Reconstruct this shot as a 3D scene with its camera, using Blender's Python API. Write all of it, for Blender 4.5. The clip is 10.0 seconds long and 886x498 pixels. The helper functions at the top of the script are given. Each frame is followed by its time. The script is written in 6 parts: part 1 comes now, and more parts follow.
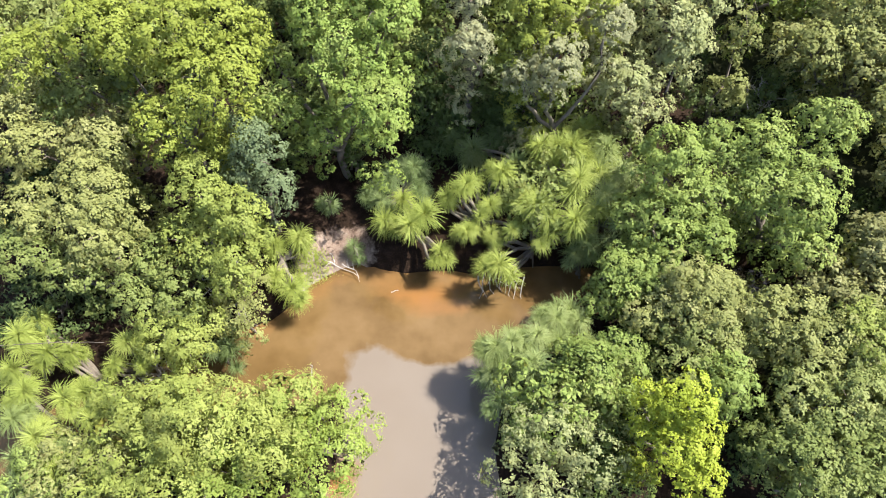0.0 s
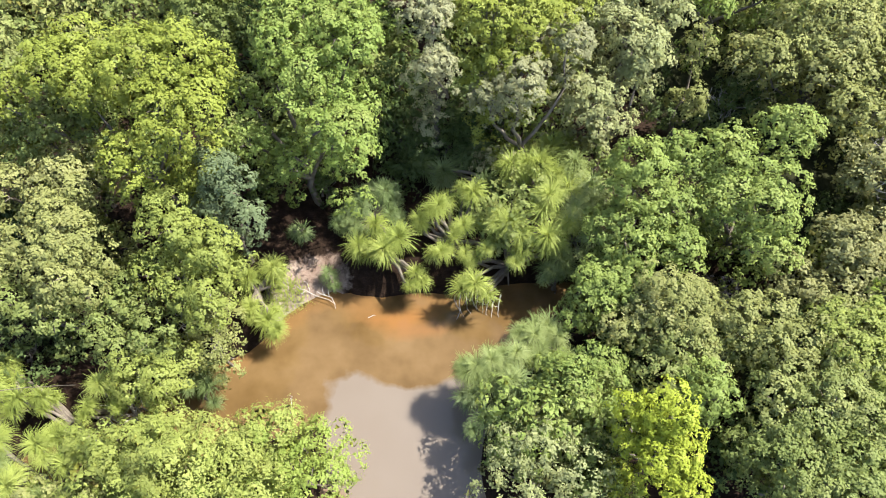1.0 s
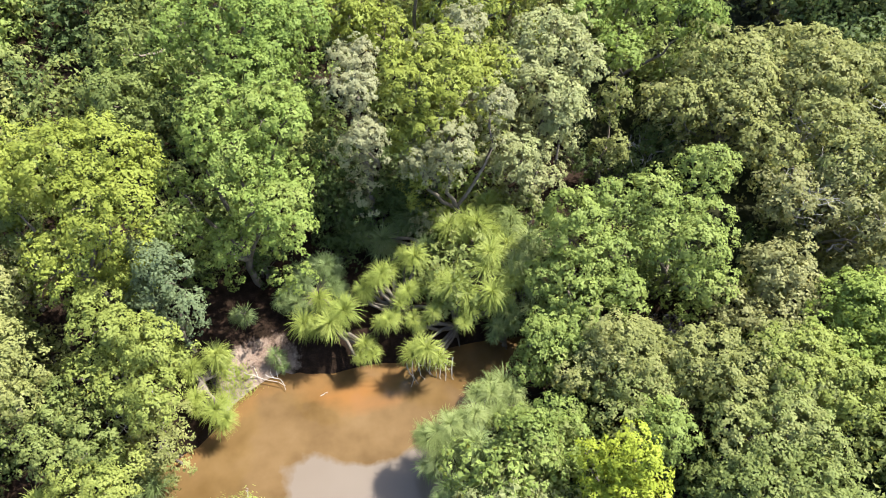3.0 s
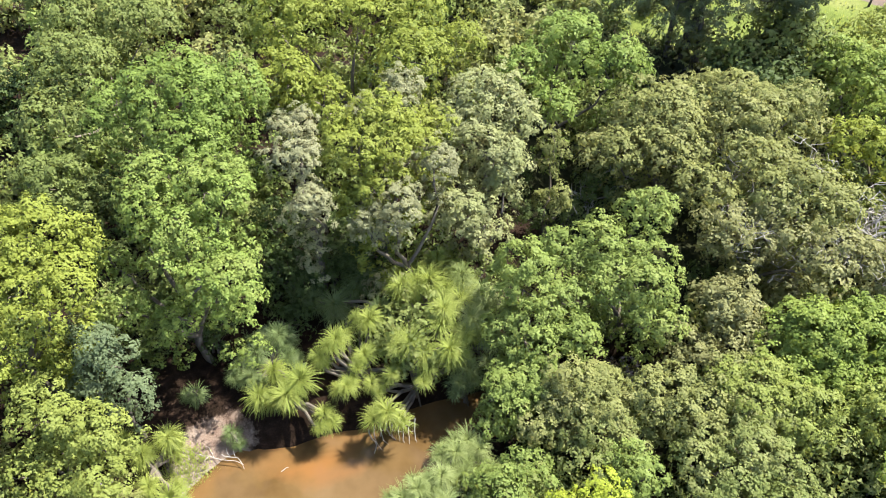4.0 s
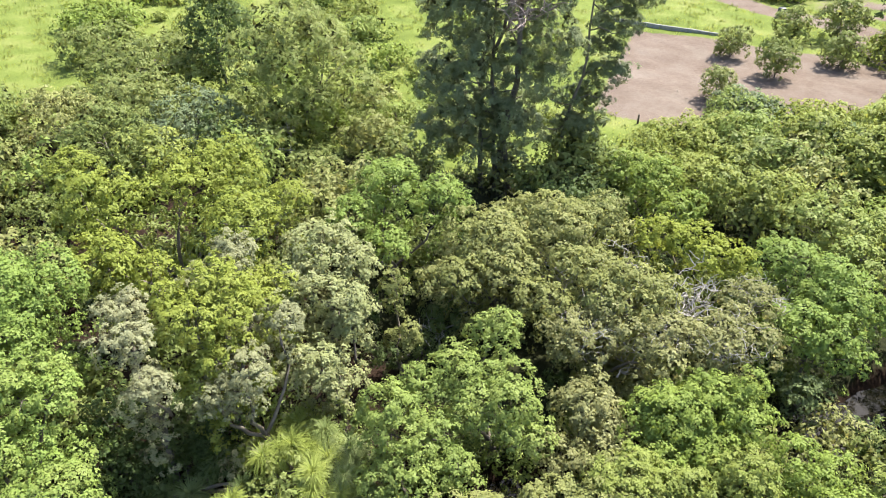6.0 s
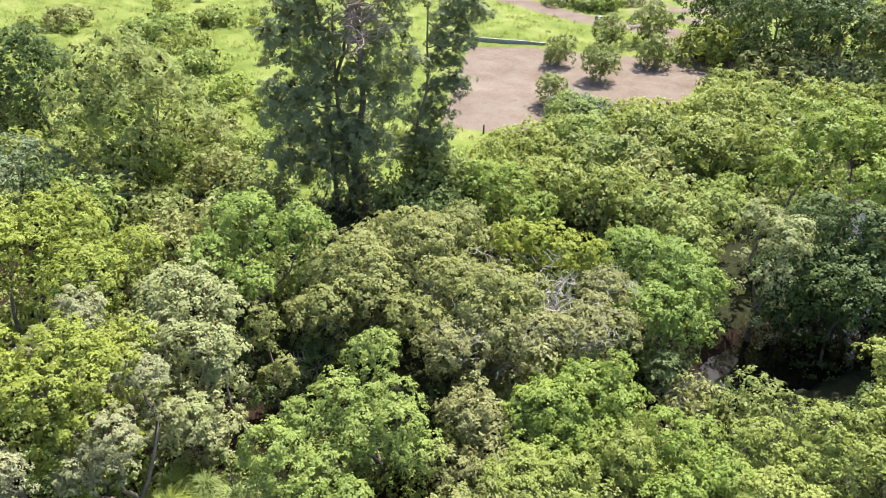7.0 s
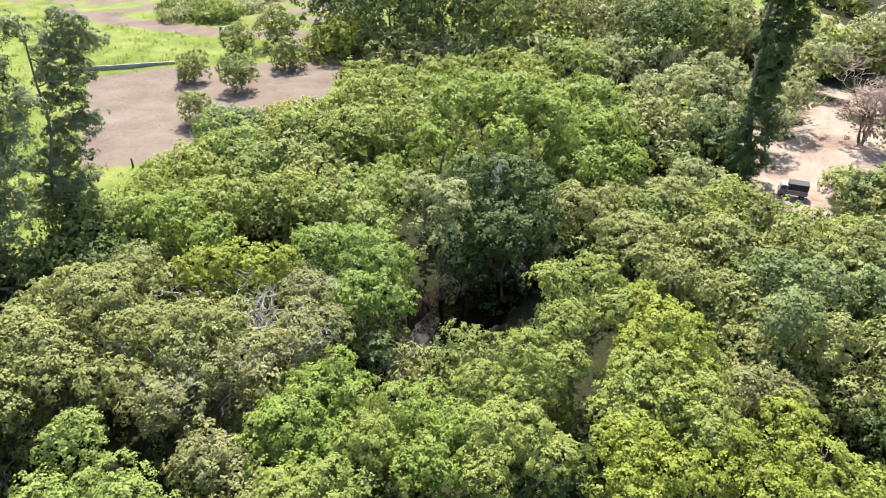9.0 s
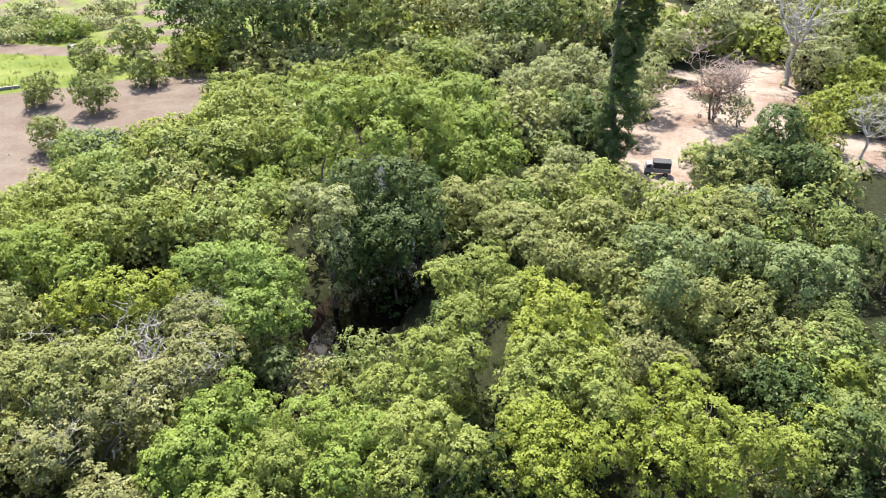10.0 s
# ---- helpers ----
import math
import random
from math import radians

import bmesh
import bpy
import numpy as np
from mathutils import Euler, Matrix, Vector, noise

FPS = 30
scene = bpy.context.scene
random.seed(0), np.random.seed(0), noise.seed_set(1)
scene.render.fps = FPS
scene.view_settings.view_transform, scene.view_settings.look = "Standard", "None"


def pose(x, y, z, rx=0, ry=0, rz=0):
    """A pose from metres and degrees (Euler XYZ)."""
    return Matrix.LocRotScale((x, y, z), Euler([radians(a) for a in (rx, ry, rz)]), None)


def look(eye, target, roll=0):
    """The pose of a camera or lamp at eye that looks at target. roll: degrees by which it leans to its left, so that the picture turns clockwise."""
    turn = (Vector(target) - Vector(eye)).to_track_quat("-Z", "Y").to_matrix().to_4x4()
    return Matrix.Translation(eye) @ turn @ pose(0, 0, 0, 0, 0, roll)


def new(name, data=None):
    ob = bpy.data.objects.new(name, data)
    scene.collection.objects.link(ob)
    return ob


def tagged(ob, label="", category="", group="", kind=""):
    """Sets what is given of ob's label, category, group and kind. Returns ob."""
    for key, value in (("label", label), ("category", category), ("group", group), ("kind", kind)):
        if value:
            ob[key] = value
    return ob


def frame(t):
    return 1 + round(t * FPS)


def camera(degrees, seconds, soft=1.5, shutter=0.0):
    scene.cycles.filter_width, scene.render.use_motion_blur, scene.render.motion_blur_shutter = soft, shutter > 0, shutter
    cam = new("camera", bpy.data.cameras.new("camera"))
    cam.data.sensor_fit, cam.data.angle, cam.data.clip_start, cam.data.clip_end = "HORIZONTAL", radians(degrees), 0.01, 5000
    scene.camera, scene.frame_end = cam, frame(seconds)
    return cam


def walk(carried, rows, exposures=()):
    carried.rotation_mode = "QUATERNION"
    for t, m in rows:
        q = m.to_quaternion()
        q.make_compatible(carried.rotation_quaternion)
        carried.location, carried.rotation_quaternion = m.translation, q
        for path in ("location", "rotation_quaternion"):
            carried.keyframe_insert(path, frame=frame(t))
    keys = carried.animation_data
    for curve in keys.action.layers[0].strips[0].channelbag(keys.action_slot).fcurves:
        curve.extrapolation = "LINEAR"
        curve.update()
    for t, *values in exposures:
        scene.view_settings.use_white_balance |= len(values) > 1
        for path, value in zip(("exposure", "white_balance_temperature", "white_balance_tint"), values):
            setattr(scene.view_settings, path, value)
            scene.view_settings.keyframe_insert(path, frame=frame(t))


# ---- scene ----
cam = camera(65.32, 10.0, soft=1.0)
PATH = [
    (0.0, pose(0, 0, 30, 32.47, 0.26, -0.00)),
    (0.5, pose(0, 0, 30, 33.16, 0.17, -1.79)),
    (1.0, pose(0, 0, 30, 34.26, 0.11, -3.59)),
    (1.5, pose(0, 0, 30, 35.39, 0.10, -5.45)),
    (2.0, pose(0, 0, 30, 36.52, 0.03, -7.34)),
    (3.5, pose(0, 0, 30, 41.83, -0.04, -13.71)),
    (4.0, pose(0, 0, 30, 44.48, -0.10, -17.01)),
    (4.5, pose(0, 0, 30, 47.51, -0.15, -20.74)),
    (5.0, pose(0, 0, 30, 50.94, -0.11, -24.48)),
    (6.5, pose(0, 0, 30, 57.97, -0.16, -38.98)),
    (7.0, pose(0, 0, 30, 58.10, -0.21, -46.30)),
    (7.5, pose(0, 0, 30, 58.21, -0.16, -53.78)),
    (8.0, pose(0, 0, 30, 58.34, -0.07, -61.24)),
    (8.5, pose(0, 0, 30, 58.46, -0.02, -68.65)),
    (9.0, pose(0, 0, 30, 58.62, 0.09, -76.09)),
    (9.5, pose(0, 0, 30, 58.73, 0.21, -82.97)),
    (10.0, pose(0, 0, 30, 58.77, 0.37, -86.91)),
]
walk(cam, PATH)

# world, sun, exposure
SUN_AZ, SUN_EL = 76.0, 55.0
world = bpy.data.worlds.new("sky")
scene.world = world
world.use_nodes = True
wn = world.node_tree
sky = wn.nodes.new("ShaderNodeTexSky")
sky.sky_type = "NISHITA"
sky.sun_disc = False
sky.sun_elevation = radians(SUN_EL)
sky.sun_rotation = radians(SUN_AZ)
sky.dust_density = 2.0
wn.links.new(sky.outputs[0], wn.nodes["Background"].inputs[0])
wn.nodes["Background"].inputs[1].default_value = 0.118
sun_data = bpy.data.lights.new("sun", "SUN")
sun_data.energy = 4.55
sun_data.angle = radians(0.55)
sun_data.color = (1.0, 0.95, 0.86)
sun = new("sun", sun_data)
sun_dir = Vector((math.sin(radians(SUN_AZ)) * math.cos(radians(SUN_EL)), math.cos(radians(SUN_AZ)) * math.cos(radians(SUN_EL)), math.sin(radians(SUN_EL))))
sun.matrix_world = look(sun_dir * 200, (0, 0, 0))
scene.view_settings.exposure = 1.6


# ---- materials ----
def material(name):
    m = bpy.data.materials.new(name)
    m.use_nodes = True
    nt = m.node_tree
    return m, nt, nt.nodes["Principled BSDF"], nt.nodes["Material Output"]


def node(nt, kind, **values):
    n = nt.nodes.new(kind)
    for key, v in values.items():
        n.inputs[key.replace("_", " ")].default_value = v
    return n


def ramp(nt, fac, stops):
    n = nt.nodes.new("ShaderNodeValToRGB")
    e = n.color_ramp.elements
    while len(e) < len(stops):
        e.new(0.5)
    for el, (p, c) in zip(e, stops):
        el.position, el.color = p, (*c, 1)
    nt.links.new(fac, n.inputs[0])
    return n.outputs[0]


def mixed(nt, fac, a, b, mode="MIX"):
    n = nt.nodes.new("ShaderNodeMix")
    n.data_type, n.blend_type = "RGBA", mode
    for i, v in ((0, fac), (6, a), (7, b)):
        if isinstance(v, bpy.types.NodeSocket):
            nt.links.new(v, n.inputs[i])
        else:
            n.inputs[i].default_value = v if i == 0 else (*v, 1)
    return n.outputs[2]


def maths(nt, op, a, b=0.0, c=0.0):
    n = nt.nodes.new("ShaderNodeMath")
    n.operation = op
    for i, v in enumerate((a, b, c)):
        if isinstance(v, bpy.types.NodeSocket):
            nt.links.new(v, n.inputs[i])
        else:
            n.inputs[i].default_value = v
    return n.outputs[0]


def noise_of(nt, scale, detail=3.0, rough=0.55, coords=None):
    n = node(nt, "ShaderNodeTexNoise", Scale=scale, Detail=detail, Roughness=rough)
    if coords is None:
        coords = nt.nodes.new("ShaderNodeNewGeometry").outputs["Position"]
    nt.links.new(coords, n.inputs["Vector"])
    return n.outputs[0]


def bump_of(nt, bsdf, height, strength, distance):
    b = node(nt, "ShaderNodeBump", Strength=strength, Distance=distance)
    nt.links.new(height, b.inputs["Height"])
    nt.links.new(b.outputs[0], bsdf.inputs["Normal"])


def leaf_material(name, dark, mid, light, gloss=0.55, through_part=0.52, bulging=True):
    """Leaf surface: each leaf its own shade, patches of young and old leaves, light passing through."""
    m, nt, bsdf, out = material(name)
    geo = nt.nodes.new("ShaderNodeNewGeometry")
    info = nt.nodes.new("ShaderNodeObjectInfo")
    patch = noise_of(nt, 0.7, 2.0)
    k = maths(nt, "MULTIPLY_ADD", geo.outputs["Random Per Island"], 0.20, maths(nt, "MULTIPLY_ADD", patch, 0.68, 0.06))
    k = maths(nt, "ADD", k, maths(nt, "MULTIPLY_ADD", info.outputs["Random"], 0.26, -0.14))
    col = ramp(nt, k, [(0.05, dark), (0.5, mid), (0.95, light)])
    nt.links.new(col, bsdf.inputs["Base Color"])
    bsdf.inputs["Roughness"].default_value = gloss
    bsdf.inputs["Specular IOR Level"].default_value = 0.18
    tr = nt.nodes.new("ShaderNodeBsdfTranslucent")
    warm = mixed(nt, 1.0, col, (1.14, 1.0, 0.76), "MULTIPLY")
    nt.links.new(warm, tr.inputs[0])
    if bulging:
        bulge = nt.nodes.new("ShaderNodeAttribute")
        bulge.attribute_name = "bulge"
        nt.links.new(bulge.outputs["Vector"], bsdf.inputs["Normal"])
        nt.links.new(bulge.outputs["Vector"], tr.inputs["Normal"])
    mix = node(nt, "ShaderNodeMixShader", Fac=through_part)
    nt.links.new(bsdf.outputs[0], mix.inputs[1])
    nt.links.new(tr.outputs[0], mix.inputs[2])
    nt.links.new(mix.outputs[0], out.inputs[0])
    return m


LEAF = {
    "yellow": leaf_material("yellow_green_leaf", (0.204, 0.248, 0.052), (0.308, 0.368, 0.070), (0.348, 0.386, 0.098)),
    "amber": leaf_material("amber_green_leaf", (0.199, 0.240, 0.046), (0.320, 0.381, 0.064), (0.367, 0.395, 0.091)),
    "lemon": leaf_material("lemon_leaf", (0.2, 0.26, 0.032), (0.38, 0.46, 0.058), (0.53, 0.57, 0.11)),
    "fresh": leaf_material("fresh_green_leaf", (0.174, 0.246, 0.066), (0.293, 0.380, 0.102), (0.383, 0.413, 0.144)),
    "mid": leaf_material("green_leaf", (0.138, 0.188, 0.059), (0.250, 0.308, 0.094), (0.374, 0.391, 0.165)),
    "olive": leaf_material("olive_leaf", (0.184, 0.212, 0.074), (0.318, 0.348, 0.122), (0.420, 0.421, 0.195)),
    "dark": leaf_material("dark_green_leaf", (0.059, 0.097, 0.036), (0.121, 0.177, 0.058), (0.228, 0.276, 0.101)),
    "green": leaf_material("clear_green_leaf", (0.151, 0.230, 0.056), (0.265, 0.368, 0.088), (0.358, 0.404, 0.130)),
    "bright": leaf_material("bright_green_leaf", (0.170, 0.241, 0.054), (0.286, 0.380, 0.082), (0.340, 0.398, 0.114)),
    "lime": leaf_material("lime_green_leaf", (0.204, 0.254, 0.064), (0.324, 0.384, 0.098), (0.372, 0.398, 0.132)),
    "vine": leaf_material("vine_leaf", (0.116, 0.160, 0.072), (0.259, 0.330, 0.132), (0.430, 0.490, 0.240)),
    "haze": leaf_material("hazy_green_leaf", (0.130, 0.170, 0.088), (0.262, 0.318, 0.158), (0.400, 0.445, 0.250)),
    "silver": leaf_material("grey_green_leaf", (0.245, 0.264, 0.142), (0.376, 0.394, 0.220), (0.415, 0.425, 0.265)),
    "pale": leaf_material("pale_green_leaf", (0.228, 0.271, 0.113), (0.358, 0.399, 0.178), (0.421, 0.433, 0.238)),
    "blue": leaf_material("bluish_green_leaf", (0.105, 0.150, 0.078), (0.225, 0.292, 0.150), (0.390, 0.450, 0.280)),
    "brown": leaf_material("brownish_leaf", (0.16, 0.165, 0.072), (0.30, 0.315, 0.130), (0.50, 0.50, 0.25)),
    "dry": leaf_material("dry_red_brown_leaf", (0.19, 0.125, 0.10), (0.34, 0.235, 0.19), (0.48, 0.37, 0.31), 0.6, 0.15),
    "blade": leaf_material("long_blade_leaf", (0.149, 0.193, 0.041), (0.275, 0.333, 0.076), (0.407, 0.454, 0.138), 0.5, 0.35, False),
    "blade_pale": leaf_material("pale_blade_leaf", (0.121, 0.162, 0.050), (0.217, 0.271, 0.091), (0.352, 0.407, 0.169), 0.5, 0.35, False),
    "blade_dark": leaf_material("dark_blade_leaf", (0.089, 0.130, 0.048), (0.178, 0.239, 0.090), (0.339, 0.385, 0.190), 0.42, 0.3, False),
    "grass": leaf_material("grass_blade", (0.158, 0.207, 0.039), (0.273, 0.340, 0.067), (0.420, 0.443, 0.134), 0.6, 0.35),
}


def bark_material(name, a, b):
    m, nt, bsdf, out = material(name)
    n1, n2 = noise_of(nt, 3.0, 4.0), noise_of(nt, 18.0, 4.0)
    col = ramp(nt, maths(nt, "MULTIPLY_ADD", n1, 0.6, maths(nt, "MULTIPLY", n2, 0.4)), [(0.3, a), (0.7, b)])
    nt.links.new(col, bsdf.inputs["Base Color"])
    bsdf.inputs["Roughness"].default_value = 0.9
    bump_of(nt, bsdf, n2, 0.7, 0.03)
    return m


BARK = bark_material("bark", (0.075, 0.06, 0.045), (0.21, 0.18, 0.145))
DEAD = bark_material("dead_wood", (0.25, 0.225, 0.20), (0.50, 0.47, 0.43))


def ground_material():
    m, nt, bsdf, out = material("ground_soil")
    grass, dirt, sand = (nt.nodes.new("ShaderNodeAttribute") for _ in range(3))
    grass.attribute_name, dirt.attribute_name, sand.attribute_name = "grass", "dirt", "sand"
    big, fine, tiny = noise_of(nt, 0.22, 4.0), noise_of(nt, 2.2, 5.0, 0.65), noise_of(nt, 14.0, 4.0, 0.7)
    grain = maths(nt, "MULTIPLY_ADD", fine, 0.6, maths(nt, "MULTIPLY", tiny, 0.4))
    # Litter kept near black: shade between the crowns is put into its colour.
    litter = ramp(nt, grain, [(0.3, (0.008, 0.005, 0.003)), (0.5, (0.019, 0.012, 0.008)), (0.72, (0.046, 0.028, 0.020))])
    lawn = ramp(nt, maths(nt, "MULTIPLY_ADD", big, 0.7, maths(nt, "MULTIPLY", grain, 0.35)), [(0.35, (0.070, 0.096, 0.020)), (0.52, (0.122, 0.156, 0.034)), (0.68, (0.178, 0.196, 0.062))])
    bare = ramp(nt, maths(nt, "MULTIPLY_ADD", big, 0.5, maths(nt, "MULTIPLY", grain, 0.5)), [(0.34, (0.105, 0.076, 0.060)), (0.5, (0.145, 0.113, 0.092)), (0.66, (0.178, 0.149, 0.126))])
    pale = ramp(nt, maths(nt, "MULTIPLY_ADD", big, 0.55, maths(nt, "MULTIPLY", grain, 0.45)), [(0.34, (0.106, 0.065, 0.047)), (0.42, (0.177, 0.125, 0.098)), (0.52, (0.242, 0.192, 0.156)), (0.66, (0.301, 0.262, 0.218))])

    weeds = nt.nodes.new("ShaderNodeAttribute")
    weeds.attribute_name = "weeds"
    # Herbs darkened too, with the shade under the trees in their tone.
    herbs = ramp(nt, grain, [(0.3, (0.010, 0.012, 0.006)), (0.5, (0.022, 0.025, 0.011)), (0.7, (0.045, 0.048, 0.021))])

    def edged(att):
        e = maths(nt, "ADD", att.outputs["Fac"], maths(nt, "MULTIPLY_ADD", fine, 0.7, -0.35))
        return ramp(nt, e, [(0.42, (0, 0, 0)), (0.6, (1, 1, 1))])

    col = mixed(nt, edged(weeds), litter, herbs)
    col = mixed(nt, edged(grass), col, lawn)
    col = mixed(nt, edged(dirt), col, bare)
    col = mixed(nt, edged(sand), col, pale)
    nt.links.new(col, bsdf.inputs["Base Color"])
    bsdf.inputs["Roughness"].default_value = 0.95
    bsdf.inputs["Specular IOR Level"].default_value = 0.08
    bump_of(nt, bsdf, grain, 0.8, 0.12)
    return m


def water_material():
    m, nt, bsdf, out = material("silty_water")
    pos = nt.nodes.new("ShaderNodeNewGeometry").outputs["Position"]
    warp = noise_of(nt, 0.16, 3.0, 0.5)
    clouds = noise_of(nt, 0.45, 4.0, 0.55)
    deep = nt.nodes.new("ShaderNodeAttribute")
    deep.attribute_name = "swath"
    shoal = nt.nodes.new("ShaderNodeAttribute")
    shoal.attribute_name = "shoal"
    col = ramp(nt, clouds, [(0.3, (0.087, 0.052, 0.019)), (0.55, (0.124, 0.078, 0.033)), (0.75, (0.152, 0.099, 0.046))])
    k = maths(nt, "ADD", deep.outputs["Fac"], maths(nt, "MULTIPLY_ADD", clouds, 0.9, -0.45))
    pale = mixed(nt, warp, (0.124, 0.097, 0.072), (0.179, 0.152, 0.129))
    col = mixed(nt, ramp(nt, k, [(0.44, (0, 0, 0)), (0.62, (1, 1, 1))]), col, pale)
    s = maths(nt, "ADD", shoal.outputs["Fac"], maths(nt, "MULTIPLY_ADD", clouds, 0.9, -0.45))
    col = mixed(nt, ramp(nt, s, [(0.35, (0, 0, 0)), (0.9, (1, 1, 1))]), col, (0.184, 0.090, 0.031))
    # Narrow reach near black: shade from its banks is put into the colour.
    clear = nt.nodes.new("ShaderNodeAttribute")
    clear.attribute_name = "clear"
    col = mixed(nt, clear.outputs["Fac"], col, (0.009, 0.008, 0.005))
    nt.links.new(col, bsdf.inputs["Base Color"])
    bsdf.inputs["Roughness"].default_value = 0.06
    bsdf.inputs["IOR"].default_value = 1.33
    bump_of(nt, bsdf, noise_of(nt, 2.5, 2.0), 0.06, 0.05)
    return m


def plain_material(name, colour, rough=0.6, metal=0.0, spread=0.25, scale=6.0):
    m, nt, bsdf, out = material(name)
    n1 = noise_of(nt, scale, 4.0, 0.65)
    dark, light = [tuple(min(1.0, c * k) for c in colour) for k in (1 - spread, 1 + spread)]
    nt.links.new(ramp(nt, n1, [(0.3, dark), (0.7, light)]), bsdf.inputs["Base Color"])
    bsdf.inputs["Roughness"].default_value = rough
    bsdf.inputs["Metallic"].default_value = metal
    bump_of(nt, bsdf, n1, 0.25, 0.02)
    return m


GROUND, WATER = ground_material(), water_material()


# ---- ground and water ----
def smooth(a, b, v):
    k = np.clip((v - a) / (b - a), 0, 1)
    return k * k * (3 - 2 * k)


def waves(x, y, size, seed):
    """Smooth uneven field about 0, from a few crossed waves."""
    r = np.random.RandomState(seed)
    v = 0
    for _ in range(7):
        a, k, p = r.uniform(0, 6.283), r.uniform(0.6, 1.7) * 6.283 / size, r.uniform(0, 6.283)
        v = v + np.sin((x * np.cos(a) + y * np.sin(a)) * k + p)
    return v / 4.0


def line_gap(x, y, line):
    """Distance beyond the half width of a bent strip, given as (x, y, half width) stations."""
    best = np.full(np.shape(x), 1e9)
    for (x0, y0, w0), (x1, y1, w1) in zip(line, line[1:]):
        dx, dy = x1 - x0, y1 - y0
        k = np.clip(((x - x0) * dx + (y - y0) * dy) / (dx * dx + dy * dy), 0, 1)
        best = np.minimum(best, np.hypot(x - x0 - k * dx, y - y0 - k * dy) - (w0 + k * (w1 - w0)))
    return best


POND = [(-30, 2, 2.0), (-13, 11.0, 1.8), (-9.0, 12.6, 2.0), (-4.5, 14.4, 3.2), (0.5, 15.4, 2.7), (5.0, 16.2, 1.5)]
INLET = [(-1.0, 14.0, 3.4), (-1.2, 9.0, 3.4), (-1.8, 3.0, 4.4), (-3.0, -12.0, 4.5), (-6, -40, 4.5)]
CHANNEL = [(4.0, 16.2, 1.7), (9.0, 17.0, 1.2), (15.0, 16.6, 1.2), (23, 14.0, 1.2), (30, 11.6, 1.5), (35.3, 9.4, 2.0), (39.5, 8.0, 2.8), (46, 6.4, 2.8), (52, 6.6, 1.4), (62, 9.0, 1.0), (85, 16, 1.0)]


def river_gap(x, y):
    g = np.minimum(np.minimum(line_gap(x, y, POND), line_gap(x, y, INLET)), line_gap(x, y, CHANNEL))
    return g + 0.35 * waves(x, y, 5.0, 3)


def blob(x, y, cx, cy, rx, ry, turn=0.0):
    a = radians(turn)
    u, v = (x - cx) * math.cos(a) + (y - cy) * math.sin(a), -(x - cx) * math.sin(a) + (y - cy) * math.cos(a)
    return 1.3 - np.sqrt((u / rx) ** 2 + (v / ry) ** 2)


def land(x, y):
    """Height of the ground at a place."""
    g = river_gap(x, y)
    base = 1.05 + 0.25 * waves(x, y, 19.0, 5) + 0.08 * waves(x, y, 4.0, 6)
    spit = np.clip(blob(x, y, -5.6, 18.1, 2.2, 1.7, 40) * 1.4, 0, 1)
    base = base * (1 - spit) + 0.32 * spit
    h = -0.8 + (base + 0.8) * smooth(-0.9, 1.0, g)
    return h


def sheet(name, xs, ys, height, mat, masks):
    X, Y = np.meshgrid(xs, ys)
    Z = height(X, Y)
    ny, nx = X.shape
    me = bpy.data.meshes.new(name)
    idx = np.arange(nx * ny).reshape(ny, nx)
    quads = np.stack([idx[:-1, :-1], idx[:-1, 1:], idx[1:, 1:], idx[1:, :-1]], -1).reshape(-1, 4)
    fill_mesh(me, np.stack([X, Y, Z], -1).reshape(-1, 3), quads, True)
    for key, f in masks.items():
        me.attributes.new(key, "FLOAT", "POINT").data.foreach_set("value", np.clip(f(X, Y), 0, 1).ravel().astype(np.float32))
    me.materials.append(mat)
    return new(name, me)


def fill_mesh(me, verts, quads, even=False):
    n, k = quads.shape
    me.vertices.add(len(verts))
    me.vertices.foreach_set("co", np.asarray(verts, np.float32).ravel())
    me.loops.add(n * k)
    me.loops.foreach_set("vertex_index", quads.astype(np.int32).ravel())
    me.polygons.add(n)
    me.polygons.foreach_set("loop_start", np.arange(0, n * k, k, dtype=np.int32))
    if not even:
        me.attributes.new("sharp_face", "BOOLEAN", "FACE").data.foreach_set("value", np.ones(n, bool))
    me.update(calc_edges=True)
    me.validate()


def polygon_mask(x, y, corners, soft):
    """1 inside a polygon with convex outline, falling off over soft metres."""
    d = np.full(np.shape(x), 1e9)
    for (x0, y0), (x1, y1) in zip(corners, corners[1:] + corners[:1]):
        L = math.hypot(x1 - x0, y1 - y0)
        d = np.minimum(d, ((x1 - x0) * (y - y0) - (y1 - y0) * (x - x0)) / L)
    return np.clip(0.5 + d / soft, 0, 1)


# corners run anticlockwise seen from above
PLOT = [(52.5, 50.5), (57.5, 38.0), (68, 34), (92, 36), (92, 52), (83, 64), (80, 70.5)]
TRACK = [(110, 98, 2.4), (104, 66, 2.0), (106, 52, 3.0), (96, 40, 3.0), (100, 24, 2.0), (120, 10, 2.0)]
ROAD = [(59, -16.0, 1.5), (65, -17.5, 3.0), (72, -21.0, 4.6), (77, -27, 4.6), (79, -33, 3.4), (84, -38, 2.4), (98, -39, 3.0), (108, -36, 2.0), (120, -34, 3.0), (140, -34, 2.0)]


def grass_mask(x, y):
    g = smooth(-6, 6, y + 0.9 * x - 75 - 0.25 * np.maximum(x - 40, 0) + 4 * waves(x, y, 30, 11))
    return g * (0.9 + 0.12 * waves(x, y, 9.0, 12))


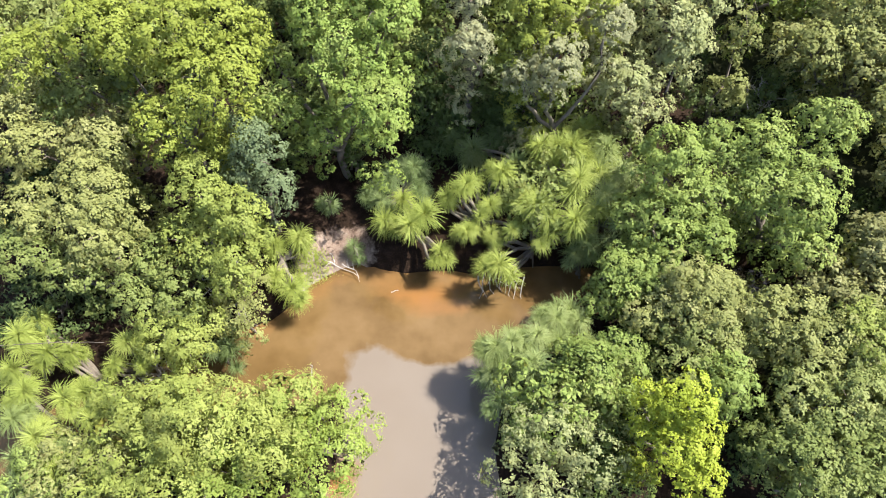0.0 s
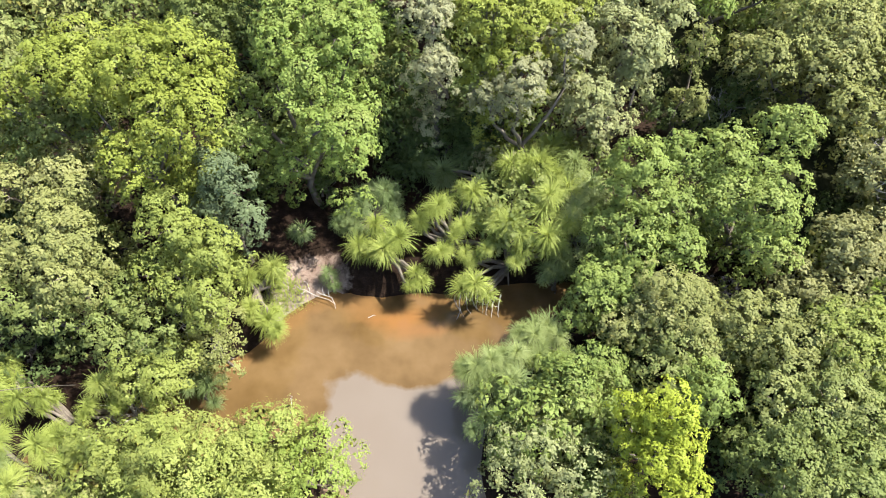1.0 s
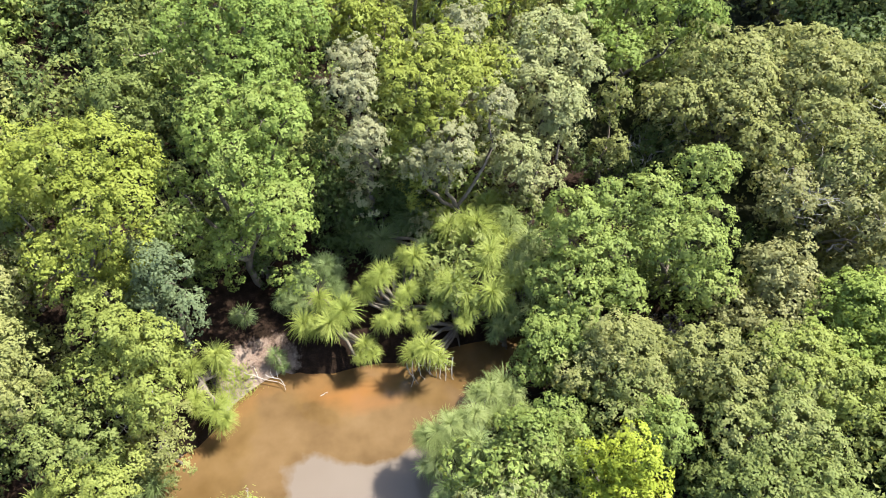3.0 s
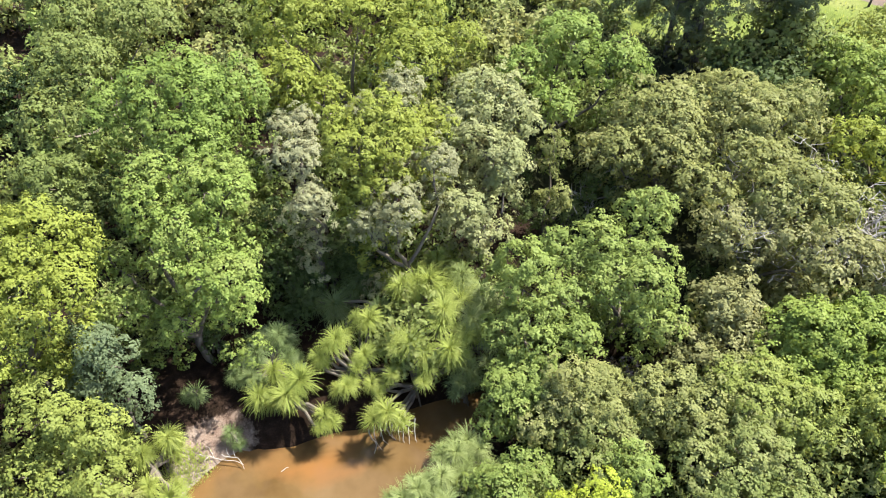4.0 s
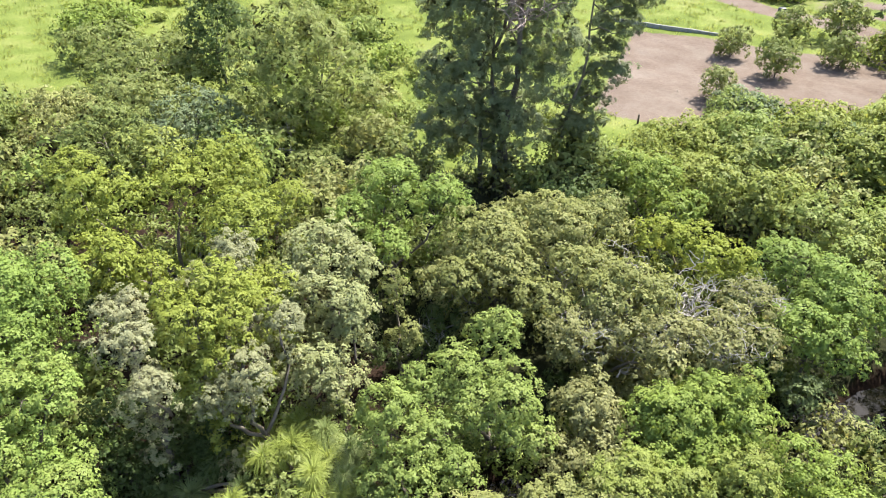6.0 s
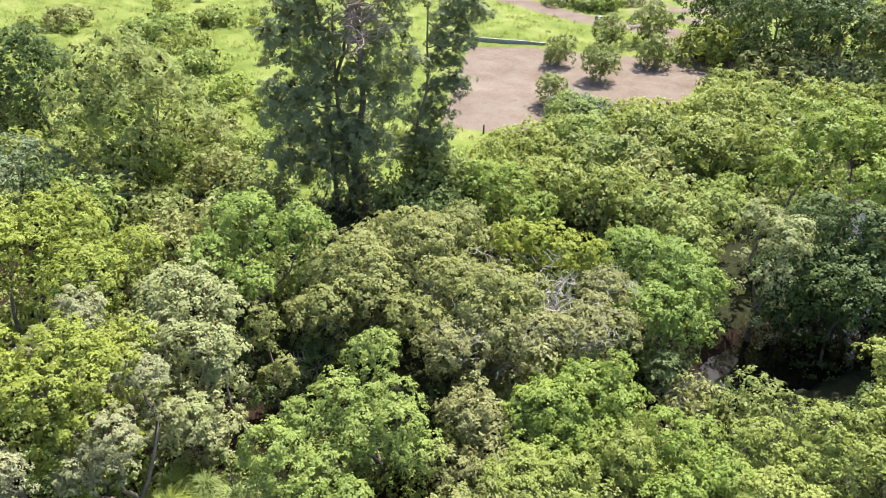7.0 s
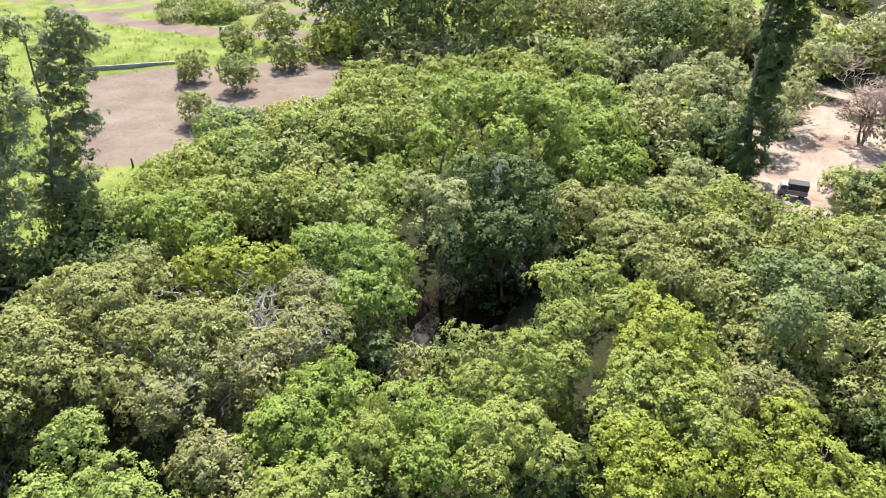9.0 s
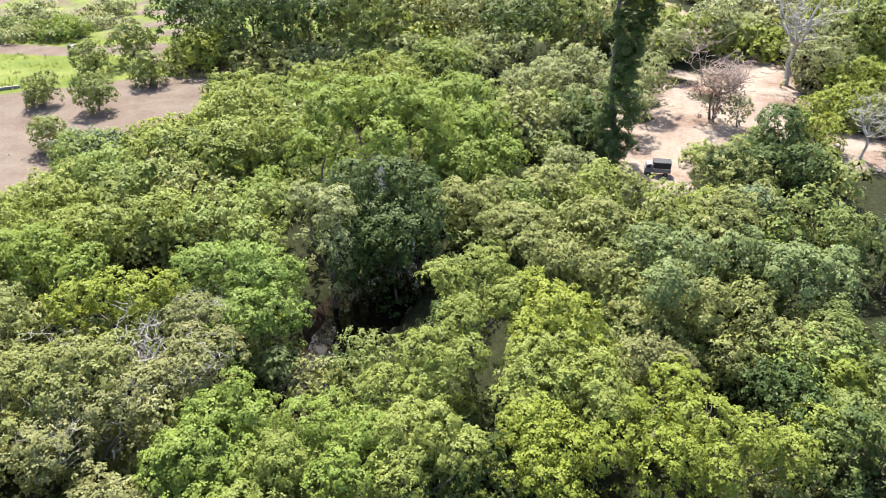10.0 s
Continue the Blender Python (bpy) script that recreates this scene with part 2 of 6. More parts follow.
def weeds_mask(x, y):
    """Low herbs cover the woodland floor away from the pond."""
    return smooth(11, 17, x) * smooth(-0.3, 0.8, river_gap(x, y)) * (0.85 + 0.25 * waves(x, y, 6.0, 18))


def dirt_mask(x, y):
    scrub = smooth(108, 114, x) * smooth(40, 48, y) * np.clip(0.52 + 0.4 * waves(x, y, 9.0, 19), 0, 0.8)
    return np.maximum(np.maximum(polygon_mask(x, y, PLOT, 2.0), scrub), smooth(2.0, -1.0, line_gap(x, y, TRACK)))


def sand_mask(x, y):
    road = smooth(3.0, -1.5, line_gap(x, y, ROAD) + 1.2 * waves(x, y, 8, 14) + 0.9 * waves(x, y, 3, 15))
    dry = smooth(60, 66, x) * smooth(104, 96, x) * smooth(-10, -16, y) * np.clip(0.56 + 0.3 * waves(x, y, 7, 16), 0, 0.8)
    return np.maximum(np.maximum(road, dry), np.clip(blob(x, y, -5.6, 18.1, 2.5, 1.9, 40) * 1.1, 0, 1))


def graded(lo, hi, step, far, ratio=1.25):
    inner = list(np.arange(lo, hi + step / 2, step))
    out, s, v = [], step, hi
    while v < far:
        s *= ratio
        v += s
        out.append(v)
    back, s, v = [], step, lo
    while v > -far:
        s *= ratio
        v -= s
        back.append(v)
    return np.array(back[::-1] + inner + out)


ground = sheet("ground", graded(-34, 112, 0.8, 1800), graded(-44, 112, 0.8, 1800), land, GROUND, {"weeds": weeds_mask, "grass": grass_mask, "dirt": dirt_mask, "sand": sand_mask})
tagged(ground, "uneven earth with brown leaf litter, grass and bare pinkish dirt", "ground", kind="structure")


def swath_mask(x, y):
    return smooth(14.3, 12.0, y + 0.18 * x + 0.5 * waves(x, y, 6, 21)) * smooth(-6.2, -3.4, x + 0.25 * (12 - y) + 0.3 * waves(x, y, 3, 24))


def shoal_mask(x, y):
    near = smooth(-1.9, -0.2, river_gap(x, y)) * smooth(11, 15, y) * smooth(9, 5, x) * 0.5
    return np.maximum(near, 0.95 * np.clip(blob(x, y, -1.3, 16.3, 3.4, 1.0, -14), 0, 1)) + 0.9 * np.clip(blob(x, y, -4.6, 7.4, 1.0, 1.6), 0, 1)


# The clear mask marks the reach with shade put into its water colour.
water = sheet("water", np.arange(-36, 88, 0.8), np.arange(-42, 26, 0.8), lambda x, y: 0 * x, WATER, {"swath": swath_mask, "shoal": shoal_mask, "clear": lambda x, y: smooth(6.0, 9.5, x)})
tagged(water, "still brown silty stream water with a pale swath", "water", kind="structure")


# ---- plants ----
def thing(name, x, y, z, label, category, group="", turn=0.0):
    ob = new(name)
    ob.empty_display_size = 0.3
    ob.matrix_basis = pose(x, y, z, 0, 0, turn)
    return tagged(ob, label, category, group)


def part_of(name, me, mat, parent, label=""):
    me.materials.append(mat)
    ob = new(name, me)
    ob.parent = parent
    if label:
        tagged(ob, label)
    return ob


def unit(r, n):
    v = r.normal(size=(n, 3))
    return v / np.linalg.norm(v, axis=1)[:, None]


def leaf_blades(base, facing, size, width, r, hang=0.35):
    """One small pointed leaf at each base point, its face turned roughly to facing."""
    n = len(base)
    nrm = facing / (np.linalg.norm(facing, axis=1)[:, None] + 1e-6)
    along = unit(r, n) - [0, 0, hang]
    along -= nrm * (along * nrm).sum(1)[:, None]
    along /= np.linalg.norm(along, axis=1)[:, None] + 1e-6
    side = np.cross(nrm, along)
    L, W = size[:, None], (size * width)[:, None]
    mid = base + along * L * r.uniform(0.0, 0.3, (n, 1))
    return np.stack([mid + side * W, base + along * L - nrm * L * 0.1, mid - side * W * r.uniform(0.6, 1.0, (n, 1))], 1).reshape(-1, 3)


def leaves_mesh(name, verts, lump, corners=3):
    """Loose leaves, with the direction in which each one's spray of the crown bulges."""
    me = bpy.data.meshes.new(name)
    fill_mesh(me, verts, np.arange(len(verts)).reshape(-1, corners))
    me.attributes.new("bulge", "FLOAT_VECTOR", "POINT").data.foreach_set("vector", np.repeat(lump, corners, 0).astype(np.float32).ravel())
    return me


def tubes_mesh(name, paths, sides=6):
    """Tapered limbs: each path is a list of (x, y, z, radius)."""
    vs, qs, o = [], [], 0
    for path in paths:
        p = np.array(path, float)
        d = np.gradient(p[:, :3], axis=0)
        d /= np.linalg.norm(d, axis=1)[:, None] + 1e-9
        ref = np.where(np.abs(d[:, 2:3]) > 0.9, [[1.0, 0, 0]], [[0, 0, 1.0]])
        a = np.cross(d, ref)
        a /= np.linalg.norm(a, axis=1)[:, None]
        b = np.cross(d, a)
        for i in range(len(p)):
            for s in range(sides):
                w = 6.2832 * s / sides
                vs.append(p[i, :3] + p[i, 3] * (a[i] * math.cos(w) + b[i] * math.sin(w)))
        for i in range(len(p) - 1):
            for s in range(sides):
                t = (s + 1) % sides
                qs.append((o + i * sides + s, o + i * sides + t, o + (i + 1) * sides + t, o + (i + 1) * sides + s))
        o += len(p) * sides
    me = bpy.data.meshes.new(name)
    fill_mesh(me, np.array(vs), np.array(qs), True)
    return me


def bent(r, a, b, r0, r1, n=6, wob=0.08):
    """A wavering limb from a to b."""
    a, b = np.array(a, float), np.array(b, float)
    L = np.linalg.norm(b - a)
    off = np.cumsum(r.normal(size=(n + 1, 3)), axis=0) * L * wob / n ** 0.5
    out = []
    for i in range(n + 1):
        k = i / n
        q = a + (b - a) * k + off[i] * math.sin(math.pi * k)
        out.append((*q, r0 + (r1 - r0) * k))
    return out


SEED = [100]
LEAFAGE = 3.9


def next_random():
    SEED[0] += 1
    return np.random.RandomState(SEED[0])


def leafy(r, cen, size, leaf, count, loose, spiky, width, hang=0.35, clump=0.27, weight=None):
    """Leaves on lobes (middle and size of each): every lobe carries domed clumps with gaps between, every clump a shell of leaves."""
    weight = np.ones(len(size)) if weight is None else weight
    mids, dirs, sizes = [], [], []
    for c, z, w in zip(cen, size, weight):
        span = max(clump * r.uniform(0.8, 1.25), 1.5 * leaf / z)
        k = int(np.clip(1.8 / span ** 2 * (0.5 + 0.5 * w), 4, 30))
        i = (np.arange(k) + 0.5) / k
        up = 1 - 1.42 * i + r.normal(0, 0.10, k)
        up = up.clip(-0.5, 1)
        az = np.arange(k) * 2.39996 + r.uniform(0, 6.28) + r.normal(0, 0.3, k)
        fl = np.sqrt(1 - up * up)
        d = np.stack([fl * np.cos(az), fl * np.sin(az), up], -1)
        rad = z * (0.94 - np.abs(r.normal(0, loose, k))).clip(0.35, 1.1)
        m = c + d * rad[:, None] * [1.0, 1.0, 0.9]
        m += d * (r.rand(k) ** 3 * spiky)[:, None] * 0.7
        m[:, 2] += r.rand(k) ** 3 * spiky * 0.8
        keep = r.rand(k) > 0.05
        mids.append(m[keep])
        dirs.append(d[keep])
        sizes.append((z * span * r.uniform(0.8, 1.6, k)).clip(1.3 * leaf, 0.55 + 1.5 * leaf)[keep])
    mid, d, rc = np.concatenate(mids), np.concatenate(dirs), np.concatenate(sizes)
    deep = np.zeros(len(mid), bool)
    for c, z in zip(cen, size):
        deep |= (((mid - c) / [1.0, 1.0, 0.9]) ** 2).sum(1) < (0.66 * z) ** 2
    mid, d, rc = mid[~deep], d[~deep], rc[~deep]
    n = len(rc)
    per = np.maximum(5, count * rc ** 2 / (rc ** 2).sum()).astype(int)
    which = np.repeat(np.arange(n), per)
    m = len(which)
    e = unit(r, m) + d[which] * 0.75 + [0, 0, 0.35]
    e /= np.linalg.norm(e, axis=1)[:, None]
    shell = 1.0 - np.abs(r.normal(0, 0.09, m)) + (r.rand(m) < 0.16) * r.uniform(0.0, 0.4, m)
    base = mid[which] + e * (rc[which] * shell)[:, None] * [1.0, 1.0, 0.85]
    facing = e * 0.6 + d[which] * 0.4 + [0, 0, 0.4] + unit(r, m) * 0.42
    lump = e * 0.38 + d[which] * 0.5 + [0, 0, 0.42] + unit(r, m) * 0.25
    lump /= np.linalg.norm(lump, axis=1)[:, None]
    outer = leaf_blades(base, facing, leaf * r.uniform(0.6, 1.35, m), width, r, hang=hang)
    # broad leaves just under each clump's shell close it against the light
    f = np.repeat(np.arange(n), 8)
    u = unit(r, len(f)) + d[f] * 0.8 + [0, 0, 0.3]
    u /= np.linalg.norm(u, axis=1)[:, None]
    lining = leaf_blades(mid[f] + u * (rc[f] * 0.6)[:, None], u + unit(r, len(f)) * 0.3, rc[f] * r.uniform(0.5, 0.8, len(f)), 0.42, r)
    return np.concatenate([outer, lining]), np.concatenate([lump, u])


def crown_leaves(r, R, Rz, leaf, count, lobes, h, skirt, loose, spiky, width, ragged):
    """Leaves of a crown whose middle stands h over the foot: lobes on an uneven egg and a looser skirt below."""
    i = np.arange(lobes) + 0.5
    zz = 1 - 1.45 * i / lobes + r.normal(0, 0.08, lobes)
    zz = zz.clip(-0.6, 1)
    az = i * 2.39996 + r.normal(0, 0.35, lobes)
    fl = np.sqrt(1 - zz * zz)
    far = r.uniform(0.64 - ragged, 0.84 + ragged, lobes)
    cen = np.stack([fl * np.cos(az) * R, fl * np.sin(az) * R, zz * Rz], -1) * far[:, None]
    size = r.uniform(0.30, 0.54, lobes) * (R * R * Rz) ** (1 / 3) * (14.0 / max(lobes, 12)) ** 0.36
    cen[:, 2] += h
    weight = np.where(zz < -0.1, 0.5, 1.0)
    low = int(lobes * skirt)
    if low:
        a2 = r.uniform(0, 6.2832, low)
        f2 = R * r.uniform(0.35, 0.85, low)
        z2 = r.uniform(0.25, max(0.5, h - 0.2 * Rz), low)
        cen = np.concatenate([cen, np.stack([f2 * np.cos(a2), f2 * np.sin(a2), z2], -1)])
        size = np.concatenate([size, r.uniform(0.24, 0.36, low) * R * 0.85])
        weight = np.concatenate([weight, np.full(low, 0.3)])
    return leafy(r, cen, size, leaf, count, loose, spiky, width, weight=weight)


def broadleaf(x, y, zc, R, Rz, tone, label, leaf=0.22, dense=1.0, lobes=0, stems=1, group="", name="tree", category="tree", spiky=0.35, loose=0.16, width=0.35, skirt=0.45, ragged=0.14):
    """A tree or bush: trunk, limbs and a crown of many leaves; zc is the crown's middle above the water."""
    r = next_random()
    z0 = float(land(np.array(x), np.array(y)))
    top = thing(name, x, y, z0 - 0.05, label, category, group)
    h = zc - z0
    lobes = lobes or int(min(30, 7 + 1.15 * R * R))
    count = int(dense * LEAFAGE * (R * R * 1.6 + R * Rz * 2.4) * (1 + 0.3 * skirt) / (leaf * leaf))
    v, lump = crown_leaves(r, R, Rz, leaf, count, lobes, h, skirt, loose, spiky, width, ragged)
    v = v.reshape(-1, 3, 3)
    above = v[:, :, 2].min(1) > 0.02
    v, lump = v[above].reshape(-1, 3), lump[above]
    limbs = []
    tr = 0.05 + 0.03 * R
    for s in range(stems):
        a = r.uniform(0, 6.28)
        off = 0.0 if stems == 1 else R * 0.15
        foot = (off * math.cos(a), off * math.sin(a), 0)
        fork = (r.normal(0, 0.12) * R, r.normal(0, 0.12) * R, max(0.3, h - Rz * 0.35))
        limbs.append(bent(r, foot, fork, tr, tr * 0.55, 3))
        for _ in range(5 if stems == 1 else 2):
            u = unit(r, 1)[0] * [R, R, Rz] * 0.68
            limbs.append(bent(r, fork, (u[0], u[1], h + abs(u[2]) * 0.8), tr * 0.5, 0.02, 3, 0.12))
    part_of("trunk", tubes_mesh("trunk", limbs, 4 if stems == 1 else 3), BARK, top)
    part_of("crown", leaves_mesh("crown", v, lump), LEAF[tone], top)
    return top


def wood_tree(tone, label, leaf, masses, dense=1.0, loose=0.13, spiky=0.45, clump=0.27, width=0.45, bare=0):
    """A tree whose uneven crown is made of several masses (x, y, height, half width, half height) on limbs of one trunk."""
    r = next_random()
    x, y = (sum(m[i] for m in masses) / len(masses) for i in (0, 1))
    z0 = float(land(np.array(x), np.array(y)))
    top = thing("tree", x, y, z0 - 0.05, label, "tree", "woodland trees")
    cen, size, weight, area = [], [], [], 0.0
    for mx, my, mz, R, Rz in masses:
        R, Rz = 1.03 * R, 1.03 * Rz
        n = int(min(16, 7 + 1.3 * R * R))
        i = np.arange(n) + 0.5
        zz = (1 - 1.5 * i / n + r.normal(0, 0.1, n)).clip(-0.6, 1)
        az = i * 2.39996 + r.uniform(0, 6.28) + r.normal(0, 0.35, n)
        fl = np.sqrt(1 - zz * zz)
        far = r.uniform(0.36, 0.74, n)
        cen.append(np.stack([mx - x + fl * np.cos(az) * R * far, my - y + fl * np.sin(az) * R * far, mz - z0 + zz * Rz * far], -1))
        size.append(r.uniform(0.38, 0.60, n) * (R * R * min(Rz, 1.4 * R)) ** (1 / 3) * (8.0 / n) ** 0.25)
        weight.append(np.where(zz < -0.1, 0.5, 1.0))
        area += R * R * 1.6 + R * Rz * 2.4
        drop = mz - z0 - 0.4 * Rz
        if drop > 1.2:
            # shaded lower leafage hanging under the mass
            n = int(min(8, 2 + R * drop * 0.45))
            az, out = r.uniform(0, 6.28, n), R * r.uniform(0.1, 0.6, n)
            cen.append(np.stack([mx - x + out * np.cos(az), my - y + out * np.sin(az), drop * r.uniform(0.3, 0.95, n)], -1))
            size.append(R * r.uniform(0.28, 0.42, n))
            weight.append(np.full(n, 0.3))
            area += R * drop * 0.4
    cen, size, weight = np.concatenate(cen), np.concatenate(size), np.concatenate(weight)
    v, lump = leafy(r, cen, size, leaf, int(dense * 1.15 * LEAFAGE * area / (leaf * leaf)), loose, spiky, width, clump=clump, weight=weight)
    v = v.reshape(-1, 3, 3)
    above = v[:, :, 2].min(1) > 0.03
    tallest = max(m[2] for m in masses)
    tr = 0.10 + 0.012 * tallest
    fork = (r.normal(0, 0.2), r.normal(0, 0.2), max(0.6, (min(m[2] for m in masses) - z0) * 0.45))
    limbs = [bent(r, (0, 0, 0), fork, tr, tr * 0.7, 4)]
    for mx, my, mz, R, Rz in masses:
        hub = (mx - x, my - y, mz - z0 - 0.3 * Rz)
        limbs.append(bent(r, fork, hub, tr * 0.6, 0.05, 5, 0.1))
        for _ in range(3):
            u = unit(r, 1)[0] * [R, R, Rz] * 0.75
            limbs.append(bent(r, hub, (hub[0] + u[0], hub[1] + u[1], mz - z0 + abs(u[2])), 0.05, 0.015, 4, 0.12))
    part_of("trunk", tubes_mesh("trunk", limbs, 4), BARK, top)
    part_of("crown", leaves_mesh("crown", v[above].reshape(-1, 3), lump[above]), LEAF[tone], top)
    for k in range(bare):
        mx, my, mz, R, Rz = masses[k % len(masses)]
        u = unit(r, 1)[0] * [R, R, Rz] * 0.8
        a = np.array([mx - x + u[0], my - y + u[1], mz - z0 + abs(u[2])])
        fan = [bent(r, (a[0] - u[0], a[1] - u[1], a[2] - 0.8), a + [0, 0, 0.2], 0.04, 0.022, 4, 0.14)]
        for _ in range(7):
            p = np.array(fan[r.randint(len(fan))][r.randint(1, 4)][:3])
            w = unit(r, 1)[0]
            fan.append(bent(r, p, p + [w[0], w[1], abs(w[2]) * 0.6 + 0.2], 0.02, 0.008, 4, 0.16))
        part_of("dead_branch", tubes_mesh("dead_branch", fan, 4), DEAD, top, "bare grey twigs")
    return top


def blades(r, n, length, width, up0, up1, segs=3, droop=0.9):
    """A tuft of long arching blades from the origin: vertices and quads."""
    az = r.uniform(0, 6.2832, n)
    el = r.uniform(up0, up1, n)
    L = length * r.uniform(0.7, 1.15, n)
    out = np.stack([np.cos(az), np.sin(az)], -1)
    side = np.stack([-np.sin(az), np.cos(az), 0 * az], -1)
    rows = []
    pos = np.zeros((n, 3))
    e = el.copy()
    for i in range(segs + 1):
        k = i / segs
        w = width * (1.0 - k ** 1.6) + 0.004
        rows.append(np.stack([pos - side * w, pos + side * w], 1))
        step = np.concatenate([out * np.cos(e)[:, None], np.sin(e)[:, None]], 1) * (L / segs)[:, None]
        pos = pos + step
        e = e - droop * (0.5 + k) / segs * r.uniform(0.6, 1.5, n)
    v = np.stack(rows, 1).reshape(n, (segs + 1) * 2, 3)
    q = []
    for i in range(segs):
        q.append([2 * i, 2 * i + 1, 2 * i + 3, 2 * i + 2])
    q = np.array(q)[None] + (np.arange(n) * (segs + 1) * 2)[:, None, None]
    return v.reshape(-1, 3), q.reshape(-1, 4)


HEADS = {}


def head_mesh(kind, variant):
    """A shared rosette of strap leaves, one metre in radius."""
    key = (kind, variant)
    if key not in HEADS:
        r = np.random.RandomState(7 + variant * 13)
        v, q = blades(r, 185, 1.2, 0.0145, -0.1, 1.5, 3, 3.0)
        me = bpy.data.meshes.new("leaf_head")
        fill_mesh(me, v, q)
        me.materials.append(LEAF[kind])
        HEADS[key] = me
    return HEADS[key]


def screw_pine(x, y, heads, label, tone="blade"):
    """A branching screw pine; heads are (dx, dy, height, radius)."""
    r = next_random()
    z0 = float(land(np.array(x), np.array(y)))
    z0 = max(z0, -0.25)
    top = thing("screw_pine", x, y, z0, label, "screw pine", "screw pines along the stream")
    limbs = []
    fork = (0, 0, 0.8)
    limbs.append(bent(r, (0, 0, -0.1), fork, 0.13, 0.11, 3))
    more = [(dx + r.uniform(-0.75, 0.75) * R, dy + r.uniform(-0.75, 0.75) * R, h - r.uniform(0.1, 0.6), R * r.uniform(0.6, 0.9)) for dx, dy, h, R in heads * 3]
    for i, (dx, dy, h, R) in enumerate(heads + more):
        limbs.append(bent(r, fork, (dx, dy, h - z0), 0.10, 0.06, 5, 0.1))
        ob = new("leaf_head", head_mesh(tone, (SEED[0] + i) % 5))
        ob.parent = top
        ob.matrix_basis = pose(dx, dy, h - z0, r.uniform(-14, 14), r.uniform(-14, 14), r.uniform(0, 360)) @ Matrix.Diagonal((R, R, R, 1))
    for _ in range(5):
        a = r.uniform(0, 6.28)
        limbs.append(bent(r, (0, 0, 0.7), (0.5 * math.cos(a), 0.5 * math.sin(a), -0.3), 0.035, 0.03, 3, 0.05))
    part_of("trunk", tubes_mesh("trunk", limbs, 5), BARK, top, "pale ringed stems with prop roots")
    return top


def bare_tree(x, y, h, R, label, mat=None, twigs=40, name="bare_tree", lean=(0.0, 0.0), stout=1.0):
    """A leafless tree of forking grey branches."""
    r = next_random()
    z0 = float(land(np.array(x), np.array(y)))
    top = thing(name, x, y, z0 - 0.05, label, "bare tree")
    trunk = bent(r, (0, 0, 0), (lean[0] * 0.5, lean[1] * 0.5, h * 0.45), (0.05 + 0.02 * R) * stout, (0.04 + 0.01 * R) * stout, 5)
    part_of("trunk", tubes_mesh("trunk", [trunk]), mat or DEAD, top)
    for i in range(7):
        u = unit(r, 1)[0] * [R, R, h * 0.3]
        b = np.array([lean[0], lean[1], h * 0.72]) + u * 0.8
        fine = [bent(r, trunk[-1][:3], b, (0.04 + 0.01 * R) * stout, 0.02 * stout, 5, 0.14)]
        for _ in range(twigs // 7):
            src = fine[r.randint(len(fine))]
            a = np.array(src[r.randint(2, len(src))][:3])
            u = unit(r, 1)[0]
            u[2] = abs(u[2]) * 0.7 + 0.1
            fine.append(bent(r, a, a + u * R * r.uniform(0.3, 0.6), 0.022 * stout, 0.010 * stout, 4, 0.14))
        part_of("branch", tubes_mesh("branch", fine, 4), mat or DEAD, top)
    return top


PINKWOOD = bark_material("pinkish_twig_bark", (0.24, 0.17, 0.145), (0.46, 0.36, 0.32))


# ---- tall trees ----
def tiered(x, y, h, stations, tone, label, leaf, count, stems, name="tall_tree", spiky=0.5, hang=0.9, lean=(0.0, 0.0), width=0.30, withered=0):
    """A tall tree hung with leafage: stations are (dx, dy, height, spread, flatness); stems are (dx, dy, top, radius)."""
    r = next_random()
    z0 = float(land(np.array(x), np.array(y)))
    top = thing(name, x, y, z0 - 0.05, label, "tree", "tall trees")
    cen, size = [], []
    for dx, dy, z, spread, flat in stations:
        n = int(5 + spread * 5)
        u = unit(r, n) * [spread, spread, spread * flat] * r.uniform(0.45, 0.85, (n, 1))
        cen.append(u + [dx + lean[0] * z / h, dy + lean[1] * z / h, z])
        size.append(r.uniform(0.22, 0.42, n) * max(spread, 1.0) * (0.6 + 0.4 * flat))
    v, lump = leafy(r, np.concatenate(cen), np.concatenate(size), leaf, count, 0.3, spiky, width, hang, 0.24)
    part_of("crown", leaves_mesh("crown", v, lump), LEAF[tone], top)
    for dx, dy, tz, tr in stems:
        foot = (dx, dy, 0)
        tip = (dx * 1.6 + lean[0] * tz / h, dy * 1.6 + lean[1] * tz / h, tz)
        trunk = bent(r, foot, tip, tr, tr * 0.35, 9, 0.05)
        limbs = [trunk]
        for k in range(8):
            p = trunk[3 + k % 6]
            u = unit(r, 1)[0] * [3.0, 3.0, 1.2]
            limbs.append(bent(r, p[:3], (p[0] + u[0], p[1] + u[1], p[2] + abs(u[2])), tr * 0.35, 0.03, 5, 0.14))
        part_of("trunk", tubes_mesh("trunk", limbs, 7), BARK, top, "pale grey bark")
    for k in range(withered):
        a = np.array([r.uniform(-1.6, 1.6), r.uniform(-4.2, -2.8), r.uniform(h * 0.68, h * 0.96)])
        fan = [bent(r, a * [0.2, 0.2, 0.9], a, 0.10, 0.05, 5, 0.12)]
        for _ in range(9):
            p = np.array(fan[r.randint(len(fan))][3][:3])
            fan.append(bent(r, p, p + unit(r, 1)[0] * 1.3, 0.04, 0.02, 4, 0.15))
        part_of("dead_branch", tubes_mesh("dead_branch", fan, 4), PINKWOOD, top, "withered reddish-brown branch")
    return top


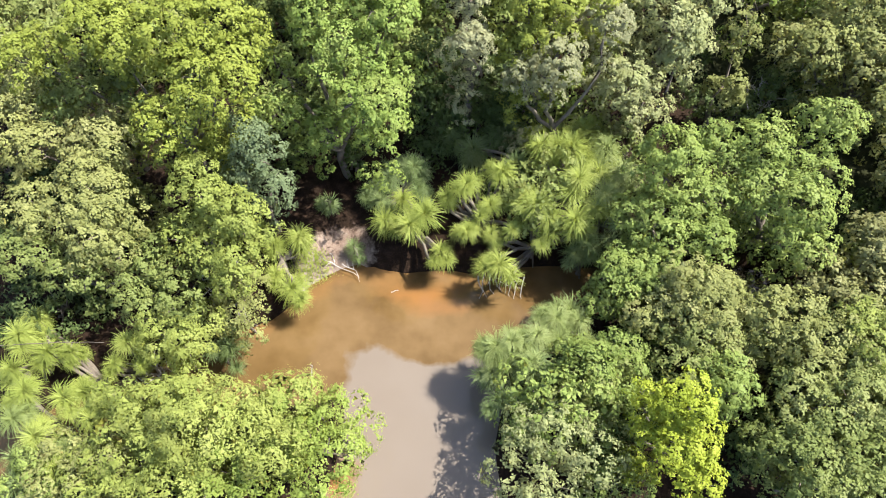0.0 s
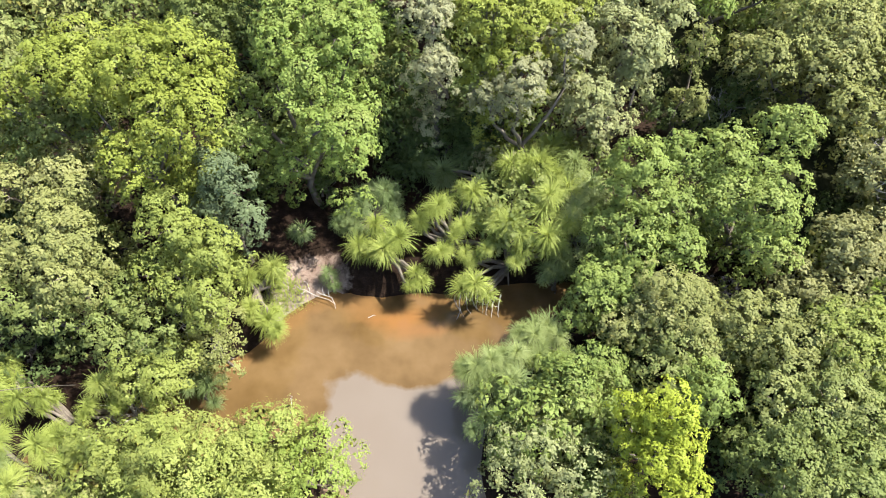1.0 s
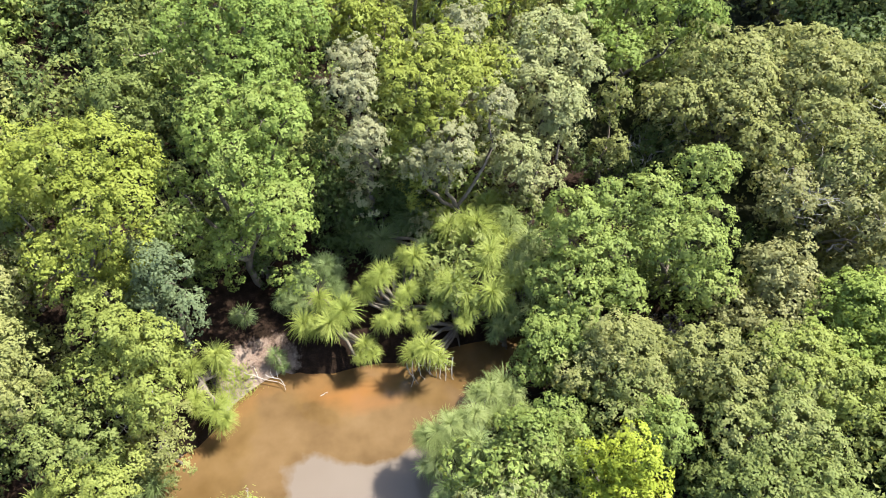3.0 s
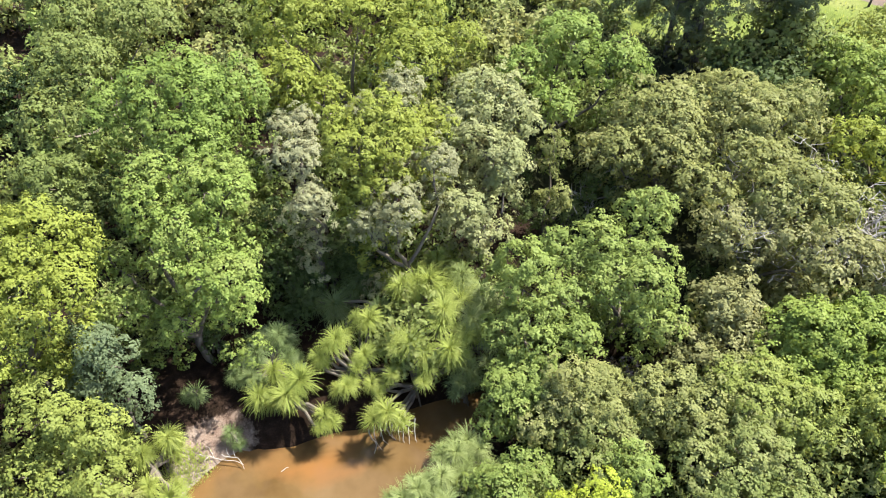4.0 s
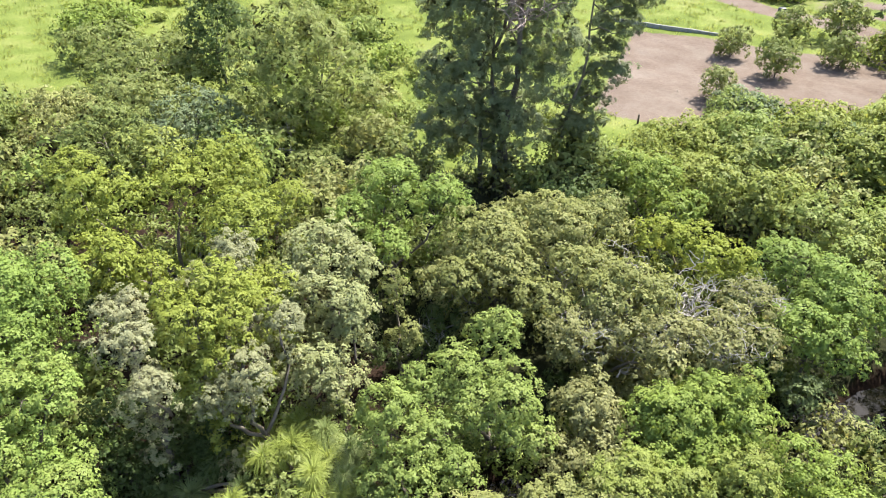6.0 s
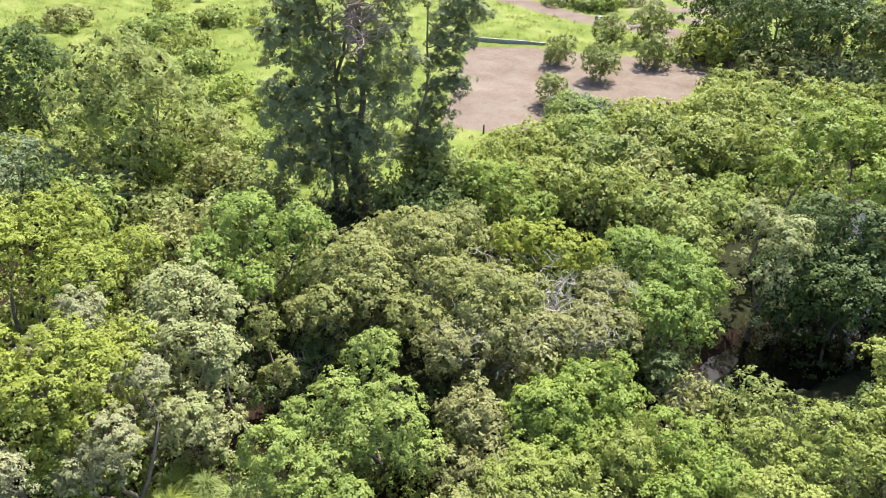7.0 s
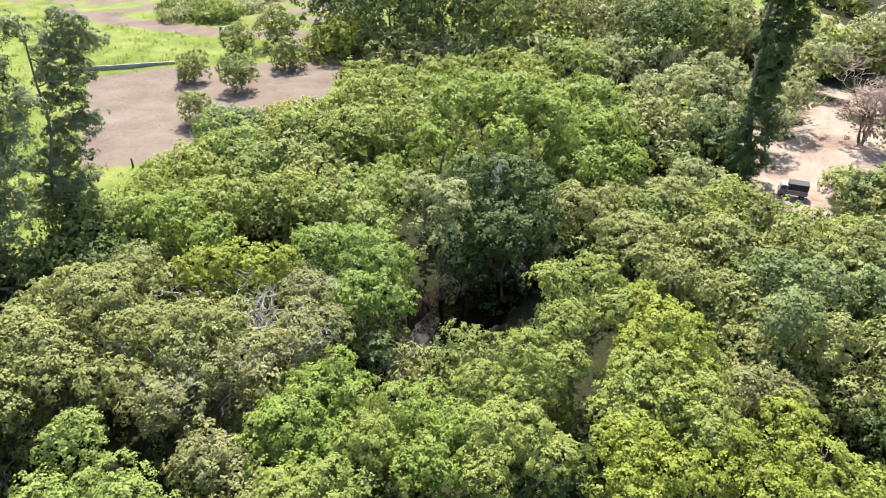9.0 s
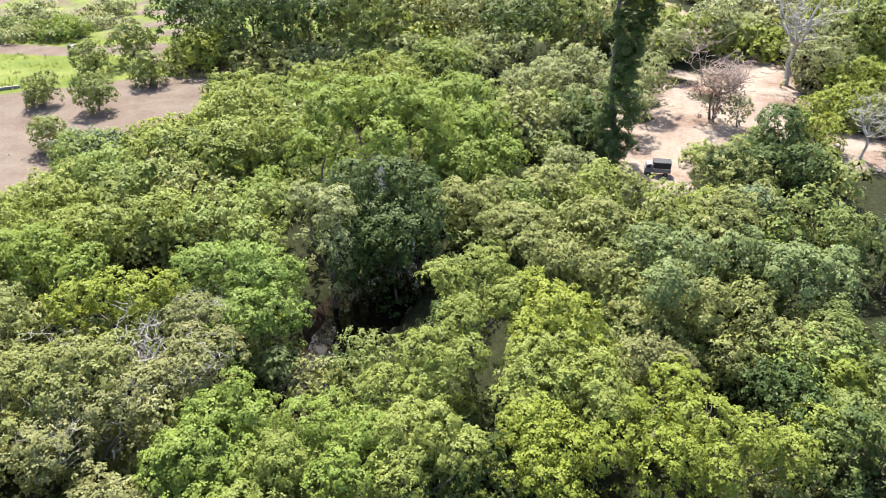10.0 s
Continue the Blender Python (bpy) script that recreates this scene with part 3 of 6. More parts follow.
tiered(32.8, 41.8, 22, [(0, 0, 2.8, 2.4, 0.6), (-2.6, 2.2, 5.2, 3.6, 0.8), (1.5, -0.8, 5.4, 2.4, 0.9), (-3.0, 2.4, 8.0, 3.6, 0.7), (0.6, -0.6, 8.4, 3.0, 1.0), (2.6, -2.0, 9.4, 2.0, 1.2), (-1.6, 1.4, 11.5, 2.6, 0.9), (-2.6, 2.4, 14.5, 3.0, 1.0), (1.2, -0.8, 12.5, 2.2, 1.0), (2.4, -1.6, 15.5, 2.4, 0.9), (-1.8, 1.6, 17.5, 3.2, 0.9), (2.0, -1.6, 19.0, 2.6, 0.7), (0.2, 0.2, 6.4, 3.2, 0.9), (-0.6, 0.4, 14.0, 2.6, 1.0), (3.4, -2.6, 12.6, 2.0, 0.9), (-3.8, 3.0, 10.8, 2.2, 0.8), (-0.4, 0.2, 20.5, 2.8, 0.7), (4.2, -3.0, 17.8, 2.2, 0.5)],
       "haze", "tall dark vine-hung tree with several pale trunks beside the field", 0.17, 125000, [(0.0, 0.0, 21.0, 0.34), (0.9, -0.7, 20.0, 0.24), (-1.0, 0.8, 19.0, 0.22), (0.3, 0.9, 17.0, 0.20)], withered=18)
tiered(39.2, 40.9, 18, [(0, 0, 3.2, 2.18, 0.9), (0.4, -0.4, 5.6, 2.56, 0.7), (0.9, -0.8, 7.6, 2.30, 0.4), (1.5, -1.2, 9.6, 2.43, 0.35), (1.0, -0.8, 11.4, 2.18, 0.35), (1.8, -1.3, 13.4, 2.56, 0.3), (2.6, -1.6, 15.2, 2.82, 0.35), (2.0, -1.2, 16.8, 2.30, 0.4)],
       "haze", "slender dark tree with layered branches beside the bare plot", 0.16, 48000, [(0.0, 0.0, 17.0, 0.17)], hang=0.4, lean=(1.2, -0.9))
tiered(65.1, -13.3, 20, [(0, 0, 2.0, 2.4, 0.8), (0, 0, 4.6, 2.0, 1.1), (0, 0.1, 7.2, 1.9, 1.1), (0.1, -0.1, 9.8, 1.9, 1.1), (0.1, -0.2, 12.4, 2.1, 1.0), (0.2, -0.3, 15.0, 2.3, 1.0), (0.3, -0.5, 17.4, 2.8, 0.9), (0.3, -0.9, 19.8, 3.0, 0.8)],
       "dark", "narrow dark tree trunk clad in climbing vines beside the sandy road", 0.22, 58000, [(0.0, 0.0, 20.0, 0.30)], lean=(0.3, -0.4))

# dead and leafless wood
bare_tree(90.8, -39.8, 12.0, 5.0, "large leafless tree with pale grey branches beside the sandy road", twigs=150, stout=2.6)
bare_tree(117, -54, 13.0, 5.5, "distant leafless tree with whitish branches in the far wood", twigs=90, stout=3.0)
bare_tree(77.0, -26.6, 7.5, 3.2, "leafless bush of dense pinkish-brown twigs on the sandy road", PINKWOOD, 420, "bare_shrub", stout=1.6)
bare_tree(66.8, -38.5, 5.4, 2.6, "thin pale leafless shrub on dry sandy ground", DEAD, 90, "bare_shrub", stout=1.8)
bare_tree(17.2, 26.7, 4.6, 1.5, "dead grey shrub with drooping bare branches in shade", DEAD, 60, "bare_shrub")
bare_tree(26.9, 21.3, 7.2, 2.2, "half-dead tree top with bare grey twigs above the leaves", DEAD, 70)
bare_tree(23.6, 18.6, 6.4, 2.0, "half-dead tree top with bare grey twigs above the leaves", DEAD, 60)
bare_tree(25.2, 24.6, 7.0, 1.7, "half-dead tree top with bare grey twigs above the leaves", DEAD, 45)
bare_tree(26.2, 16.3, 8.4, 2.1, "half-dead tree top with bare grey twigs above the leaves", DEAD, 80, stout=1.2)
bare_tree(28.6, 18.4, 8.2, 1.9, "half-dead tree top with bare grey twigs above the leaves", DEAD, 70, stout=1.2)
bare_tree(-9.7, 15.2, 2.7, 1.2, "tangle of dry grey twigs over the water's edge", DEAD, 90, "bare_shrub")
bare_tree(-13.0, 12.0, 2.8, 1.0, "tangle of dry grey twigs over the water's edge", DEAD, 60, "bare_shrub")
bare_tree(21.5, 59.6, 2.6, 1.4, "dead grey brushwood at the field edge", DEAD, 60, "bare_shrub")


def fallen(x, y, z, dx, dy, dz, thick, label, forks=3, wood=None, bow=0.12):
    """A dead branch lying on the ground or in the water."""
    r = next_random()
    top = thing("fallen_branch", x, y, z, label, "dead branch", "dead branches")
    main = bent(r, (0, 0, 0), (dx, dy, dz), thick, thick * 0.4, 7, bow)
    part_of("stem", tubes_mesh("stem", [main], 6), wood or DEAD, top)
    for k in range(forks):
        p = main[2 + k]
        u = unit(r, 1)[0] * math.hypot(dx, dy) * 0.4
        part_of("twig", tubes_mesh("twig", [bent(r, p[:3], (p[0] + u[0], p[1] + u[1], p[2] + abs(u[2]) * 0.4), thick * 0.5, 0.012, 5, 0.12)], 5), wood or DEAD, top)
    return top


fallen(-6.2, 18.3, 0.42, 1.9, -1.0, -0.22, 0.03, "bleached driftwood branch lying on the sandy spit", 2)
fallen(-5.2, 18.0, 0.36, 0.9, -0.9, -0.25, 0.025, "bleached driftwood branch lying on the sandy spit", 2)
fallen(-2.7, 16.55, -0.02, 0.35, 0.1, 0.02, 0.03, "short pale stick floating in the silty water", 0)
fallen(-6.2, 11.8, 0.1, 0.1, 0.5, 0.9, 0.025, "short bare twig standing out of the bank", 2)
fallen(19.6, 59.4, 1.3, 1.6, -3.2, 0.3, 0.12, "curved bleached dead branch lying at the field edge", 3)
fallen(22.0, 17.0, 4.6, 2.4, 0.5, 0.5, 0.06, "bleached dead bough caught among the tree tops", 4)
fallen(23.2, 20.4, 5.2, 0.8, 0.6, 0.7, 0.06, "rust-coloured dead bough caught among the tree tops", 3, PINKWOOD)
fallen(25.6, 16.8, 6.9, 1.8, -1.2, 0.5, 0.06, "bleached dead bough caught among the tree tops", 5)
fallen(27.6, 17.4, 7.2, -1.2, 1.4, 0.4, 0.06, "bleached dead bough caught among the tree tops", 5)
fallen(64.2, 49.0, 1.35, -0.9, -2.3, 0.0, 0.06, "thin dark dead branch lying on the bare plot", 2, BARK)
for k in range(9):
    a = 0.7 * k
    fallen(1.6 + 0.28 * k, 17.0 + 0.15 * math.sin(a), 0.9, 0.25 * math.sin(a), -0.7 - 0.2 * math.cos(a), -1.0, 0.03, "pale exposed root hanging from the bank into water", 2)


broadleaf(77.2, -26.4, 4.2, 2.6, 2.4, "dry", "withered pinkish-brown bush standing on the sandy road", leaf=0.26, dense=0.22, name="shrub", category="shrub", group="shrubs", stems=3, skirt=0.5, loose=0.4)
fallen(-19.0, 12.2, 3.3, 4.6, 0.1, 0.1, 0.022, "long straight bleached pole lying across bushes", 0, BARK, bow=0.008)

# ---- made things ----
def block(bm, size, at, bevel=0.03, taper=1.0):
    """A bevelled block added to bm; taper narrows its top along x."""
    made = bmesh.ops.create_cube(bm, size=1.0)["verts"]
    for v in made:
        k = taper if v.co.z > 0 else 1.0
        v.co = Vector((v.co.x * size[0] * k + at[0], v.co.y * size[1] + at[1], v.co.z * size[2] + at[2]))
    edges = list({e for v in made for e in v.link_edges})
    bmesh.ops.bevel(bm, geom=edges, offset=bevel, segments=2, affect="EDGES")


def part(name, bm, mat, parent, label=""):
    me = bpy.data.meshes.new(name)
    bm.to_mesh(me)
    bm.free()
    return part_of(name, me, mat, parent, label)


def blocks(*items):
    bm = bmesh.new()
    for item in items:
        block(bm, *item)
    return bm


def disc(radius, depth, at, inner=0.0):
    bm = bmesh.new()
    bmesh.ops.create_cone(bm, cap_ends=True, segments=20, radius1=radius, radius2=radius, depth=depth, matrix=Matrix.Translation(at) @ Matrix.Rotation(radians(90), 4, "X"))
    bmesh.ops.bevel(bm, geom=[e for e in bm.edges if abs((e.verts[0].co - e.verts[1].co).y) < 0.001], offset=depth * 0.18, segments=2, affect="EDGES")
    return bm


def truck(x, y, turn):
    z0 = float(land(np.array(x), np.array(y)))
    top = thing("truck", x, y, z0, "small dusty white truck with a dark covered bed", "truck", turn=turn)
    top.scale = (0.75, 0.75, 0.75)
    white = plain_material("dusty_white_paint", (0.22, 0.215, 0.21), 0.4, 0.0, 0.15)
    black = plain_material("black_canvas", (0.025, 0.025, 0.03), 0.75)
    rubber = plain_material("tyre_rubber", (0.02, 0.02, 0.02), 0.9)
    steel = plain_material("grey_steel", (0.25, 0.25, 0.25), 0.45, 0.8)
    glass = plain_material("dark_glass", (0.02, 0.025, 0.03), 0.08, 0.0, 0.1)
    lamp = plain_material("lamp_glass", (0.6, 0.58, 0.52), 0.15, 0.0, 0.1)
    part("chassis", blocks(((3.3, 0.7, 0.14), (0, 0, 0.46))), steel, top)
    cab = part("cab", blocks(((0.95, 1.42, 0.62), (1.15, 0, 0.80), 0.06), ((0.92, 1.36, 0.62), (1.08, 0, 1.38), 0.08, 0.78)), white, top, "dusty white cab")
    part("windscreen", blocks(((0.03, 1.15, 0.42), (1.47, 0, 1.38), 0.01)), glass, cab)
    for s in (-1, 1):
        part("side_window", blocks(((0.5, 0.03, 0.36), (1.1, 0.685 * s, 1.40), 0.01)), glass, cab)
        part("headlight", blocks(((0.05, 0.22, 0.14), (1.64, 0.5 * s, 0.78), 0.02)), lamp, cab)
        part("mirror", blocks(((0.05, 0.16, 0.2), (1.42, 0.82 * s, 1.32), 0.02)), black, cab)
    bed = part("bed", blocks(((2.25, 1.5, 0.08), (-0.5, 0, 0.60)), ((2.25, 0.05, 0.42), (-0.5, 0.73, 0.83), 0.015), ((2.25, 0.05, 0.42), (-0.5, -0.73, 0.83), 0.015), ((0.05, 1.5, 0.42), (-1.62, 0, 0.83), 0.015), ((0.05, 1.5, 0.42), (0.6, 0, 0.83), 0.015)), white, top, "pale dented bed sides")
    for sx in (-1.5, 0.5):
        for sy in (-0.68, 0.68):
            part("canopy_post", blocks(((0.05, 0.05, 0.95), (sx, sy, 1.45), 0.01)), steel, bed)
    part("canopy", blocks(((2.3, 1.56, 0.10), (-0.5, 0, 1.95), 0.04), ((2.2, 0.03, 0.75), (-0.5, 0.75, 1.55), 0.01), ((2.2, 0.03, 0.75), (-0.5, -0.75, 1.55), 0.01)), black, top, "dark canvas cover")
    for sx in (1.05, -1.05):
        for sy in (-0.62, 0.62):
            w = part("wheel", disc(0.31, 0.2, (sx, sy, 0.31)), rubber, top)
            part("rim", disc(0.17, 0.22, (sx, sy, 0.31)), steel, w)


truck(62.9, -17.4, 82)

CONCRETE = plain_material("weathered_concrete", (0.26, 0.255, 0.25), 0.9, 0.0, 0.3, 2.0)
kerb = thing("low_wall", 82.6, 68.3, float(land(np.array(82.6), np.array(68.3))), "low weathered grey concrete wall edging the bare plot", "low wall", turn=-63)
for k in range(7):
    part("wall_block", blocks(((2.34, 0.3, 0.62), (-7.1 + 2.36 * k, 0.02 * (k % 2), 0.24 + 0.015 * (k % 3)), 0.03)), CONCRETE, kerb)

POSTWOOD = plain_material("weathered_post_wood", (0.07, 0.055, 0.045), 0.9, 0.0, 0.35, 9.0)
post = thing("post", 53.8, 45.2, float(land(np.array(53.8), np.array(45.2))) - 0.1, "short dark weathered wooden post in grass", "post")
part_of("shaft", tubes_mesh("shaft", [[(0, 0, 0, 0.11), (0.01, 0, 0.6, 0.10), (0.03, 0.01, 1.1, 0.085), (0.03, 0.01, 1.12, 0.01)]], 8), POSTWOOD, post)

BLACKPLASTIC = plain_material("black_plastic", (0.02, 0.02, 0.022), 0.5)
drum = thing("barrel", 102.7, 62.3, float(land(np.array(102.7), np.array(62.3))), "upright dark barrel beside the dirt track", "barrel")
part_of("shell", tubes_mesh("shell", [[(0, 0, 0, 0.5), (0, 0, 0.05, 0.62), (0, 0, 0.7, 0.66), (0, 0, 1.3, 0.62), (0, 0, 1.36, 0.56), (0, 0, 1.37, 0.02)]], 18), BLACKPLASTIC, drum)
part_of("hoop", tubes_mesh("hoop", [[(0, 0, 0.42, 0.64), (0, 0, 0.45, 0.69), (0, 0, 0.48, 0.65)]], 18), BLACKPLASTIC, drum)


# ---- grass ----
def tufts(name, places, height, blades_each, width, label, seed, spread=0.25):
    r = np.random.RandomState(seed)
    n = len(places)
    m = n * blades_each
    p = np.repeat(places, blades_each, 0)
    x, y = p[:, 0] + r.normal(0, spread, m), p[:, 1] + r.normal(0, spread, m)
    z = land(x, y)
    a = r.uniform(0, 6.2832, m)
    hgt = height * r.uniform(0.5, 1.2, m)
    tip = np.stack([np.cos(a) * hgt * 0.5, np.sin(a) * hgt * 0.5, hgt], -1)
    side = np.stack([-np.sin(a), np.cos(a), 0 * a], -1) * width
    base = np.stack([x, y, z - 0.03], -1)
    bow = base + tip * [0.35, 0.35, 0.6]
    v = np.stack([base, bow - side, base + tip, bow + side], 1).reshape(-1, 3)
    me = leaves_mesh(name, v, np.tile([0.0, 0.0, 1.0], (m, 1)), 4)
    me.materials.append(LEAF["grass"])
    return tagged(new(name, me), label, "grass", kind="stuff")


gr = np.random.RandomState(31)
field = np.stack([gr.uniform(-40, 112, 17000), gr.uniform(34, 150, 17000)], -1)
gm = grass_mask(field[:, 0], field[:, 1]) * (1 - np.clip(dirt_mask(field[:, 0], field[:, 1]), 0, 1))
lump = waves(field[:, 0], field[:, 1], 7.0, 33) + 0.7 * waves(field[:, 0], field[:, 1], 2.5, 34)
field = field[(gm > 0.35) & (lump > -0.1 + 0.5 * gr.rand(len(lump)))]
tufts("field_grass", field, 0.42, 6, 0.07, "rank bright yellow-green field grass in uneven tufts", 35, 0.45)
sp = np.stack([gr.uniform(-8, -5.2, 260), gr.uniform(16.2, 19.2, 260)], -1)
sp = sp[(blob(sp[:, 0], sp[:, 1], -6.6, 17.6, 1.0, 1.3, 40) > 0.35)]
tufts("spit_grass", sp, 0.35, 14, 0.018, "short pale green grass growing on the sandy spit", 36, 0.18)

# screw pines
screw_pine(1.69, 19.44, [(-0.68, 0.81, 3.90, 0.82), (1.05, 1.28, 4.10, 0.87), (0.46, -0.17, 3.50, 0.72), (-0.70, -1.26, 2.90, 0.68), (-1.59, 0.48, 3.30, 0.69), (1.46, -1.14, 2.90, 0.63)], "clump of screw pine with yellow-green strap-leaf rosettes beside the water", "blade")
screw_pine(-1.57, 19.01, [(0.60, -0.01, 3.10, 1.05), (-0.49, 1.06, 2.90, 0.75), (-1.46, 0.24, 2.30, 0.84), (1.34, -1.29, 1.90, 0.69)], "clump of screw pine with yellow-green strap-leaf rosettes beside the water", "blade")
screw_pine(4.32, 18.34, [(-0.06, 0.61, 3.90, 1.03), (1.82, 1.57, 4.50, 1.05), (1.65, -0.16, 3.70, 0.99), (0.50, -0.43, 3.10, 0.72), (-1.79, -1.58, 2.10, 0.95), (-2.13, -0.02, 2.50, 0.59)], "clump of screw pine with yellow-green strap-leaf rosettes beside the water", "blade")
screw_pine(6.58, 20.42, [(-0.56, 1.18, 4.70, 1.12), (-1.90, 1.50, 4.50, 1.03), (0.58, 0.14, 4.30, 0.93), (0.37, -1.61, 3.90, 0.82), (1.50, -1.22, 3.50, 0.84)], "clump of screw pine with yellow-green strap-leaf rosettes beside the water", "blade")
# Next two clumps: the shadow over them is put into darker blades.
screw_pine(1.63, 24.15, [(1.50, 0.52, 2.60, 1.12), (-0.19, -0.43, 2.30, 1.06), (-1.27, 0.59, 1.90, 0.88), (-1.96, 1.35, 1.70, 0.84), (1.91, -2.03, 3.10, 0.87)], "clump of screw pine with dark green strap-leaf rosettes beside the water", "blade_dark")
screw_pine(-2.25, 21.39, [(-0.54, 0.19, 2.50, 0.82), (0.65, 0.82, 2.70, 0.88), (-0.99, -0.65, 1.90, 0.73), (0.88, -0.36, 2.30, 0.67)], "clump of screw pine with dark green strap-leaf rosettes beside the water", "blade_dark")
screw_pine(-7.83, 17.32, [(0.85, 0.75, 2.50, 0.88), (-0.29, 0.42, 2.30, 0.75), (0.64, -1.57, 1.70, 0.87), (-0.15, -0.94, 1.90, 0.69), (-1.05, 1.34, 2.30, 0.72)], "clump of screw pine with yellow-green strap-leaf rosettes beside the water", "blade")
screw_pine(-5.93, 20.97, [(0.00, 0.00, 1.30, 0.70)], "clump of screw pine with dark green strap-leaf rosettes beside the water", "blade_dark")
screw_pine(-4.60, 18.62, [(0.00, 0.00, 0.90, 0.58)], "clump of screw pine with dark green strap-leaf rosettes beside the water", "blade_dark")
screw_pine(6.55, 17.54, [(-0.48, -0.21, 2.10, 0.74), (0.48, 0.21, 2.10, 0.65)], "clump of screw pine with dark green strap-leaf rosettes beside the water", "blade_dark")
screw_pine(3.77, 12.71, [(-1.62, -0.54, 3.10, 0.86), (-0.42, -0.28, 3.10, 0.82), (1.04, -0.19, 2.90, 0.79), (1.71, 1.40, 2.70, 0.86), (0.44, 0.99, 2.70, 0.72), (-1.16, -1.38, 2.70, 0.74)], "clump of screw pine with pale grey-green strap-leaf rosettes beside the water", "blade_pale")
screw_pine(3.30, 10.51, [(0.43, 0.65, 3.10, 0.89), (-0.97, -0.46, 2.50, 0.81), (-0.40, -1.56, 1.90, 0.73), (0.63, -0.42, 2.70, 0.69), (1.69, 1.07, 2.70, 0.66), (-1.38, 0.73, 2.30, 0.70)], "clump of screw pine with dark green strap-leaf rosettes beside the water", "blade_dark")
screw_pine(-13.56, 11.93, [(-0.04, 0.50, 2.90, 0.77), (-0.55, -0.23, 2.50, 0.57), (0.59, -0.27, 2.30, 0.52)], "clump of screw pine with yellow-green strap-leaf rosettes beside the water", "blade")
screw_pine(-10.14, 13.14, [(0.59, -0.43, 1.50, 0.72), (-0.15, 0.81, 1.70, 0.64), (-0.43, -0.39, 1.30, 0.55)], "clump of screw pine with dark green strap-leaf rosettes beside the water", "blade_dark")
screw_pine(-15.27, 8.81, [(-0.83, -0.44, 3.10, 0.87), (-0.32, 1.24, 2.90, 0.86), (1.09, 0.30, 2.90, 0.79), (-2.01, 1.49, 2.90, 0.84), (0.23, -1.75, 3.10, 0.83), (1.84, -0.83, 2.90, 0.71)], "clump of screw pine with yellow-green strap-leaf rosettes beside the water", "blade")
screw_pine(-17.73, 12.02, [(-0.49, 0.72, 3.10, 0.92), (0.83, 0.02, 2.90, 0.78), (-0.34, -0.74, 2.90, 0.79)], "clump of screw pine with yellow-green strap-leaf rosettes beside the water", "blade")
screw_pine(-15.78, 6.37, [(-0.62, 0.26, 2.70, 0.85), (0.62, -0.26, 2.70, 0.72)], "clump of screw pine with dark green strap-leaf rosettes beside the water", "blade_dark")
screw_pine(6.30, 23.01, [(0.62, 0.62, 3.70, 1.12), (1.20, -1.14, 3.70, 1.02), (-1.10, 0.72, 3.30, 1.05), (-0.71, -0.21, 3.10, 0.99)], "clump of screw pine with yellow-green strap-leaf rosettes beside the water", "blade")
screw_pine(10.22, 26.22, [(0.00, 0.00, 1.70, 0.72)], "clump of screw pine with dark green strap-leaf rosettes beside the water", "blade_dark")
screw_pine(-2.72, 22.10, [(-0.09, 0.14, 2.30, 0.84), (1.04, 0.50, 2.30, 0.79), (-0.95, -0.63, 1.90, 0.69)], "clump of screw pine with dark green strap-leaf rosettes beside the water", "blade_dark")
screw_pine(4.02, 12.52, [(-2.34, -0.56, 2.90, 0.69), (-1.29, -0.18, 3.30, 0.73), (-0.20, 0.08, 3.30, 0.74), (-0.53, -1.20, 3.30, 0.72), (0.73, 0.97, 3.10, 0.71), (1.73, 0.93, 2.90, 0.72), (1.90, -0.04, 2.70, 0.63)], "clump of screw pine with pale grey-green strap-leaf rosettes beside the water", "blade_pale")
screw_pine(7.56, 19.37, [(0.03, 2.23, 4.70, 0.94), (0.72, 1.11, 4.30, 0.84), (-0.22, -0.11, 4.30, 0.86), (0.42, -1.34, 3.70, 0.77), (-0.95, -1.89, 3.10, 0.72)], "clump of screw pine with pale grey-green strap-leaf rosettes beside the water", "blade_pale")
screw_pine(-14.55, 10.89, [(-0.30, -0.52, 2.70, 0.75), (1.97, -2.17, 2.70, 0.71), (3.31, -1.41, 2.50, 0.64), (-1.51, 1.25, 2.70, 0.70), (-3.47, 2.86, 2.70, 0.73)], "clump of screw pine with yellow-green strap-leaf rosettes beside the water", "blade")
screw_pine(-15.49, 7.74, [(-1.85, 1.38, 2.90, 0.83), (-1.10, -0.19, 2.90, 0.81), (0.80, 0.02, 2.90, 0.72), (2.15, -1.21, 2.70, 0.71)], "clump of screw pine with pale grey-green strap-leaf rosettes beside the water", "blade_pale")

# woodland
wood_tree("yellow", "leafy yellow-green tree with an uneven crown in the wood", 0.12, masses=[(-14.13, 23.72, 10.00, 2.55, 1.40), (-10.80, 23.64, 10.50, 2.27, 1.25), (-9.75, 21.49, 9.50, 2.01, 1.10), (-18.08, 23.45, 9.00, 1.61, 1.00), (-8.62, 24.21, 9.50, 0.94, 1.02), (-11.80, 20.42, 8.00, 1.50, 1.00)])
wood_tree("mid", "leafy mid-green tree with an uneven crown in the wood", 0.14, masses=[(-17.31, 23.23, 7.00, 1.57, 0.86), (-14.79, 23.91, 6.50, 1.20, 0.97)])
wood_tree("olive", "leafy olive-green tree with an uneven crown in the wood", 0.13, masses=[(-19.61, 22.72, 6.80, 1.30, 1.70), (-18.38, 20.53, 6.30, 1.40, 0.91), (-15.53, 20.67, 6.50, 1.72, 0.95)])
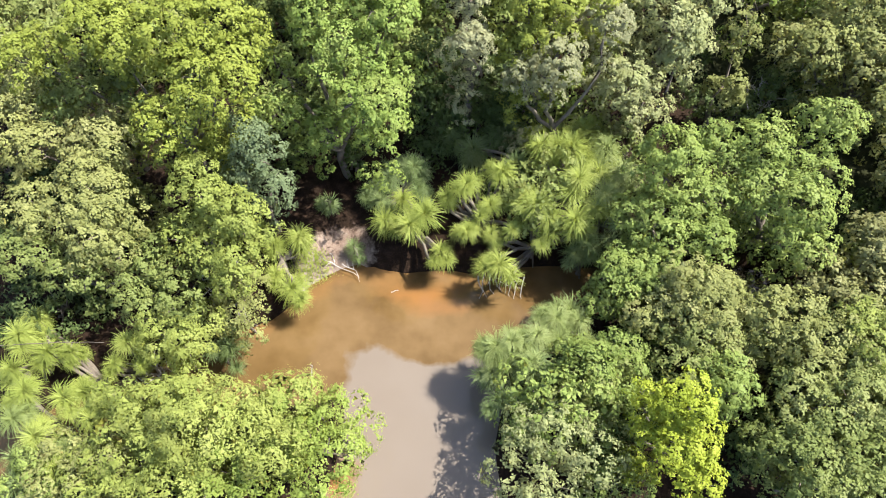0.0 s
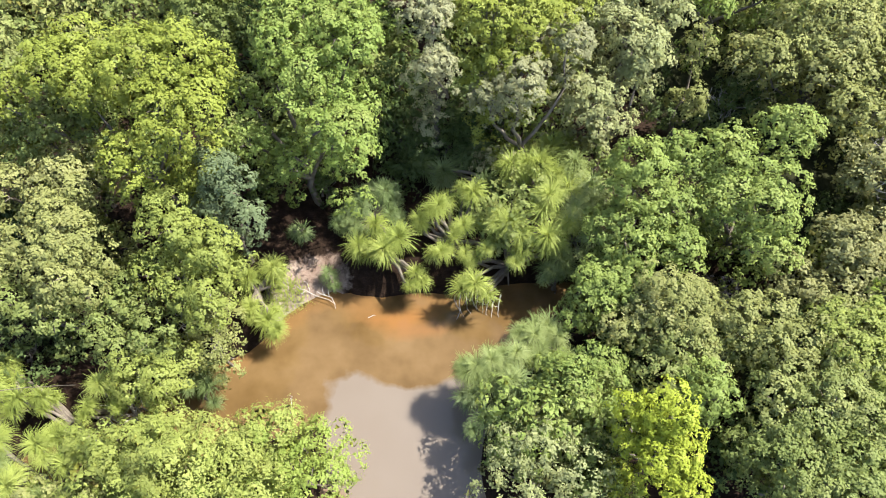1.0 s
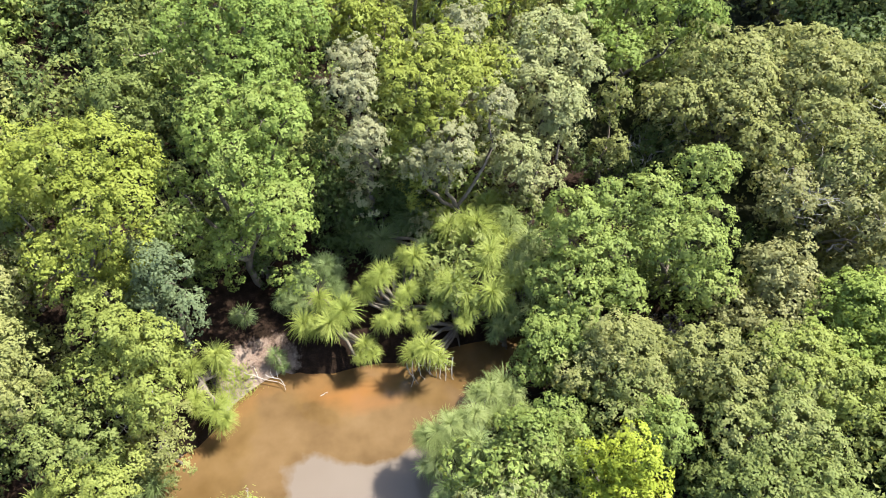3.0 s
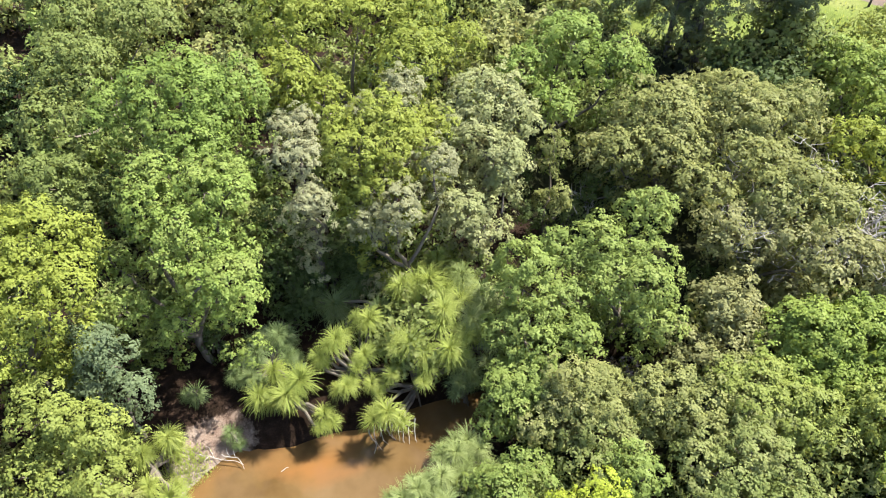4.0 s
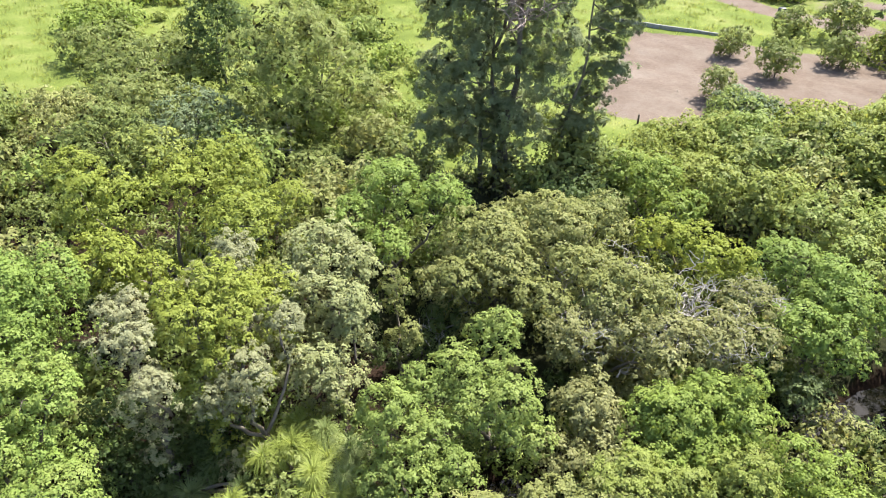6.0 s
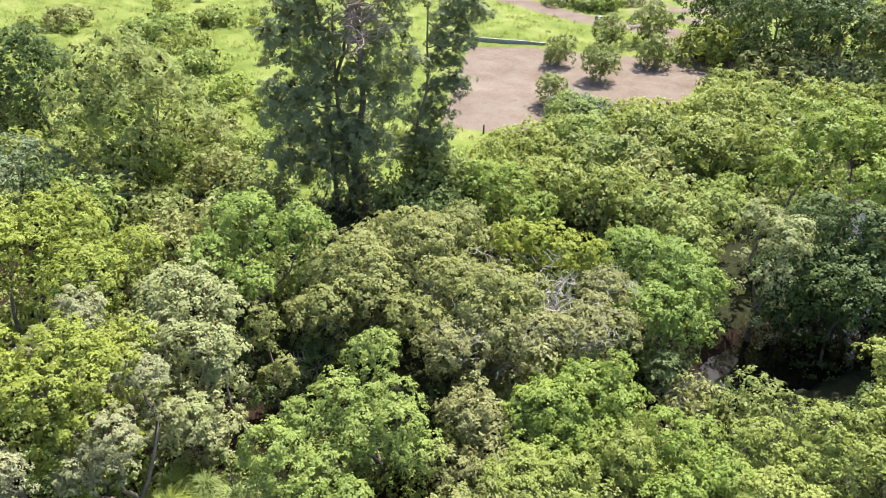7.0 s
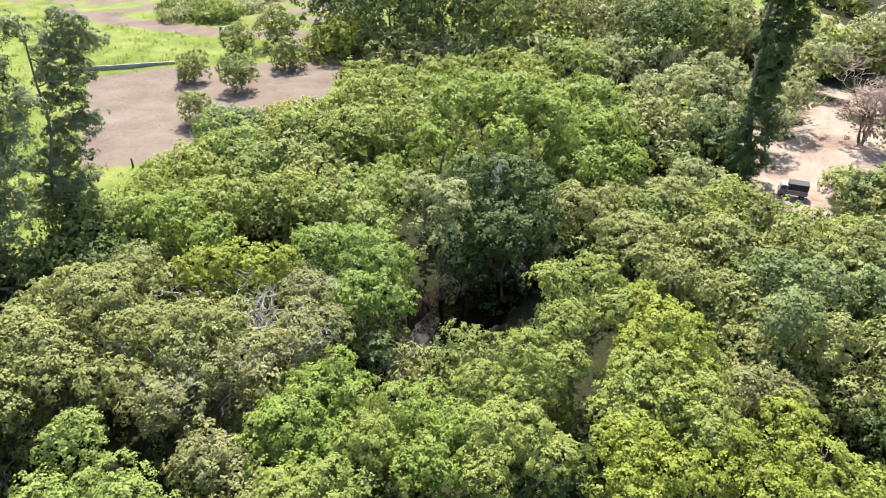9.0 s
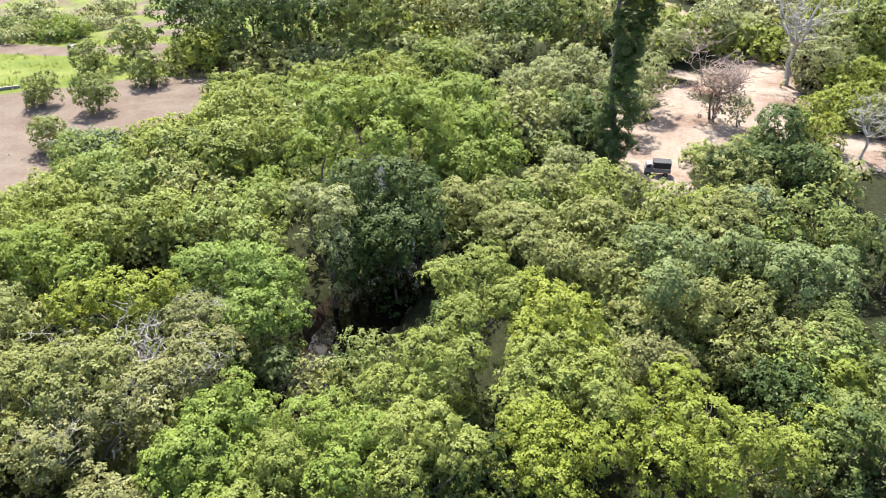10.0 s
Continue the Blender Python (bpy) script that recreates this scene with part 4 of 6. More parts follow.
wood_tree("olive", "leafy olive-green tree with an uneven crown in the wood", 0.12, masses=[(-15.39, 18.27, 6.20, 1.84, 1.01), (-17.54, 17.45, 5.80, 1.59, 0.87), (-14.71, 16.60, 5.60, 2.17, 1.20)])
wood_tree("mid", "leafy mid-green tree with an uneven crown in the wood", 0.12, masses=[(-17.87, 15.70, 5.00, 1.33, 0.73), (-15.47, 15.15, 4.60, 1.45, 0.80), (-12.96, 16.06, 4.40, 0.99, 0.54)])
wood_tree("lime", "leafy lime-green tree with an uneven crown in the wood", 0.12, masses=[(-10.65, 18.02, 6.30, 1.65, 0.91), (-8.79, 16.81, 5.70, 1.26, 1.61), (-9.45, 15.34, 5.00, 1.63, 0.90), (-11.50, 16.55, 5.00, 0.98, 0.98)])
wood_tree("blue", "leafy bluish-green tree with an uneven crown in the wood", 0.12, masses=[(-8.48, 20.12, 6.50, 1.20, 1.56), (-7.62, 18.85, 5.60, 0.80, 0.80), (-9.24, 19.50, 5.60, 0.76, 0.76)])
wood_tree("olive", "leafy olive-green tree with an uneven crown in the wood", 0.14, masses=[(-22.65, 26.13, 8.00, 2.40, 2.02), (-20.95, 20.65, 7.00, 2.00, 2.00)])
wood_tree("olive", "leafy olive-green tree with an uneven crown in the wood", 0.11, masses=[(10.31, 13.44, 5.00, 1.85, 1.02), (8.69, 13.03, 4.30, 1.17, 0.64), (11.76, 12.61, 4.60, 1.15, 0.63)])
wood_tree("mid", "leafy mid-green tree with an uneven crown in the wood", 0.11, masses=[(10.17, 11.76, 4.00, 2.19, 1.21), (12.86, 11.79, 4.20, 1.38, 0.76)])
wood_tree("olive", "leafy olive-green tree with an uneven crown in the wood", 0.12, masses=[(13.58, 12.18, 5.20, 1.68, 0.92), (15.09, 11.04, 5.30, 1.64, 0.90), (16.91, 12.25, 5.30, 1.23, 0.68)])
wood_tree("mid", "leafy mid-green tree with an uneven crown in the wood", 0.11, masses=[(13.41, 8.82, 5.20, 1.67, 0.92), (15.04, 8.67, 5.60, 1.65, 0.91), (16.53, 10.48, 5.50, 1.29, 0.71)])
wood_tree("mid", "leafy mid-green tree with an uneven crown in the wood", 0.11, masses=[(13.04, 6.50, 5.00, 1.91, 1.05), (15.09, 6.35, 5.20, 1.59, 0.87), (11.97, 7.55, 3.80, 0.85, 2.18)])
wood_tree("lemon", "leafy bright lemon-green tree with an uneven crown by the stream", 0.10, masses=[(8.58, 8.57, 6.20, 1.11, 0.77), (8.20, 7.24, 5.60, 1.24, 0.68), (8.90, 6.31, 5.00, 0.84, 0.46), (7.38, 9.05, 5.20, 0.55, 1.35), (7.52, 8.00, 4.80, 0.63, 0.34)])
wood_tree("fresh", "leafy fresh green tree with an uneven crown in the wood", 0.11, masses=[(10.72, 9.56, 5.00, 0.96, 1.20), (10.54, 10.64, 4.60, 0.89, 0.49)])
wood_tree("fresh", "leafy fresh green tree with an uneven crown in the wood", 0.11, masses=[(6.23, 10.95, 3.60, 1.15, 0.63), (6.76, 10.02, 3.20, 0.91, 0.91), (5.19, 11.49, 3.20, 0.94, 0.52)])
wood_tree("fresh", "leafy fresh green tree with an uneven crown in the wood", 0.11, masses=[(7.72, 14.81, 4.00, 1.46, 0.81), (9.01, 15.14, 4.40, 1.21, 0.67), (6.72, 14.42, 3.20, 0.99, 0.55)])
wood_tree("green", "leafy clear green tree with an uneven crown in the wood", 0.12, masses=[(-5.29, 25.14, 10.50, 1.90, 1.05), (-2.32, 24.05, 10.80, 1.77, 0.98), (-4.54, 22.89, 9.50, 1.86, 1.02), (-2.87, 21.04, 8.80, 1.72, 0.95), (-7.59, 22.41, 6.80, 1.07, 0.93), (-5.87, 21.63, 5.80, 0.83, 1.12), (-8.00, 25.10, 7.00, 0.75, 1.16)])
wood_tree("green", "leafy clear green tree with an uneven crown in the wood", 0.14, masses=[(-4.03, 32.83, 10.50, 2.98, 1.64), (-1.37, 31.24, 10.20, 1.69, 1.89), (-3.49, 29.38, 9.80, 2.43, 1.33), (-7.46, 34.28, 9.00, 1.76, 1.34)])
wood_tree("mid", "leafy mid-green tree with an uneven crown in the wood", 0.18, masses=[(-9.86, 48.04, 8.50, 3.50, 2.36), (-6.59, 45.41, 8.00, 2.36, 2.14), (-10.06, 41.65, 8.00, 2.68, 1.47), (-10.85, 35.42, 8.00, 1.79, 1.79)])
wood_tree("mid", "leafy mid-green tree with an uneven crown in the wood", 0.15, masses=[(-10.98, 31.88, 7.00, 1.70, 1.26), (-10.02, 31.34, 6.00, 1.01, 1.22)])
wood_tree("yellow", "leafy yellow-green tree with an uneven crown in the wood", 0.16, masses=[(2.40, 37.88, 10.50, 2.45, 1.81), (1.49, 33.93, 9.80, 1.68, 1.38), (6.20, 36.94, 10.80, 2.03, 1.74), (9.38, 38.68, 10.50, 2.59, 1.69), (8.55, 34.16, 9.80, 2.32, 1.28), (12.27, 36.06, 8.80, 1.56, 1.69), (1.78, 45.17, 9.80, 1.66, 1.25), (3.10, 32.57, 9.00, 1.22, 1.22)])
wood_tree("yellow", "leafy yellow-green tree with an uneven crown in the wood", 0.12, masses=[(4.99, 26.26, 11.40, 1.57, 0.86), (3.08, 26.86, 11.00, 0.95, 0.95), (3.52, 25.37, 10.80, 1.41, 1.29), (5.73, 25.27, 10.60, 1.57, 0.86), (7.52, 26.67, 10.00, 1.25, 0.69), (4.16, 24.35, 9.40, 1.25, 0.69), (3.36, 24.15, 8.60, 0.92, 0.67)])
wood_tree("silver", "small-leaved silvery grey-green tree with fine foliage in the wood", 0.09, clump=0.22, dense=1.2, masses=[(1.02, 25.00, 10.80, 1.15, 0.98), (1.17, 23.54, 9.20, 1.05, 1.22), (1.38, 28.97, 10.00, 1.16, 0.72)])
wood_tree("silver", "small-leaved silvery grey-green tree with fine foliage in the wood", 0.10, clump=0.22, dense=1.2, masses=[(6.50, 28.29, 11.20, 1.16, 1.08), (4.66, 28.67, 10.40, 0.98, 0.58)])
wood_tree("silver", "small-leaved silvery grey-green tree with fine foliage in the wood", 0.09, clump=0.22, dense=1.2, masses=[(4.77, 22.88, 8.70, 1.18, 1.18), (7.16, 24.73, 9.60, 1.12, 1.12), (3.45, 23.17, 8.00, 1.04, 0.72)])
wood_tree("pale", "leafy pale green tree with an uneven crown in the wood", 0.14, masses=[(11.40, 29.43, 9.20, 2.29, 1.26), (12.67, 27.32, 8.80, 1.07, 1.33), (10.61, 26.55, 8.40, 2.19, 1.20), (9.55, 28.79, 8.60, 1.14, 0.63)])
wood_tree("pale", "leafy pale green tree with an uneven crown in the wood", 0.13, masses=[(8.48, 24.15, 6.60, 1.36, 1.25), (10.97, 25.04, 7.20, 0.99, 1.53), (9.14, 23.48, 5.60, 1.15, 0.63)])
wood_tree("olive", "leafy olive-green tree with an uneven crown in the wood", 0.14, masses=[(14.66, 27.31, 6.40, 0.76, 2.10), (14.14, 24.87, 5.00, 0.56, 1.39)])
wood_tree("green", "clear green tree with an open crown in the wood", 0.16, dense=0.8, loose=0.26, masses=[(18.62, 35.23, 8.20, 2.58, 2.11), (20.69, 31.88, 7.80, 2.29, 2.19), (15.35, 33.88, 7.40, 1.67, 2.00), (16.27, 31.17, 6.60, 1.63, 0.99)])
wood_tree("olive", "leafy olive-green tree with an uneven crown in the wood", 0.16, masses=[(21.25, 28.04, 7.40, 2.69, 1.48), (26.49, 27.35, 7.20, 2.53, 1.39), (18.16, 26.27, 6.60, 1.45, 1.45), (22.66, 26.01, 6.40, 1.63, 0.90), (29.65, 26.49, 6.80, 1.71, 1.47)])
wood_tree("fresh", "leafy fresh green tree with an uneven crown in the wood", 0.12, masses=[(9.64, 19.32, 6.30, 1.61, 1.61), (11.87, 20.13, 6.70, 1.02, 0.91), (9.23, 17.25, 4.80, 1.92, 1.06), (11.34, 16.63, 4.80, 1.18, 1.43), (7.87, 15.91, 3.80, 1.16, 0.99), (11.25, 18.08, 5.80, 1.30, 0.71)])
wood_tree("fresh", "leafy fresh green tree with an uneven crown in the wood", 0.12, masses=[(16.72, 20.71, 7.20, 1.34, 1.24), (13.93, 20.07, 6.80, 1.36, 1.14), (14.85, 18.03, 6.20, 1.99, 1.09), (15.09, 16.10, 5.20, 1.43, 0.79), (13.37, 18.21, 5.80, 1.06, 1.06)])
wood_tree("brown", "thinning brownish olive tree with an open crown in the wood", 0.13, dense=0.8, loose=0.26, masses=[(18.66, 16.03, 5.00, 1.50, 0.88), (16.24, 14.93, 4.20, 1.44, 0.79), (19.05, 14.24, 4.60, 1.20, 1.09)])
wood_tree("bright", "leafy bright green tree with an uneven crown in the wood", 0.13, masses=[(20.89, 12.71, 5.60, 1.41, 1.60), (23.35, 13.06, 5.80, 1.44, 1.35), (24.42, 11.38, 5.60, 1.16, 2.13), (21.04, 11.17, 5.00, 1.48, 0.81)])
wood_tree("olive", "leafy olive-green tree with an uneven crown in the wood", 0.11, masses=[(10.75, 13.23, 5.20, 1.45, 0.80), (9.43, 13.86, 4.60, 0.95, 0.58)])
wood_tree("lime", "leafy lime-green tree with an uneven crown in the wood", 0.12, masses=[(16.98, 11.19, 5.60, 2.11, 1.16), (18.31, 9.68, 5.60, 1.60, 0.88), (21.25, 8.99, 5.40, 1.63, 1.07)])
wood_tree("olive", "leafy olive-green tree with an uneven crown in the wood", 0.15, masses=[(24.82, 19.52, 7.00, 2.83, 1.56), (21.19, 22.27, 6.40, 1.58, 1.03), (24.72, 22.49, 7.00, 1.98, 1.09)])
wood_tree("brown", "thinning brownish olive tree with an open crown in the wood", 0.14, dense=0.8, loose=0.26, bare=14, masses=[(23.94, 16.14, 6.60, 2.24, 1.23), (21.05, 19.22, 6.00, 1.98, 1.37), (23.40, 19.41, 6.40, 1.86, 1.02)])
wood_tree("brown", "thinning brownish olive tree with an open crown in the wood", 0.15, dense=0.8, loose=0.26, bare=14, masses=[(26.61, 14.18, 6.60, 2.37, 1.54), (29.86, 15.61, 7.00, 1.77, 0.97)])
wood_tree("brown", "thinning brownish olive tree with an open crown in the wood", 0.13, dense=0.8, loose=0.26, masses=[(18.84, 15.96, 5.00, 1.53, 1.80), (17.62, 13.80, 4.20, 1.58, 0.87)])
wood_tree("bright", "leafy bright green tree with an uneven crown in the wood", 0.13, masses=[(21.01, 13.11, 5.80, 1.88, 1.03), (23.77, 11.51, 5.60, 2.05, 1.13), (18.83, 11.88, 5.00, 1.53, 0.84), (21.61, 10.82, 5.00, 1.58, 0.87)])
wood_tree("olive", "leafy olive-green tree with an uneven crown in the wood", 0.15, masses=[(22.10, 27.90, 7.20, 1.93, 1.42), (25.54, 26.27, 7.20, 2.25, 1.29), (20.76, 25.46, 6.60, 1.84, 1.01), (17.77, 27.25, 6.00, 1.31, 1.10), (19.77, 27.43, 6.60, 1.34, 1.14)])
wood_tree("bright", "leafy bright green tree with an uneven crown in the wood", 0.20, spiky=0.55, masses=[(37.86, 29.29, 5.60, 2.26, 1.93), (38.85, 32.86, 5.00, 1.37, 1.70), (36.34, 25.65, 5.60, 1.65, 1.43)])
wood_tree("amber", "leafy amber-tinged green tree with an uneven crown in the wood", 0.17, spiky=0.55, masses=[(32.52, 20.59, 6.30, 2.40, 1.32), (31.84, 23.49, 6.20, 1.88, 1.10), (33.36, 18.73, 6.00, 1.11, 1.60)])
wood_tree("lime", "leafy lime-green tree with an uneven crown in the wood", 0.21, spiky=0.55, masses=[(42.62, 28.25, 4.80, 2.55, 1.40), (45.56, 24.04, 4.60, 2.57, 1.91)])
wood_tree("fresh", "leafy fresh green tree with an uneven crown in the wood", 0.20, masses=[(43.98, 19.46, 5.20, 3.29, 1.81), (47.30, 16.30, 4.80, 2.02, 2.02), (42.22, 16.08, 5.00, 2.09, 1.15)])
wood_tree("green", "leafy clear green tree with an uneven crown in the wood", 0.16, masses=[(35.67, 17.02, 6.40, 2.25, 1.24), (35.56, 13.72, 6.40, 2.72, 1.50), (31.63, 13.43, 5.80, 2.05, 1.27), (32.29, 11.64, 5.20, 1.57, 1.67), (36.20, 11.76, 5.60, 1.02, 1.32)])
wood_tree("vine", "leafy vine-hung deep green tree with an uneven crown in the wood", 0.15, masses=[(29.80, 11.32, 3.40, 1.13, 1.35)])
wood_tree("lime", "leafy lime-green tree with an uneven crown in the wood", 0.26, spiky=0.55, masses=[(58.22, 28.97, 4.40, 3.48, 2.13), (58.70, 23.42, 4.60, 3.81, 2.50), (69.00, 24.90, 4.40, 4.28, 2.36), (60.65, 18.72, 4.60, 2.70, 2.70)])
wood_tree("fresh", "leafy fresh green tree with an uneven crown in the wood", 0.26, masses=[(55.35, 33.48, 3.40, 3.10, 1.71), (54.70, 37.46, 2.80, 1.73, 1.46), (52.87, 28.58, 3.60, 2.66, 1.59)])
wood_tree("bright", "tall bright green tree with upright shoots in the wood", 0.21, spiky=1.1, dense=1.2, masses=[(54.12, 12.96, 9.00, 1.94, 3.37), (50.13, 13.50, 8.00, 1.51, 1.82)])
wood_tree("bright", "tall bright green tree with upright shoots in the wood", 0.22, spiky=1.1, dense=1.2, masses=[(55.79, 10.57, 9.40, 1.47, 2.99), (56.77, 7.43, 9.40, 2.92, 2.29), (50.18, 7.37, 8.80, 1.76, 1.90), (56.37, 4.33, 8.40, 2.06, 1.95)])
wood_tree("dark", "leafy dark green shady tree with an uneven crown in the wood", 0.19, masses=[(44.40, 9.01, 8.20, 1.80, 1.80), (45.35, 6.54, 8.20, 2.10, 1.91), (46.47, 4.34, 7.40, 1.57, 1.76), (43.07, 6.61, 6.40, 2.30, 1.57)])
wood_tree("pale", "pale green tree with an open crown in the wood", 0.18, dense=0.8, loose=0.26, masses=[(40.32, 9.51, 8.00, 1.63, 1.72), (43.00, 12.00, 7.60, 1.19, 1.39), (38.57, 9.31, 6.60, 1.24, 0.71)])
wood_tree("dark", "leafy dark green shady tree with an uneven crown in the wood", 0.20, masses=[(46.84, 4.58, 4.40, 1.63, 1.30), (46.65, 7.67, 3.80, 2.52, 1.71), (42.46, 9.40, 2.60, 1.62, 1.27)])
wood_tree("bright", "leafy bright green tree with an uneven crown in the wood", 0.24, spiky=0.55, masses=[(67.87, 2.14, 6.60, 3.72, 2.04), (60.62, 0.32, 6.20, 3.56, 2.09), (54.93, 1.95, 5.40, 2.66, 1.83), (57.25, -1.62, 4.80, 2.68, 1.91)])
wood_tree("olive", "leafy olive-green tree with an uneven crown in the wood", 0.20, masses=[(47.89, 0.58, 4.60, 3.19, 1.76), (45.29, -3.46, 4.40, 2.44, 1.34), (51.50, -1.91, 4.20, 2.07, 1.18)])
wood_tree("lime", "leafy lime-green tree with an uneven crown in the wood", 0.14, spiky=0.55, masses=[(32.75, 1.58, 8.20, 1.41, 1.13), (33.77, -0.64, 8.20, 1.50, 1.01), (29.99, 0.65, 7.60, 1.67, 0.92), (31.52, -1.80, 7.40, 1.26, 1.26)])
wood_tree("amber", "leafy amber-tinged green tree with an uneven crown in the wood", 0.14, spiky=0.55, masses=[(30.21, -4.62, 7.60, 1.99, 1.10), (32.70, -2.76, 7.60, 1.28, 0.99), (28.92, -5.89, 7.00, 1.62, 0.89), (29.13, -2.98, 7.00, 1.49, 0.82)])
wood_tree("lime", "leafy lime-green tree with an uneven crown in the wood", 0.13, spiky=0.55, masses=[(27.49, 2.41, 7.00, 1.74, 0.96), (27.22, 0.65, 6.80, 1.44, 0.89), (25.41, 4.77, 6.20, 1.52, 0.83), (25.65, 2.11, 6.20, 1.68, 0.93)])
wood_tree("lime", "leafy lime-green tree with an uneven crown in the wood", 0.13, spiky=0.55, masses=[(26.94, -3.47, 6.80, 2.27, 1.25), (25.54, -5.84, 6.60, 2.07, 1.14), (24.66, -2.31, 6.40, 1.62, 0.89)])
wood_tree("bright", "leafy bright green tree with an uneven crown in the wood", 0.13, spiky=0.55, masses=[(23.83, 7.46, 5.60, 1.70, 0.94), (22.75, 5.05, 5.80, 1.59, 0.87), (22.34, 8.28, 4.80, 1.07, 1.07), (21.02, 5.81, 5.40, 1.78, 0.98)])
wood_tree("lime", "leafy lime-green tree with an uneven crown in the wood", 0.12, spiky=0.55, masses=[(22.75, 2.78, 6.20, 1.98, 1.09), (22.13, 0.53, 5.80, 1.54, 0.88), (20.77, 3.21, 5.60, 1.50, 0.83)])
wood_tree("amber", "leafy amber-tinged green tree with an uneven crown in the wood", 0.12, spiky=0.55, masses=[(22.54, -2.87, 6.60, 2.03, 1.12), (21.76, -4.94, 6.40, 1.64, 0.90), (20.70, -3.19, 6.00, 1.71, 0.94)])
wood_tree("brown", "leafy thinning brownish olive tree with an uneven crown in the wood", 0.15, masses=[(29.49, -8.95, 5.60, 1.39, 0.77), (29.18, -10.54, 5.40, 1.20, 0.66)])
wood_tree("amber", "leafy amber-tinged green tree with an uneven crown in the wood", 0.13, spiky=0.55, masses=[(27.42, -10.28, 5.60, 1.61, 0.88), (24.59, -7.62, 6.20, 1.65, 0.91), (22.42, -8.28, 6.00, 1.76, 0.97)])
wood_tree("yellow", "leafy yellow-green tree with an uneven crown in the wood", 0.14, masses=[(24.78, -11.15, 5.60, 1.66, 0.91), (24.11, -13.16, 5.00, 1.54, 1.23), (22.07, -10.80, 5.20, 1.51, 0.83), (23.82, -15.25, 4.40, 1.45, 1.20)])
wood_tree("olive", "leafy olive-green tree with an uneven crown in the wood", 0.18, masses=[(44.22, -2.73, 5.00, 2.72, 1.49), (39.45, -6.15, 5.20, 2.10, 1.16), (40.73, -4.36, 5.20, 1.93, 1.06)])
wood_tree("olive", "leafy olive-green tree with an uneven crown in the wood", 0.21, masses=[(51.35, -5.90, 4.60, 2.95, 1.62), (45.78, -8.82, 4.80, 2.93, 1.61), (51.98, -12.13, 4.40, 2.40, 1.32)])
wood_tree("vine", "leafy vine-hung deep green tree with an uneven crown in the wood", 0.18, masses=[(34.91, -11.40, 6.40, 1.74, 1.88), (41.05, -11.73, 5.40, 1.91, 1.38), (40.20, -13.91, 5.60, 1.72, 1.72)])
wood_tree("olive", "leafy olive-green tree with an uneven crown in the wood", 0.18, masses=[(47.00, -18.74, 4.60, 2.36, 1.70), (34.76, -13.76, 5.00, 1.69, 1.69), (35.28, -16.58, 4.80, 1.70, 1.41)])
wood_tree("vine", "leafy vine-hung deep green tree with an uneven crown in the wood", 0.19, masses=[(40.82, -18.21, 5.00, 1.74, 2.03), (38.38, -20.31, 5.40, 2.00, 2.28), (37.93, -22.81, 5.00, 1.77, 2.49)])
wood_tree("blue", "leafy bluish-green tree with an uneven crown in the wood", 0.22, masses=[(50.18, -22.03, 4.40, 1.86, 1.06)])
wood_tree("dark", "leafy dark green shady tree with an uneven crown in the wood", 0.25, masses=[(61.47, -27.66, 6.00, 2.55, 2.90), (56.61, -21.94, 4.40, 2.24, 1.89), (56.72, -28.23, 4.60, 2.41, 2.19), (58.04, -24.98, 4.40, 2.28, 1.69)])
wood_tree("yellow", "leafy yellow-green tree with an uneven crown in the wood", 0.16, masses=[(30.05, -20.33, 3.60, 1.38, 1.14), (26.56, -17.80, 3.60, 1.42, 1.17)])
wood_tree("olive", "leafy olive-green tree with an uneven crown in the wood", 0.17, masses=[(33.43, -17.81, 4.00, 1.59, 0.87), (32.58, -19.76, 3.80, 1.62, 1.11), (31.40, -14.68, 4.00, 1.27, 0.96)])
wood_tree("mid", "leafy mid-green tree with an uneven crown in the wood", 0.19, masses=[(33.53, -21.79, 4.00, 1.51, 1.22), (44.41, -26.50, 4.60, 1.83, 1.83), (35.68, -21.87, 4.00, 1.58, 1.29)])
# Low dark crowns added to stand in for shade over bare earth.
wood_tree("dark", "leafy dark green shady tree with an uneven crown in the wood", 0.15, masses=[(17.48, 26.90, 3.40, 1.34, 0.98), (15.84, 26.06, 2.60, 1.00, 0.74), (13.45, 27.19, 2.40, 1.00, 0.59)])
wood_tree("dark", "leafy dark green shady tree with an uneven crown in the wood", 0.15, masses=[(26.04, -19.24, 3.50, 1.68, 1.68)])
wood_tree("mid", "leafy mid-green tree with an uneven crown in the wood", 0.19, masses=[(33.13, 30.06, 4.00, 1.66, 1.44), (26.95, 31.83, 4.40, 1.69, 0.93)])
wood_tree("olive", "leafy olive-green tree with an uneven crown in the wood", 0.17, masses=[(27.82, 32.03, 5.00, 1.93, 1.06), (20.39, 29.21, 5.40, 1.52, 0.99), (18.69, 28.94, 4.60, 1.29, 1.09)])
broadleaf(-12.33, 14.58, 3.50, 1.96, 1.96, "mid", "low mid-green shrub with loose leafy shoots by the stream", leaf=0.12, group="shrubs", name="shrub", category="shrub", stems=3)
broadleaf(-9.14, 14.60, 2.40, 1.68, 1.40, "olive", "low olive-green shrub with loose leafy shoots by the stream", leaf=0.12, group="shrubs", name="shrub", category="shrub", stems=3)
broadleaf(-11.42, 12.39, 3.00, 1.37, 2.00, "lime", "creeper of small lime-green leaves draped over bushes by the stream", leaf=0.11, group="creepers", name="vine_mound", category="vine", loose=0.1, spiky=0.08, dense=1.3)
